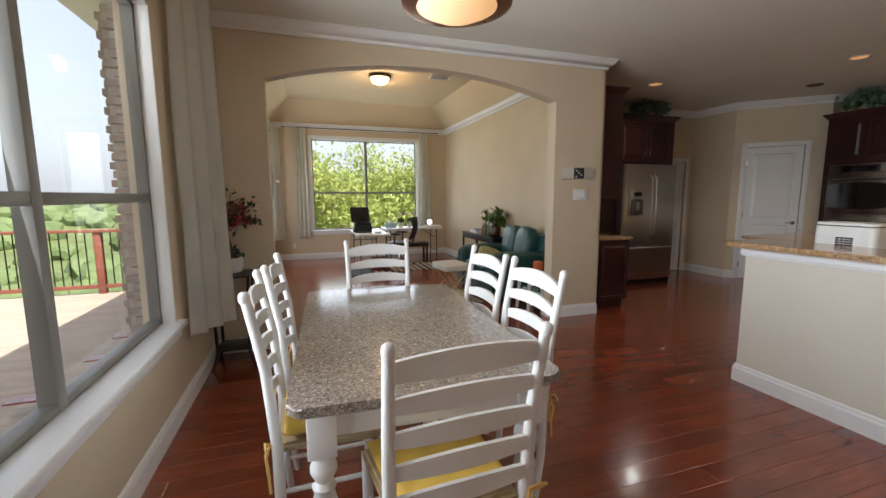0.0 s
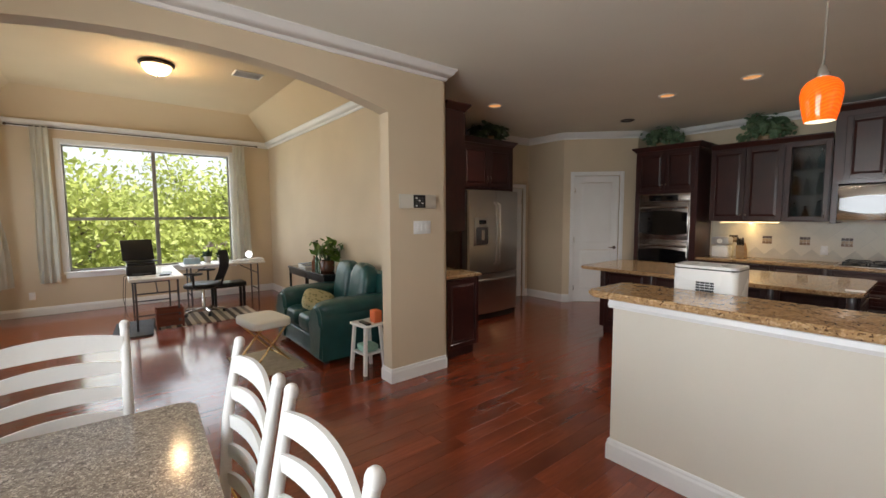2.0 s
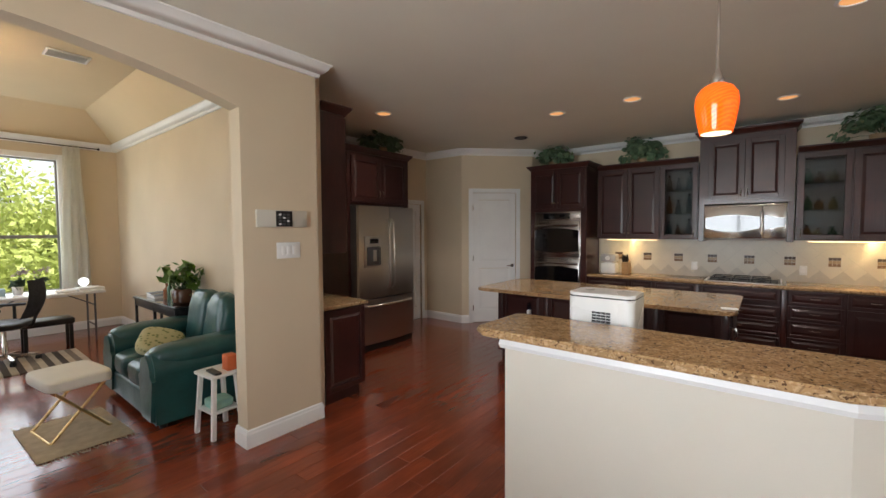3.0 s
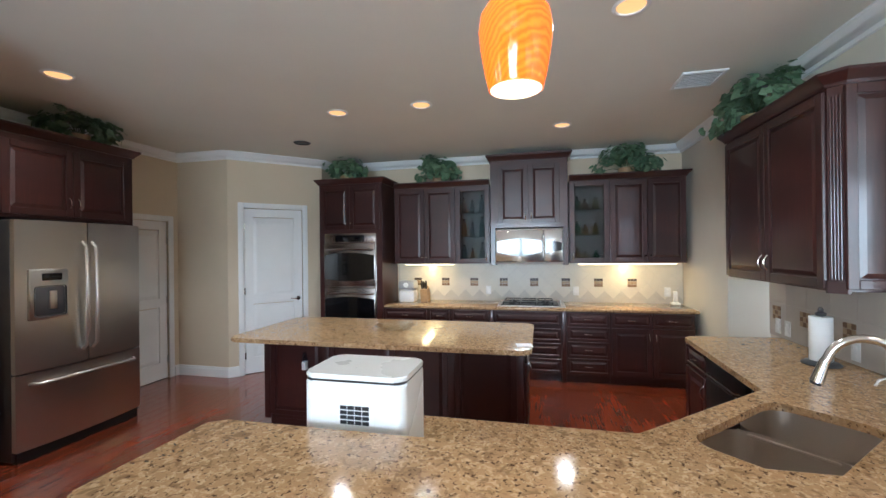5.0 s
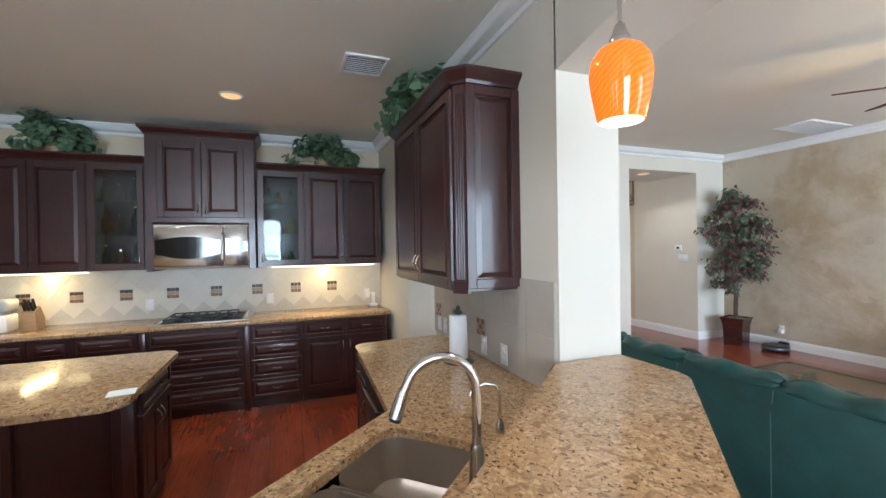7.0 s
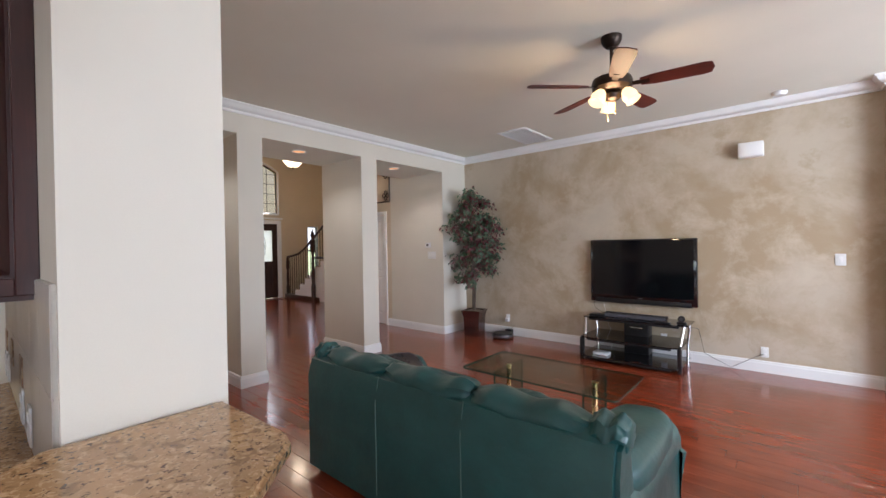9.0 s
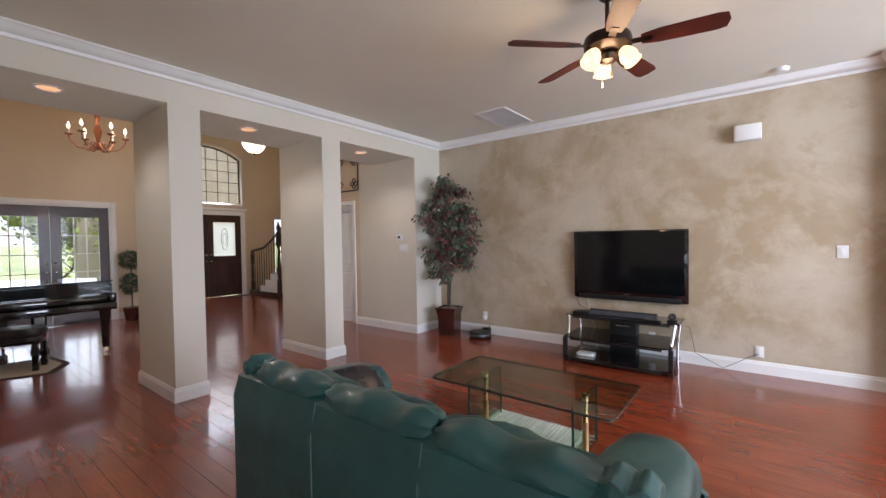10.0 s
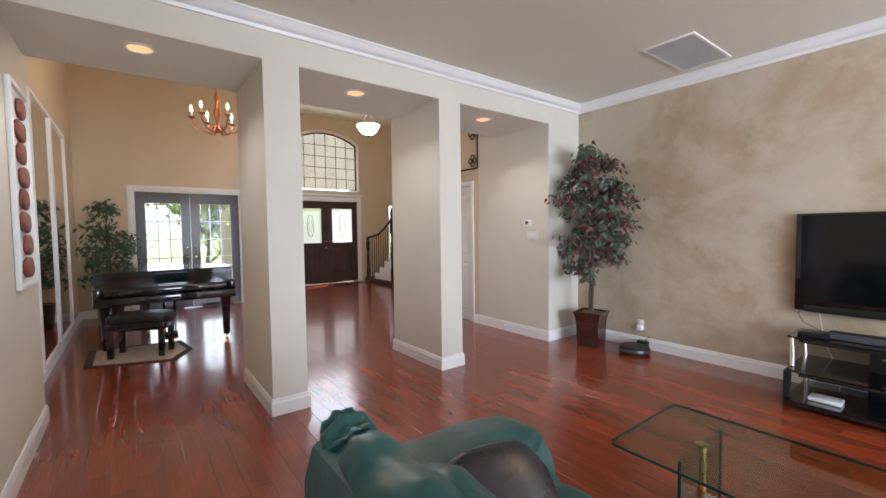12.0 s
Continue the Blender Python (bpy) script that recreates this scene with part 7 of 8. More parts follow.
cr = thing("crate", pose(1.355, 7.866, 0.012), "small reddish wooden crate under the desk", "crate")
for z in (0.03, 0.12, 0.21):
    for a in ((-0.16, -0.12, 0.16, -0.11), (-0.16, 0.11, 0.16, 0.12), (-0.16, -0.11, -0.15, 0.11), (0.15, -0.11, 0.16, 0.11)):
        part("slat", box(B(), a[0], a[1], z, a[2], a[3], z + 0.05), RAILWOOD, cr, smooth=False)
for x in (-0.15, 0.15):
    for y in (-0.11, 0.11):
        part("post", box(B(), x - 0.012, y - 0.012, 0, x + 0.012, y + 0.012, 0.27), RAILWOOD, cr, smooth=False)


# ---- living room ----
m_, t_, b_ = nodes_of("mottled_plaster")
v_ = coords(t_)
n1, n2, n3 = noise_tex(t_, v_, 0.9, 6, 0.62, 0.3), noise_tex(t_, v_, 2.6, 7, 0.66, 0.25), noise_tex(t_, v_, 38, 4)
c_ = mix_color(t_, ramp(t_, n1, 0.42, 0.58), (0.40, 0.31, 0.20), (0.52, 0.45, 0.35))
c_ = mix_color(t_, ramp(t_, n2, 0.50, 0.72), c_, (0.56, 0.485, 0.375))
c_ = mix_color(t_, ramp(t_, n2, 0.30, 0.44), (0.41, 0.325, 0.215), c_)
t_.links.new(c_, b_.inputs["Base Color"])
b_.inputs["Roughness"].default_value = 0.55
bump(t_, b_, n2, 0.12, 0.01)
bpy.data.objects["wall_television"].data.materials[0] = m_
tagged(bpy.data.objects["wall_television"], "mottled tan faux-plaster accent wall")

sofa = leather_seat(pose(5.93, -1.92, 0, 0, 0, 180), 2.10, 0.96, 3, "green leather three-seat sofa seen from behind", 0.30, 0.83, "sofa")


def gathered_roll(x0, x1, y, z, ry, rz, seed):
    """A stuffed leather roll, pinched and pleated towards its ends."""
    bm, n, q = B(), 44, 26
    rows = []
    for i in range(n + 1):
        u = i / n
        end = min(u, 1 - u) * (x1 - x0)
        full = min(1.0, 0.50 + 0.50 * math.sqrt(min(end / 0.12, 1.0)))
        pleat = 0.16 * math.exp(-end / 0.07)
        row = []
        for k in range(q):
            t = k * math.tau / q
            w = full * (1 + pleat * math.sin(7 * t + seed) + 0.055 * noise.noise(Vector((u * 9 + seed, math.cos(t) * 1.6, math.sin(t) * 1.6))))
            sag = -0.012 * math.sin(math.pi * u) + 0.010 * math.sin(u * 13 + seed)
            row.append(bm.verts.new((x0 + (x1 - x0) * u, y + ry * w * math.cos(t), z + sag + rz * w * math.sin(t))))
        rows.append(row)
    for lo, hi in zip(rows, rows[1:]):
        for k in range(q):
            bm.faces.new((lo[k], lo[(k + 1) % q], hi[(k + 1) % q], hi[k]))
    bm.faces.new(rows[0][::-1]), bm.faces.new(rows[-1])
    return bm


for k, (x0, x1) in enumerate(((0.16, 0.74), (0.745, 1.36), (1.365, 1.95))):
    part("cushion_roll", gathered_roll(x0, x1, 0.13, 0.79, 0.10, 0.068, k * 2.3), LEATHER, sofa)
for k, (x0, x1) in enumerate(((0.005, 0.165), (1.945, 2.095))):
    part("head_fold", gathered_roll(x0, x1, 0.135, 0.795, 0.105, 0.085, k * 3.1 + 1), LEATHER, sofa)
bp = thing("throw_pillow", pose(5.47, -2.40, 0.585, 0, -48, -14), "dark glossy leather throw pillow on the sofa", "pillow")
part("cushion", blob(B(), (0, 0, 0), (0.40, 0.40, 0.14), 3.2, 28, 14, 0.06, 5), surface("dark_glossy_leather", (0.026, 0.022, 0.026), 0.26, 0.2, 6, 50, 0.3, 0.003), bp)

ct = thing("coffee_table", pose(4.98, -3.67, 0), "glass coffee table with brass posts and glass leg panels", "table")
CTP = [(sx * (0.64 + 0.04 * math.cos(radians(q))), sy * (0.31 + 0.04 * math.sin(radians(q)))) for sx, sy, qs in ((1, -1, (90, 60, 30, 0)), (1, 1, (0, 30, 60, 90)), (-1, 1, (90, 60, 30, 0)), (-1, -1, (0, 30, 60, 90))) for q in qs]
g = part("glass_top", prism(B(), CTP, 0.418, 0.43), GLASS_TABLE, ct, "clear tinted glass top", False)
part("glass_edge", sweep(B(), CTP[::-1], [(0.0, 0.0), (0.003, 0.0), (0.003, 0.012), (0.0, 0.012)], 0.418, True), GLASS_EDGE, ct, "green glass edge", False)
for s in (-1, 1):
    part("brass_post", lathe(B(), [(0.022, 0), (0.022, 0.41), (0.03, 0.412), (0.03, 0.418)], (s * 0.40, -0.0, 0), 18), GOLD, ct, "polished brass post")
    for y in (-0.24, 0.24):
        part("leg_panel", box(B(), s * 0.40 - 0.006, min(y, y * 0.12), 0.0, s * 0.40 + 0.006, max(y, y * 0.12), 0.417), GLASS_TABLE, ct, "glass leg panel", False)
        part("leg_edge", box(B(), s * 0.40 - 0.007, y - 0.003, 0.0, s * 0.40 + 0.007, y + 0.003, 0.417), GLASS_EDGE, ct, "", False)
fringed_rug(pose(4.66, -3.96, 0.001), 0.76, 0.42, "white ribbed woven rug with fringed ends under the coffee table", surface("white_woven_cotton", (0.72, 0.71, 0.67), 0.95, 0.1, 20, 200, 0.7, 0.004), 26)

SCREEN = surface("dark_screen_glass", (0.004, 0.004, 0.005), 0.10, 0, 2, 20, 0, rough_vary=0.02)
tv = thing("television", pose(4.95, -6.345, 1.138, 0, 0, 180), "large black flat television mounted on the wall", "television")
part("bezel", box(B(), -0.67, 0.0, -0.44, 0.67, 0.065, 0.44, 0.01), BLACK_GLOSS, tv)
part("screen", box(B(), -0.63, -0.003, -0.345, 0.63, 0.001, 0.42), SCREEN, tv, "dark screen", False)
part("speaker_bar", box(B(), -0.60, -0.012, -0.445, 0.60, 0.0, -0.385, 0.008), BLACK, tv)
part("badge", box(B(), -0.03, -0.0055, -0.372, 0.03, -0.003, -0.362), GREY_METAL, tv, "", False)
part("bracket", box(B(), -0.25, 0.0655, -0.2, 0.25, 0.0745, 0.2), BLACK, tv, smooth=False)

ts = thing("tv_stand", pose(4.95, -6.15, 0), "black glass television stand with chrome side legs", "tv stand")
for z, w, d, f in ((0.515, 0.63, 0.22, 0.24), (0.285, 0.585, 0.20, 0.45), (0.05, 0.585, 0.20, 0.48)):
    o = [(w, -d), (w, f - 0.05), (w - 0.10, f), (-w + 0.10, f), (-w, f - 0.05), (-w, -d)]
    part("shelf", prism(B(), o, z, z + 0.016, 0.003), BLACK_GLOSS, ts, "black glass shelf")
    part("front_rail", box(B(), -w + 0.09, f - 0.022, z - 0.022, w - 0.09, f - 0.002, z - 0.001, 0.004), BLACK, ts)
part("column", box(B(), -0.15, -0.16, 0.066, 0.15, 0.02, 0.514, 0.004), BLACK, ts)
for z in (0.19, 0.41):
    part("slot", box(B(), -0.08, 0.015, z - 0.012, 0.08, 0.025, z + 0.012, 0.004), CHROME, ts, "chrome slot")
for s in (-1, 1):
    part("chrome_leg", tube(B(), [(s * 0.565, 0.30, 0.30), (s * 0.575, 0.26, 0.40), (s * 0.59, 0.21, 0.515)], 0.019, 12), CHROME, ts, "bowed chrome leg")
    part("rear_leg", tube(B(), [(s * 0.56, -0.16, 0.0), (s * 0.565, -0.16, 0.25), (s * 0.59, -0.15, 0.515)], 0.017, 12), CHROME, ts, "chrome rear leg")
    part("front_leg", box(B(), s * 0.575 - 0.022, 0.36, 0.0, s * 0.575 + 0.022, 0.42, 0.285, 0.006), BLACK, ts)
sb = thing("soundbar", pose(4.95, -6.10, 0.532), "slim black soundbar on the television stand", "speaker")
part("cabinet", box(B(), -0.38, -0.05, 0, 0.38, 0.05, 0.062, 0.006), BLACK, sb)
part("grille", box(B(), -0.37, 0.0495, 0.006, 0.37, 0.053, 0.056), MESH, sb, "", False)
cl = thing("desk_clock", pose(4.40, -6.02, 0.532), "small black clock on the television stand", "clock")
part("stand", box(B(), -0.05, -0.03, 0, 0.05, 0.03, 0.03, 0.008), BLACK, cl)
part("case", rod(B(), (0, -0.02, 0.065), (0, 0.022, 0.065), 0.038, None, 20), BLACK, cl)
part("face", rod(B(), (0, 0.022, 0.065), (0, 0.026, 0.065), 0.026, None, 20), GREY_METAL, cl)
rm = thing("remote_control", pose(4.60, -5.98, 0.532, 0, 0, 80), "black remote control on the television stand", "remote")
part("case", box(B(), -0.025, -0.09, 0, 0.025, 0.09, 0.018, 0.005), BLACK, rm)
rb = thing("cable_box", pose(5.42, -6.08, 0.532), "flat black cable box on the television stand", "set-top box")
part("case", box(B(), -0.10, -0.08, 0, 0.10, 0.08, 0.03, 0.006), BLACK, rb)
rt = thing("router", pose(5.30, -5.85, 0.067), "white network router on the bottom shelf", "router")
part("case", box(B(), -0.10, -0.07, 0, 0.10, 0.07, 0.035, 0.012), WHITE_PLASTIC, rt)
for k, pts in enumerate(([(5.55, -6.40, 0.74), (5.60, -6.40, 0.66), (5.55, -6.32, 0.60), (5.40, -6.25, 0.545)], [(5.45, -6.37, 0.70), (5.44, -6.40, 0.60), (5.40, -6.38, 0.40), (5.30, -6.36, 0.20), (5.26, -6.10, 0.10)], [(4.35, -6.10, 0.50), (4.27, -6.30, 0.45), (4.25, -6.38, 0.30), (4.22, -6.38, 0.14), (3.95, -6.37, 0.015), (3.72, -6.38, 0.17), (3.64, -6.395, 0.215)])):
    cb = thing("cable", pose(0, 0, 0), "thin cable by the television stand", "cable", "television cables")
    part("cord", tube(B(), pts, 0.003, 6), BLACK if k != 1 else WHITE_PLASTIC, cb)
outlet(pose(3.63, -6.418, 0.235, 0, 0, 180)), outlet(pose(4.68, -6.418, 0.26, 0, 0, 180))
outlet(pose(2.99, -6.418, 1.315, 0, 0, 180), "white light switch plate on the plaster wall", 1, 0.085, 0.125, "wall_switch", False)
sp = thing("wall_speaker", pose(3.735, -6.418, 2.585, 0, 0, 180), "white wall-mounted speaker box", "speaker")
part("box", box(B(), -0.12, -0.11, -0.085, 0.12, 0.0, 0.085, 0.012, 3), WHITE_PLASTIC, sp)
part("grille", box(B(), -0.11, -0.113, -0.075, 0.11, -0.109, 0.075, 0.003), TRIM, sp)
sm = thing("smoke_detector", pose(3.47, -6.12, LC), "white round smoke detector on the ceiling", "smoke detector")
part("case", lathe(B(), [(0.07, 0), (0.07, -0.02), (0.055, -0.04), (0.02, -0.044)], (0, 0, 0), 24), WHITE_PLASTIC, sm)

# ficus in a square planter
POTWOOD = wood("dark_mahogany", (0.07, 0.018, 0.014), (0.04, 0.011, 0.009), 0.25, (14, 14, 1.5), 0.4)
pot = thing("planter", pose(7.53, -6.06, 0, 0, 0, 12), "flared square dark wooden planter on the floor", "planter")
bm = B()
rows = [[bm.verts.new((x * w, y * w, z)) for x, y in ((-1, -1), (1, -1), (1, 1), (-1, 1))] for z, w in ((0, 0.13), (0.30, 0.14), (0.38, 0.155), (0.43, 0.175), (0.43, 0.155), (0.40, 0.15))]
bm.faces.new(rows[0][::-1]), bm.faces.new(rows[-1])
for a, b in zip(rows, rows[1:]):
    for q in range(4):
        bm.faces.new((a[q], a[(q + 1) % 4], b[(q + 1) % 4], b[q]))
part("pot", bm, POTWOOD, pot, smooth=False)
part("moss", blob(B(), (0, 0, 0.40), (0.26, 0.26, 0.05), 4, 18, 10, 0.15, 2), surface("dry_moss", (0.16, 0.13, 0.08), 0.95, 0.25, 30, 120, 0.6), pot)


def ficus(x, y, z, h, low, radius, seed, n, label, cols, leaf=0.042):
    rng = random.Random(seed)
    f = thing("ficus_tree", pose(x, y, z), label, "plant", "indoor trees")
    bm = B()
    ends = []
    for k in range(3):
        pts = [(0.02 * math.cos(k * 2.1), 0.02 * math.sin(k * 2.1), -0.05)]
        for j in range(1, 8):
            a = k * 2.1 + j * 0.9
            pts.append((0.024 * math.cos(a), 0.024 * math.sin(a), (h * 0.72) * j / 7))
        tube(bm, pts, [0.016 - 0.0014 * j for j in range(8)], 7)
    for k in range(46):
        a, zz = rng.uniform(0, math.tau), rng.uniform(low, h * 0.95)
        s = math.sin(math.pi * min(1, max(0, (zz - low + 0.25) / (h - low + 0.25)))) ** 0.55
        r = radius * s * rng.uniform(0.6, 1.0)
        p0, p2 = (0, 0, max(zz - 0.25, low * 0.9)), (r * math.cos(a), r * math.sin(a), zz)
        p1 = (r * 0.55 * math.cos(a), r * 0.55 * math.sin(a), zz + 0.06)
        tube(bm, [p0, p1, p2], [0.006, 0.004, 0.002], 5)
        for q in (0.35, 0.6, 0.8, 1.0):
            ends.append((p2[0] * q, p2[1] * q, p2[2] + 0.05 * (1 - q) - 0.04 * q))
    part("trunk", bm, BARK, f)
    per = n // len(cols)
    for k, c in enumerate(cols):
        verts, faces = [], []
        for _ in range(per if k == 0 else int(per * 0.7)):
            e = rng.choice(ends)
            a = rng.uniform(0, math.tau)
            c0 = Vector(e) + Vector((rng.gauss(0, 0.045), rng.gauss(0, 0.045), rng.gauss(0, 0.045)))
            u = Vector((math.cos(a) * 0.7, math.sin(a) * 0.7, rng.uniform(-1.0, -0.1))).normalized()
            w = u.cross(Vector((rng.uniform(-1, 1), rng.uniform(-1, 1), rng.uniform(0, 1)))).normalized()
            s = leaf * rng.uniform(0.7, 1.3)
            nn = u.cross(w) * s * 0.15
            i = len(verts)
            verts += [tuple(c0), tuple(c0 + u * s * 0.7 + w * s * 0.42 - nn), tuple(c0 + u * s * 2), tuple(c0 + u * s * 0.7 - w * s * 0.42 - nn)]
            faces += [(i, i + 1, i + 2), (i, i + 2, i + 3)]
        me = bpy.data.meshes.new("leaves")
        me.from_pydata(verts, [], faces)
        me.materials.append(c)
        ob = new("leaves", me)
        ob.parent = f
        tagged(ob, kind="stuff")
    return f


FIC = surface("grey_green_ficus_leaf", (0.10, 0.17, 0.095), 0.45, 0.3, 14, 60, 0.1, second=(0.06, 0.105, 0.06))
FIC_RED = surface("burgundy_ficus_leaf", (0.20, 0.035, 0.05), 0.45, 0.3, 14, 60, 0.1)
ficus(7.53, -6.06, 0.41, 2.12, 0.50, 0.52, 3, 3600, "tall artificial ficus with green and burgundy leaves in a planter", (FIC, FIC_RED))

rv = thing("robot_vacuum", pose(7.02, -6.15, 0), "round black robot vacuum parked at its dock", "robot vacuum")
part("body", lathe(B(), [(0.155, 0.012), (0.168, 0.025), (0.168, 0.07), (0.155, 0.085), (0.05, 0.09)], (0, 0, 0), 32), BLACK, rv)
part("bumper", lathe(B(), [(0.170, 0.03), (0.173, 0.035), (0.173, 0.06), (0.170, 0.065)], (0, 0, 0), 32), GREY_METAL, rv)
part("wheel", rod(B(), (-0.11, 0, 0.025), (-0.09, 0, 0.025), 0.025, None, 12), BLACK, rv)
part("wheel", rod(B(), (0.09, 0, 0.025), (0.11, 0, 0.025), 0.025, None, 12), BLACK, rv)
dkk = thing("vacuum_dock", pose(7.02, -6.35, 0), "black charging dock against the baseboard", "charger")
part("tower", box(B(), -0.06, -0.04, 0, 0.06, 0.04, 0.11, 0.01), BLACK, dkk)
part("ramp", box(B(), -0.07, 0.04, 0, 0.07, 0.14, 0.01, 0.004), BLACK, dkk)
part("cord", tube(B(), [(0.05, -0.03, 0.06), (-0.02, -0.06, 0.12), (-0.06, -0.08, 0.18), (-0.09, -0.09, 0.25)], 0.004, 6), BLACK, dkk)
outlet(pose(7.08, -6.418, 0.285, 0, 0, 180))
pg = thing("power_adapter", pose(7.08, -6.411, 0.25, 0, 0, 180), "white power adapter in the wall outlet", "charger")
part("brick", box(B(), -0.03, -0.05, -0.03, 0.03, 0.0, 0.03, 0.006), WHITE_PLASTIC, pg)

# ceiling fan
BLADE = wood("cherry_fan_blade", (0.15, 0.028, 0.018), (0.08, 0.016, 0.012), 0.5, (2, 14, 14), 0.0, spec=0.25)
fan = thing("ceiling_fan", pose(4.42, -3.68, LC), "bronze ceiling fan with five cherry blades and lit glass shades", "ceiling fan")
part("canopy", lathe(B(), [(0.035, -0.085), (0.06, -0.06), (0.075, -0.03), (0.078, 0.0)], (0, 0, 0), 28), DARKMETAL, fan)
part("downrod", rod(B(), (0, 0, -0.08), (0, 0, -0.31), 0.014, None, 12), DARKMETAL, fan)
part("motor", lathe(B(), [(0.04, -0.285), (0.10, -0.28), (0.145, -0.255), (0.15, -0.215), (0.14, -0.185), (0.09, -0.165), (0.03, -0.155)], (0, 0, -0.09), 36), DARKMETAL, fan, "dark bronze motor housing")
part("light_hub", lathe(B(), [(0.02, -0.37), (0.055, -0.355), (0.065, -0.32), (0.045, -0.285)], (0, 0, -0.075), 24), DARKMETAL, fan)
FANGLASS = glow("lit_fan_shade", (1.0, 0.60, 0.24), 0.8, (0.4, 0.25, 0.1))
for k in range(5):
    a = radians(116 + 72 * k)
    c, s = math.cos(a), math.sin(a)
    bm = B()
    outline = [(0.20, -0.045), (0.30, -0.062), (0.60, -0.072), (0.65, -0.06), (0.665, 0.0), (0.65, 0.06), (0.60, 0.072), (0.30, 0.062), (0.20, 0.045)]
    prism(bm, outline, -0.004, 0.004, 0.002)
    b = part("blade", bm, BLADE, fan, "cherry-stained blade")
    b.matrix_local = Matrix.Translation((0, 0, -0.335)) @ Matrix.Rotation(a, 4, "Z") @ Matrix.Rotation(radians(-13), 4, "X")
    bm = bar(B(), (0.12, 0, 0), (0.26, 0, -0.006), 0.045, 0.006)
    ir = part("blade_iron", bm, DARKMETAL, b)
    ir.matrix_local = Matrix.Translation((0, 0, 0.0))
for k in range(3):
    a = radians(60 + 120 * k)
    arm = part("light_arm", tube(B(), [(0.04 * math.cos(a), 0.04 * math.sin(a), -0.375), (0.085 * math.cos(a), 0.085 * math.sin(a), -0.365), (0.095 * math.cos(a), 0.095 * math.sin(a), -0.38)], 0.01, 8), DARKMETAL, fan)
    bm = lathe(B(), [(0.028, 0.0), (0.045, -0.02), (0.062, -0.06), (0.066, -0.085), (0.058, -0.115), (0.068, -0.135), (0.060, -0.133), (0.02, -0.10)], (0, 0, 0), 20)
    sh = part("shade", bm, FANGLASS, arm, "glowing frosted tulip shade")
    sh.matrix_local = Matrix.Translation((0.095 * math.cos(a), 0.095 * math.sin(a), -0.375)) @ Matrix.Rotation(a, 4, "Z") @ Matrix.Rotation(radians(-32), 4, "Y") @ Matrix.Scale(0.85, 4)
for x, l in ((0.03, 0.17), (-0.03, 0.12)):
    part("pull_chain", rod(B(), (x, 0.02, -0.36), (x, 0.02, -0.40 - l), 0.0018, None, 6), GOLD, fan)
    part("chain_pull", lathe(B(), [(0.003, 0), (0.007, 0.01), (0.005, 0.028), (0.002, 0.035)], (x, 0.02, -0.43 - l), 10), GOLD, fan)
for piece in fan.children:      # the motor hangs low on its rod
    if not piece.name.startswith(("canopy", "downrod")):
        piece.location.z -= 0.05
lamp("fan_lamp", "POINT", 5.5, (1.0, 0.66, 0.34), pose(4.42, -3.68, LC - 0.62), radius=0.10)


# ---- piano room and foyer ----
DARKDOOR = wood("dark_walnut_door", (0.075, 0.030, 0.020), (0.045, 0.018, 0.013), 0.35, (14, 14, 1.5), 0.2)
m_, t_, b_ = nodes_of("leaded_frosted_glass")
b_.inputs["Base Color"].default_value, b_.inputs["Roughness"].default_value, b_.inputs["Transmission Weight"].default_value = (0.92, 0.96, 0.98, 1), 0.45, 1.0
bump(t_, b_, noise_tex(t_, coords(t_), 14, 3), 0.3, 0.01)
FROST = m_


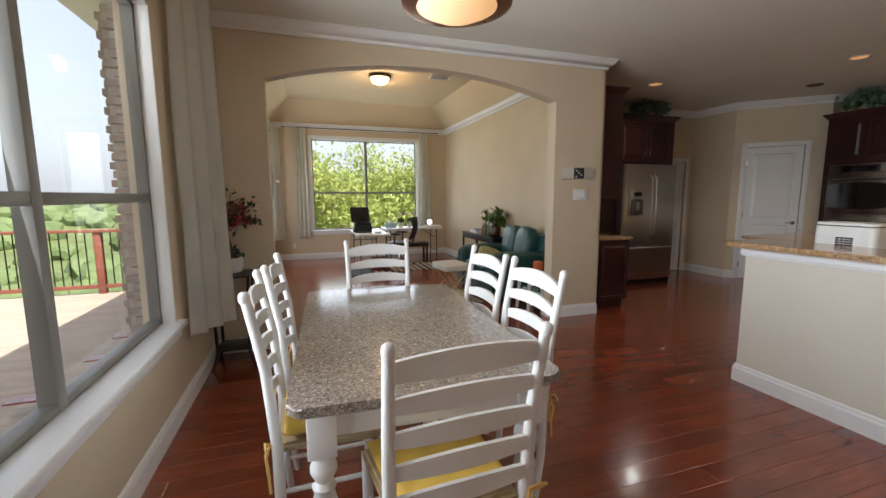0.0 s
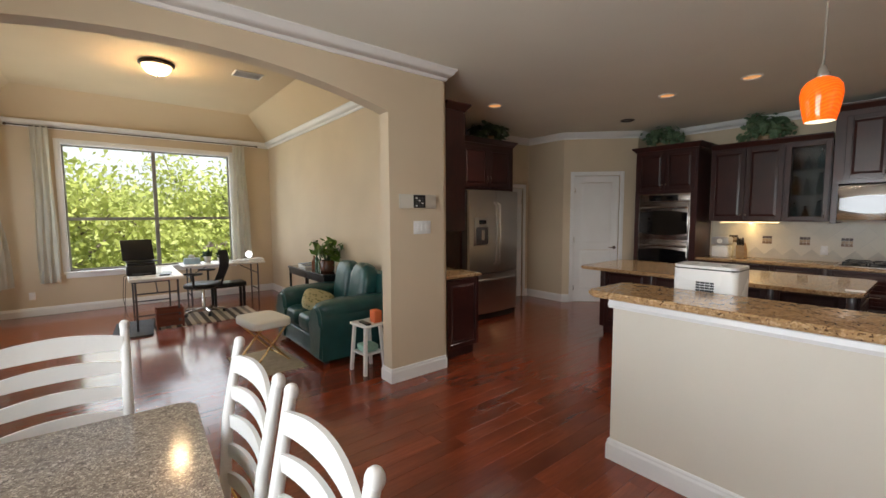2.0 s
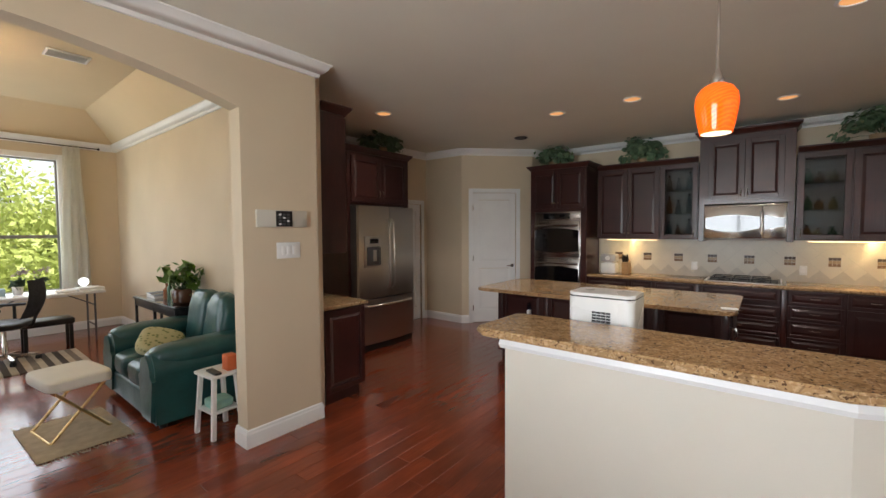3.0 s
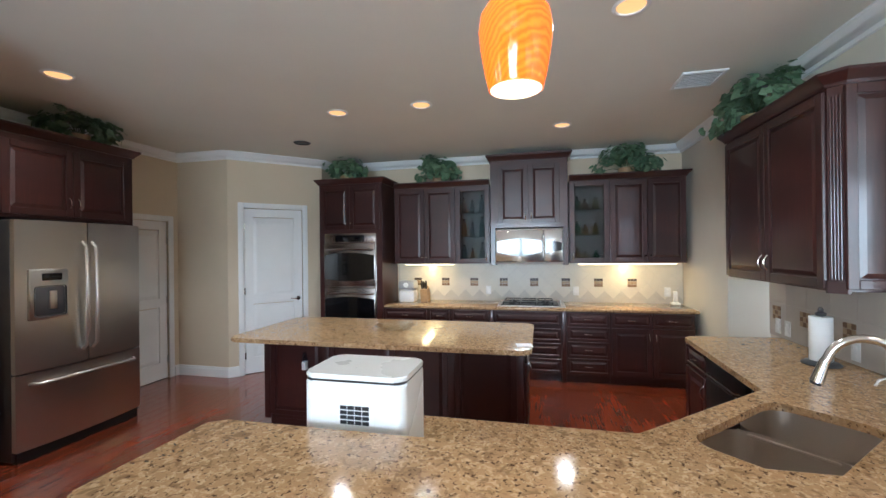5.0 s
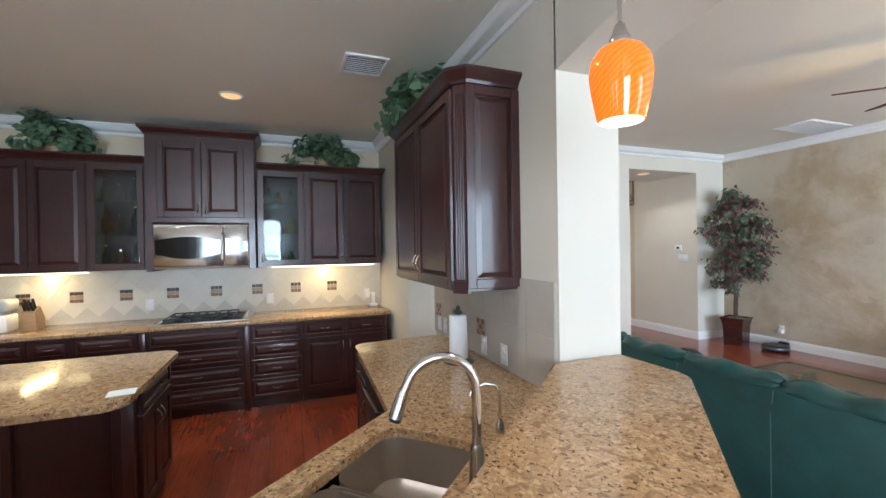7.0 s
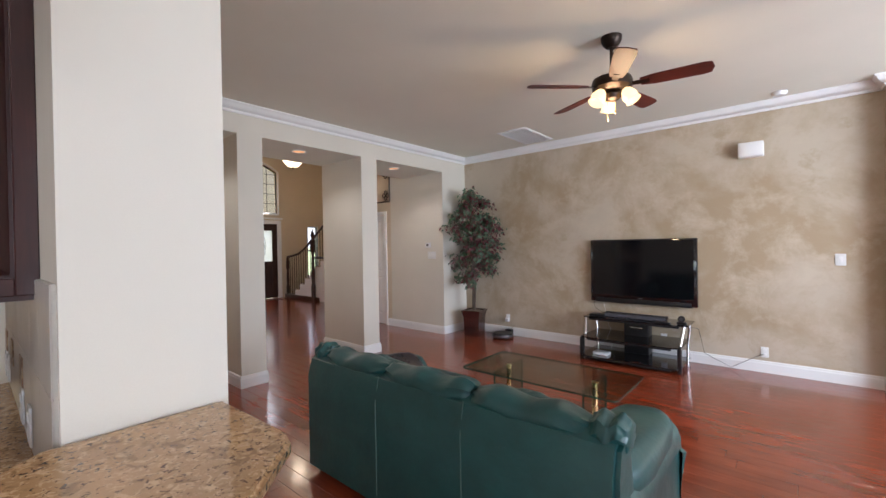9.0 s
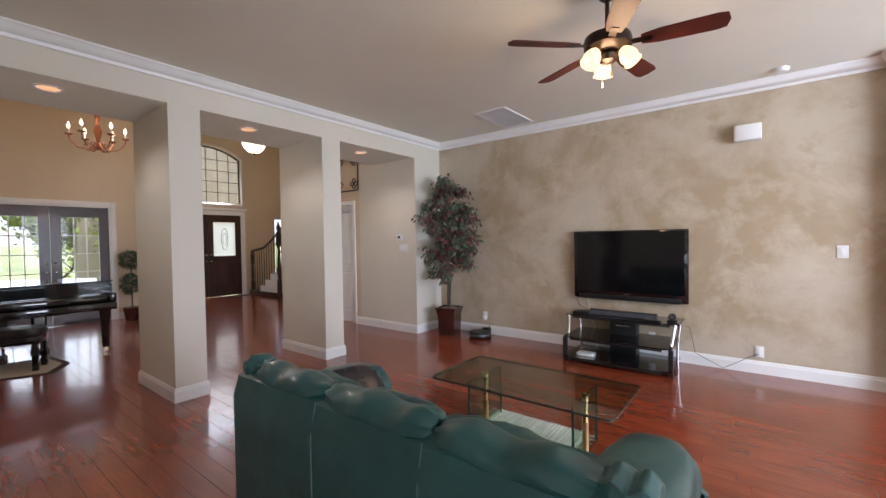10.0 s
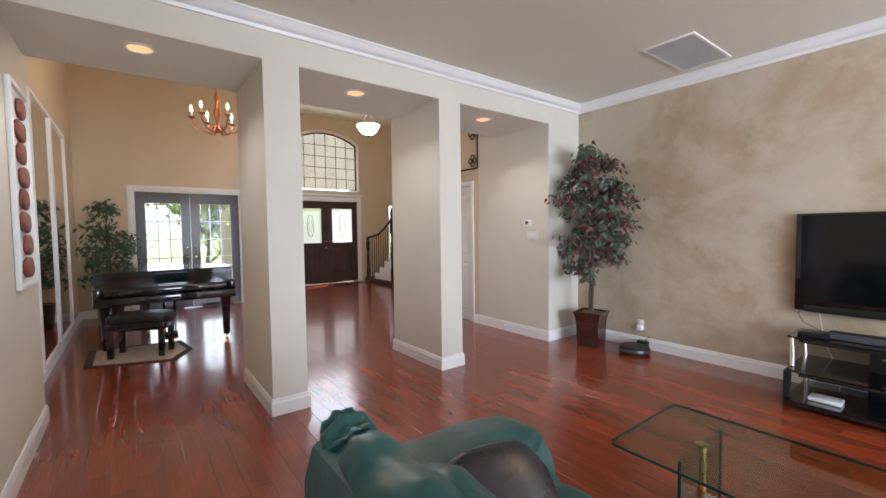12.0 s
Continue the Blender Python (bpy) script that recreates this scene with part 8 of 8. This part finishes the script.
def glazed_pair(name, x, y0, y1, h, label, rows, cols, lower, glass, lead=False):
    """A pair of doors in a wall across x, seen from -x."""
    d = tagged(new(name), label, "door", kind="structure")
    mid = (y0 + y1) / 2
    for k, (a, b) in enumerate(((y0 + 0.03, mid - 0.003), (mid + 0.003, y1 - 0.03))):
        st, z1 = 0.15, h - 0.03
        bm = B()
        for q in ((a, 0.01, a + st, z1), (b - st, 0.01, b, z1), (a + st, 0.01, b - st, 0.30), (a + st, z1 - 0.20, b - st, z1), (a + st, lower - 0.06, b - st, lower + 0.06)):
            if q[3] > q[1]:
                box(bm, x + 0.04, q[0], q[1], x + 0.085, q[2], q[3], 0.003, 1)
        leaf = part("leaf", bm, DARKDOOR, d, "dark walnut door leaf", False)
        if lower > 0.5:
            bm = B()
            box(bm, x + 0.055, a + st, 0.30, x + 0.075, b - st, lower - 0.06)
            for c0, c1 in ((a + st + 0.02, (a + b) / 2 - 0.02), ((a + b) / 2 + 0.02, b - st - 0.02)):
                box(bm, x + 0.046, c0, 0.34, x + 0.06, c1, lower - 0.10, 0.012, 1)
            part("lower_panel", bm, DARKDOOR, leaf, "", False)
        g0, g1, gz0, gz1 = a + st, b - st, (lower + 0.06 if lower > 0.5 else 0.30), z1 - 0.20
        p = part("pane", box(B(), x + 0.060, g0, gz0, x + 0.064, g1, gz1), glass, leaf, "", False)
        p.visible_shadow = False
        for q in range(1, cols):
            yy = g0 + (g1 - g0) * q / cols
            part("glazing_bar", box(B(), x + 0.054, yy - 0.009, gz0, x + 0.07, yy + 0.009, gz1), TRIM if not lead else GREY_METAL, leaf, "", False)
        for q in range(1, rows):
            zz = gz0 + (gz1 - gz0) * q / rows
            part("glazing_bar", box(B(), x + 0.0535, g0, zz - 0.009, x + 0.0705, g1, zz + 0.009), TRIM if not lead else GREY_METAL, leaf, "", False)
        if lead:
            cy, cz = (g0 + g1) / 2, (gz0 + gz1) / 2
            part("lead_pattern", tube(B(), [(x + 0.055, cy + 0.09 * math.sin(u), cz + 0.30 * math.cos(u)) for u in [i * math.tau / 24 for i in range(25)]], 0.006, 5), GREY_METAL, leaf)
            part("lead_pattern", tube(B(), [(x + 0.055, cy + 0.05 * math.sin(u), cz + 0.16 * math.cos(u)) for u in [i * math.tau / 24 for i in range(25)]], 0.005, 5), GREY_METAL, leaf)
        ky = b - 0.06 if k == 0 else a + 0.06
        for z in (1.0, 1.18):
            bm = rod(B(), (x + 0.04, ky, z), (x + 0.01, ky, z), 0.02, None, 14)
            blob(bm, (x - 0.005, ky, z), (0.045, 0.05, 0.05), 2, 14, 10)
            part("door_handle", bm, CHROME, leaf, "nickel door knob")
    c = 0.085
    for a, b in ((y0 - c, y0), (y1, y1 + c)):
        part("casing", box(B(), x - 0.018, a, 0, x - 0.001, b, h + c, 0.004), TRIM, d)
    part("casing", box(B(), x - 0.017, y0, h, x - 0.002, y1, h + c, 0.004), TRIM, d)
    for a, b in ((y0, y0 + 0.03), (y1 - 0.03, y1)):
        part("jamb", box(B(), x, a, 0, x + 0.14, b, h), TRIM, d, smooth=False)
    part("jamb", box(B(), x, y0 + 0.03, h - 0.03, x + 0.14, y1 - 0.03, h), TRIM, d, smooth=False)
    return d


glazed_pair("door_4", 13.90, -3.31, -1.535, 2.26, "dark wooden french doors with gridded glass", 5, 3, 0.0, GLASS)
glazed_pair("door_5", 15.60, -6.78, -4.90, 2.32, "dark walnut front double doors with frosted glass", 1, 1, 1.08, FROST, True)

# arched window over the front doors
aw = tagged(new("window_5"), "tall arched gridded window above the front doors", "window", kind="structure")
half, mid_y, z0_, spring, rise = 0.90, -5.84, 2.62, 3.88, 0.28
R_ = (half * half + rise * rise) / (2 * rise)
curve = [(mid_y + R_ * math.sin(a), spring + rise - R_ + R_ * math.cos(a)) for a in [math.asin(half / R_) * (-1 + 2 * k / 20) for k in range(21)]]
structure("wall_front_spandrel", slab(B(), [(mid_y - half, 4.20), (mid_y - half, spring)] + curve[1:-1] + [(mid_y + half, spring), (mid_y + half, 4.20)], "x", 15.601, 15.749), WALL)
ring = [(mid_y - half, z0_)] + curve + [(mid_y + half, z0_)]
part("window_frame", tube(B(), [(15.64, y, z) for y, z in ring + ring[:1]], 0.03, 6), DARKMETAL, aw)
part("casing", tube(B(), [(15.595, y + (0.04 if y > mid_y else -0.04), z + (0.03 if z > z0_ + 0.1 else -0.03)) for y, z in ring + ring[:1]], 0.03, 4), TRIM, aw)
part("pane", slab(B(), ring, "x", 15.65, 15.654), clear_glass("hazy_glass", (0.93, 0.90, 0.86), 0.0), aw, smooth=False).visible_shadow = False
for k in range(1, 6):
    y = mid_y - half + 2 * half * k / 6
    top_z = spring + rise - R_ + math.sqrt(R_ * R_ - (y - mid_y) ** 2)
    part("glazing_bar", box(B(), 15.635, y - 0.008, z0_, 15.65, y + 0.008, top_z), DARKMETAL, aw, smooth=False)
for k in range(1, 5):
    z = z0_ + k * 0.30
    part("glazing_bar", box(B(), 15.6345, mid_y - half, z - 0.008, 15.6505, mid_y + half, z + 0.008), DARKMETAL, aw, smooth=False)
structure("trim_front_ledge", box(B(), 15.55, -6.90, 2.43, 15.599, -4.78, 2.49, 0.008), TRIM, "white ledge above the front doors")
structure("facade_opposite", box(B(), 19.8, -9.5, -0.3, 20.1, -3.9, 5.2), surface("pale_stone_facade", (0.62, 0.54, 0.44), 0.9, 0.12, 2, 20, 0.4, 0.01), "pale stone wall across the front court")

# stairs with carpet, rail and balusters
CARPET = surface("beige_carpet", (0.50, 0.43, 0.35), 0.98, 0.1, 6, 250, 0.6, 0.003)
stairs = thing("staircase", pose(15.40, -6.98, 0), "carpeted staircase with a dark wooden handrail", "staircase")
RAIL = [(0.12, 1.26), (-0.20, 1.30), (-0.55, 1.36), (-0.85, 1.50), (-1.15, 1.68), (-1.50, 1.90), (-3.30, 3.06)]


def rail_height(x):
    for (x0, z0), (x1, z1) in zip(RAIL, RAIL[1:]):
        if x1 <= x <= x0:
            return z0 + (z1 - z0) * (x0 - x) / (x0 - x1)
    return RAIL[0][1] if x > 0 else RAIL[-1][1]


for k in range(10):
    x0 = -0.42 - 0.28 * k
    part("tread", box(B(), x0 - 0.28, -1.1, 0.0, x0 + 0.02, 0.0, 0.18 * (k + 1) + 0.10, 0.015), CARPET, stairs)
    part("stringer_panel", box(B(), x0 - 0.28, 0.0, 0.0, x0, 0.03, 0.18 * (k + 1) + 0.08), TRIM, stairs, smooth=False)
part("platform", box(B(), -0.42, -1.1, 0.0, 0.16, 0.03, 0.10, 0.01), DARKDOOR, stairs)
part("skirt", box(B(), -1.75, 0.032, 0.0, 0.16, 0.05, 0.11, 0.004), DARKDOOR, stairs)
for k in range(24):
    x = -0.02 - 0.13 * k
    step = 0.10 if x > -0.42 else 0.10 + 0.18 * (int((-0.42 - x) / 0.28) + 1)
    part("baluster", rod(B(), (x, -0.04, step), (x, -0.04, rail_height(x)), 0.009, None, 8), DARKMETAL, stairs)
part("handrail", tube(B(), [(x, -0.04, z) for x, z in RAIL], 0.032, 10), DARKDOOR, stairs)
nw = lathe(B(), [(0.05, 0), (0.05, 0.35), (0.035, 0.38), (0.045, 0.55), (0.03, 0.85), (0.05, 0.90), (0.05, 1.08), (0.06, 1.10), (0.035, 1.16), (0.045, 1.22), (0.02, 1.27)], (0.12, -0.04, 0), 16)
part("newel_post", nw, DARKDOOR, stairs)
nw = lathe(B(), [(0.06, 0), (0.06, 0.45), (0.04, 0.50), (0.055, 0.75), (0.035, 1.35), (0.06, 1.42), (0.06, 1.72), (0.075, 1.74), (0.04, 1.80), (0.06, 1.90), (0.03, 2.0), (0.01, 2.07)], (-1.52, 0.08, 0), 16)
part("newel_post", nw, DARKDOOR, stairs)
part("lower_rail", tube(B(), [(-1.52, 0.08, 1.25), (-2.6, 0.08, 1.25)], 0.03, 8), DARKDOOR, stairs)

# grand piano, keyboard towards the living room
pn = thing("grand_piano", pose(10.78, -1.11, 0, 0, 0, -90), "black lacquered baby grand piano with a closed lid", "piano")
shape = [(0.0, 0.22), (1.50, 0.22), (1.50, 0.75), (1.44, 0.98), (1.26, 1.12), (1.02, 1.26), (0.90, 1.48), (0.72, 1.64), (0.40, 1.68), (0.12, 1.58), (0.0, 1.30)]
part("case", prism(B(), shape, 0.66, 0.965, 0.012), BLACK_GLOSS, pn)
part("lid", prism(B(), [(x * 1.015 - 0.01, y) for x, y in shape], 0.968, 0.992, 0.006), BLACK_GLOSS, pn)
part("keybed", box(B(), 0.0, -0.02, 0.60, 1.50, 0.26, 0.70, 0.01), BLACK_GLOSS, pn)
for x in (0.0, 1.42):
    part("key_arm", box(B(), x, -0.02, 0.70, x + 0.08, 0.23, 0.83, 0.02), BLACK_GLOSS, pn)
part("fallboard", box(B(), 0.08, 0.03, 0.70, 1.42, 0.215, 0.80, 0.03, 3), BLACK_GLOSS, pn, "closed keyboard cover")
for x, y in ((0.10, 0.16), (1.40, 0.16), (0.52, 1.45)):
    bm = lathe(B(), [(0.035, 0.06), (0.045, 0.09), (0.05, 0.35), (0.065, 0.55), (0.075, 0.58), (0.075, 0.66)], (x, y, 0), 8)
    leg = part("leg", bm, BLACK_GLOSS, pn)
    part("castor", rod(B(), (x - 0.015, y, 0.03), (x + 0.015, y, 0.03), 0.03, None, 14), GOLD, leg, "brass castor")
lyre = part("pedal_lyre", box(B(), 0.66, 0.30, 0.06, 0.84, 0.36, 0.16, 0.01), BLACK_GLOSS, pn)
for x in (0.68, 0.80):
    part("lyre_rod", box(B(), x, 0.31, 0.16, x + 0.025, 0.35, 0.66), BLACK_GLOSS, lyre, smooth=False)
for k in range(3):
    part("pedal", box(B(), 0.695 + 0.05 * k, 0.22, 0.07, 0.715 + 0.05 * k, 0.31, 0.085, 0.004), GOLD, lyre, "brass pedal")
pb = thing("piano_bench", pose(10.70, -1.55, 0, 0, 0, -114), "black tufted leather piano bench", "bench")
part("seat", blob(B(), (0, 0, 0.46), (0.64, 0.38, 0.13), 5, 34, 14, 0.02, 4), LEATHER_BLACK, pb)
part("apron", box(B(), -0.30, -0.165, 0.33, 0.30, 0.165, 0.42, 0.004), BLACK_GLOSS, pb)
for x in (-0.265, 0.265):
    for y in (-0.135, 0.135):
        part("leg", box(B(), x - 0.028, y - 0.028, 0, x + 0.028, y + 0.028, 0.34, 0.004), BLACK_GLOSS, pb)
prg = thing("piano_rug", pose(0, 0, 0.001), "tan rug with a dark border under the bench", "rug")
oct_ = [(10.48, -1.02), (10.17, -1.84), (10.58, -2.06), (11.15, -1.98), (11.3, -1.02)]
part("border", prism(B(), oct_, 0, 0.008), surface("dark_rug_border", (0.05, 0.025, 0.022), 0.95, 0.15, 10, 200, 0.5), prg, smooth=False)
part("field", prism(B(), [(10.74 + (x - 10.74) * 0.86, -1.58 + (y + 1.58) * 0.86) for x, y in oct_], 0.008, 0.011), RUGTAN, prg, smooth=False)

# mirrors and art on the side wall
for x0, x1 in ((10.15, 11.40), (11.44, 12.72)):
    mi = thing("wall_mirror", pose(x0, -0.742, 0.11), "tall white-framed mirror panel on the wall", "mirror", "mirror panels")
    w = x1 - x0
    for a in ((0, 0, 0.045, 2.79), (w - 0.045, 0, w, 2.79), (0.045, 0, w - 0.045, 0.045), (0.045, 2.745, w - 0.045, 2.79)):
        part("frame", box(B(), a[0], -0.03, a[1], a[2], 0.0, a[3], 0.004), TRIM, mi)
    part("glass", box(B(), 0.045, -0.012, 0.045, w - 0.045, -0.006, 2.745), MIRROR, mi, "mirror glass", False)
ar = thing("wall_art", pose(8.24, -0.912, 1.12), "white-framed wall piece of reddish carved shapes", "wall art")
for a in ((0, 0, 0.03, 1.34), (0.55, 0, 0.58, 1.34), (0.03, 0, 0.55, 0.03), (0.03, 1.31, 0.55, 1.34)):
    part("frame", box(B(), a[0], -0.03, a[1], a[2], 0.0, a[3], 0.003), TRIM, ar)
part("backing", box(B(), 0.03, -0.008, 0.03, 0.55, -0.001, 1.31), PAPER, ar, smooth=False)
for k in range(8):
    part("carving", blob(B(), (0.29 + 0.03 * math.sin(k * 2), -0.02, 0.13 + 0.153 * k), (0.26 - 0.05 * (k % 2), 0.04, 0.14), 2.6, 16, 10, 0.15, k), RAILWOOD, ar)
ficus(13.25, -1.18, 0.38, 1.68, 0.35, 0.44, 9, 1300, "artificial ficus in the piano room corner", (FIC,), 0.05)
pot2 = thing("planter", pose(13.25, -1.18, 0), "round dark planter in the piano room corner", "planter")
part("pot", lathe(B(), [(0.13, 0), (0.16, 0.02), (0.19, 0.36), (0.20, 0.40), (0.17, 0.39)], (0, 0, 0), 22), POTWOOD, pot2)
tp = thing("topiary", pose(13.55, -3.53, 0), "two-ball green topiary in a dark pot", "plant")
part("pot", lathe(B(), [(0.10, 0), (0.12, 0.01), (0.15, 0.22), (0.16, 0.25), (0.13, 0.24)], (0, 0, 0), 20), POTWOOD, tp)
part("stem", rod(B(), (0, 0, 0.2), (0, 0, 1.25), 0.014, None, 8), BARK, tp)
for z, r in ((0.72, 0.20), (1.20, 0.19)):
    rng = random.Random(int(z * 10))
    ends = []
    for k in range(260):
        v = Vector((rng.gauss(0, 1), rng.gauss(0, 1), rng.gauss(0, 1))).normalized() * r * rng.uniform(0.75, 1.0)
        ends.append((v.x, v.y, v.z + z))
    tagged(leaf_cloud("leaves", tp, ends, 1300, 0.018, 0.022, DARKLEAF, int(z * 100)), kind="stuff")

# chandelier and foyer pendant
BRASSY = surface("antique_copper", (0.42, 0.17, 0.08), 0.35, 0.2, 10, 60, 0.05, 0.0005, 0.9)
FLAME = glow("candle_bulb", (1.0, 0.62, 0.30), 2.2)
cd = thing("chandelier", pose(10.84, -2.475, 0), "copper six-arm candle chandelier, lit", "chandelier")
part("stem", lathe(B(), [(0.02, 2.80), (0.035, 2.84), (0.015, 2.90), (0.03, 2.98), (0.05, 3.06), (0.02, 3.16), (0.035, 3.26), (0.012, 3.36)], (0, 0, 0), 16), BRASSY, cd)
part("chain", rod(B(), (0, 0, 3.36), (0, 0, 4.58), 0.007, None, 8), BRASSY, cd)
part("rose", lathe(B(), [(0.07, 4.6), (0.07, 4.585), (0.02, 4.56)], (0, 0, 0), 20), BRASSY, cd)
for k in range(6):
    a = radians(60 * k + 15)
    c, s = math.cos(a), math.sin(a)
    r3 = 0.30
    arm = part("arm", tube(B(), [(0.02 * c, 0.02 * s, 2.90), (0.10 * c, 0.10 * s, 2.80), (0.21 * c, 0.21 * s, 2.82), (0.29 * c, 0.29 * s, 2.91), (r3 * c, r3 * s, 2.97)], 0.008, 8), BRASSY, cd)
    part("scroll", tube(B(), [((0.10 + 0.05 * math.cos(u)) * c, (0.10 + 0.05 * math.cos(u)) * s, 2.84 + 0.05 * math.sin(u)) for u in [i * 0.5 for i in range(12)]], 0.005, 6), BRASSY, arm)
    part("cup", lathe(B(), [(0.015, 2.965), (0.045, 2.98), (0.048, 2.99), (0.015, 2.992)], (r3 * c, r3 * s, 0), 14), BRASSY, arm)
    part("candle", lathe(B(), [(0.013, 2.99), (0.013, 3.06)], (r3 * c, r3 * s, 0), 10), TRIM, arm)
    part("bulb", lathe(B(), [(0.008, 3.06), (0.02, 3.08), (0.018, 3.105), (0.003, 3.145)], (r3 * c, r3 * s, 0), 12), FLAME, arm, "glowing candle bulb")
lamp("chandelier_lamp", "POINT", 12, (1.0, 0.68, 0.40), pose(10.84, -2.475, 3.28), radius=0.15)
fpn = thing("foyer_pendant", pose(12.5, -5.56, 0), "lit frosted glass bowl pendant in the foyer", "pendant light")
part("bowl", lathe(B(), [(0.02, 3.48), (0.12, 3.50), (0.20, 3.58), (0.25, 3.68), (0.24, 3.69), (0.05, 3.64)], (0, 0, 0), 28), glow("lit_bowl_glass", (1.0, 0.75, 0.45), 1.0), fpn)
part("finial", lathe(B(), [(0.004, 3.43), (0.02, 3.455), (0.015, 3.48)], (0, 0, 0), 12), DARKMETAL, fpn)
for k in range(3):
    a = radians(120 * k)
    part("chain", rod(B(), (0.24 * math.cos(a), 0.24 * math.sin(a), 3.68), (0, 0, 4.0), 0.006, None, 6), DARKMETAL, fpn)
part("stem", rod(B(), (0, 0, 4.0), (0, 0, 4.6), 0.01, None, 8), DARKMETAL, fpn)
lamp("foyer_pendant_lamp", "POINT", 11, (1.0, 0.72, 0.44), pose(12.5, -5.56, 3.85), radius=0.12)

# hall wall: wrought-iron piece, thermostat and switches
ir = thing("iron_wall_art", pose(9.92, -5.778, 2.41, 0, 0, 180), "dark wrought-iron square scroll panel on the wall", "wall art")
for a, b in (((0, 0, 0), (0.62, 0, 0)), ((0.62, 0, 0), (0.62, 0, 0.66)), ((0.62, 0, 0.66), (0, 0, 0.66)), ((0, 0, 0.66), (0, 0, 0))):
    part("bar", rod(B(), (a[0], -0.02, a[2]), (b[0], -0.02, b[2]), 0.012, None, 8), DARKMETAL, ir)
for cx in (0.11, 0.51):
    for cz in (0.12, 0.54):
        for q in range(4):
            u0 = q * math.pi / 2
            part("scroll", tube(B(), [(cx + 0.05 * math.cos(u0) + 0.04 * math.cos(u), -0.02, cz + 0.05 * math.sin(u0) + 0.04 * math.sin(u)) for u in [i * 0.52 for i in range(13)]], 0.008, 6), DARKMETAL, ir)
th = thing("thermostat", pose(8.31, -5.778, 1.545, 0, 0, 180), "small white thermostat on the hall wall", "thermostat")
part("case", box(B(), -0.06, -0.025, -0.045, 0.06, 0.0, 0.045, 0.006), WHITE_PLASTIC, th)
part("display", box(B(), -0.03, -0.028, -0.015, 0.02, -0.0245, 0.025, 0.002), BLACK, th)
outlet(pose(8.23, -5.778, 1.37, 0, 0, 180), "white triple rocker switch plate on the hall wall", 3, 0.19, 0.125, "wall_switch", False)
outlet(pose(8.75, -5.764, 0.09, 0, 0, 180), "small white outlet in the hall baseboard", 1, 0.05, 0.05)


# ---- floorboards ----
W = 0.127
lengths = (0.62, 0.86, 1.05, 1.24, 1.48, 1.72)


def board_shape(l, w, x=0.0, y=0.0):
    """A board with eased, slightly scraped edges: the top stands 2 mm above its joint."""
    e = 0.0022
    v = [(0.0004, 0.0004, -0.012), (l - 0.0004, 0.0004, -0.012), (l - 0.0004, w - 0.0004, -0.012), (0.0004, w - 0.0004, -0.012),
         (0.0004, 0.0004, -0.001), (l - 0.0004, 0.0004, -0.001), (l - 0.0004, w - 0.0004, -0.001), (0.0004, w - 0.0004, -0.001),
         (e, e, 0), (l - e, e, 0), (l - e, w - e, 0), (e, w - e, 0)]
    f = [(0, 1, 5, 4), (1, 2, 6, 5), (2, 3, 7, 6), (3, 0, 4, 7), (4, 5, 9, 8), (5, 6, 10, 9), (6, 7, 11, 10), (7, 4, 8, 11), (8, 9, 10, 11)]
    return [(a + x, b + y, c) for a, b, c in v], f


shapes = {}
for l in lengths:
    me = bpy.data.meshes.new("floorboard")
    me.from_pydata(*[board_shape(l, W)[0], [], board_shape(l, W)[1]])
    me.materials.append(FLOORWOOD)
    shapes[l] = me
rng = random.Random(3)
near, verts, faces = 0, [], []
rows = int((10.05 + 8.2) / W)
for r in range(rows):
    y = -8.2 + r * W
    x = -0.82 - rng.uniform(0, 1.2)
    while x < 15.0:
        l = rng.choice(lengths)
        inside = x + l > -0.8 and (y < 6.1 or x < 3.4) and (y < -0.6 or x < 8.3)
        if inside:
            if near < 300 and ((3.6 < x < 8.2 and -5.7 < y < -2.3) or (1.2 < x < 4.2 and 1.4 < y < 4.3)):
                b = new("floorboard", shapes[l])
                b.parent, b.location = floor, (x, y, 0)
                near += 1
            else:
                v, f = board_shape(l, W, x, y)
                i = len(verts)
                verts += v
                faces += [tuple(q + i for q in g) for g in f]
        x += l
me = bpy.data.meshes.new("floorboards")
me.from_pydata(verts, [], faces)
me.materials.append(FLOORWOOD)
rest = new("floorboards", me)
rest.parent = floor
tagged(rest, kind="stuff")
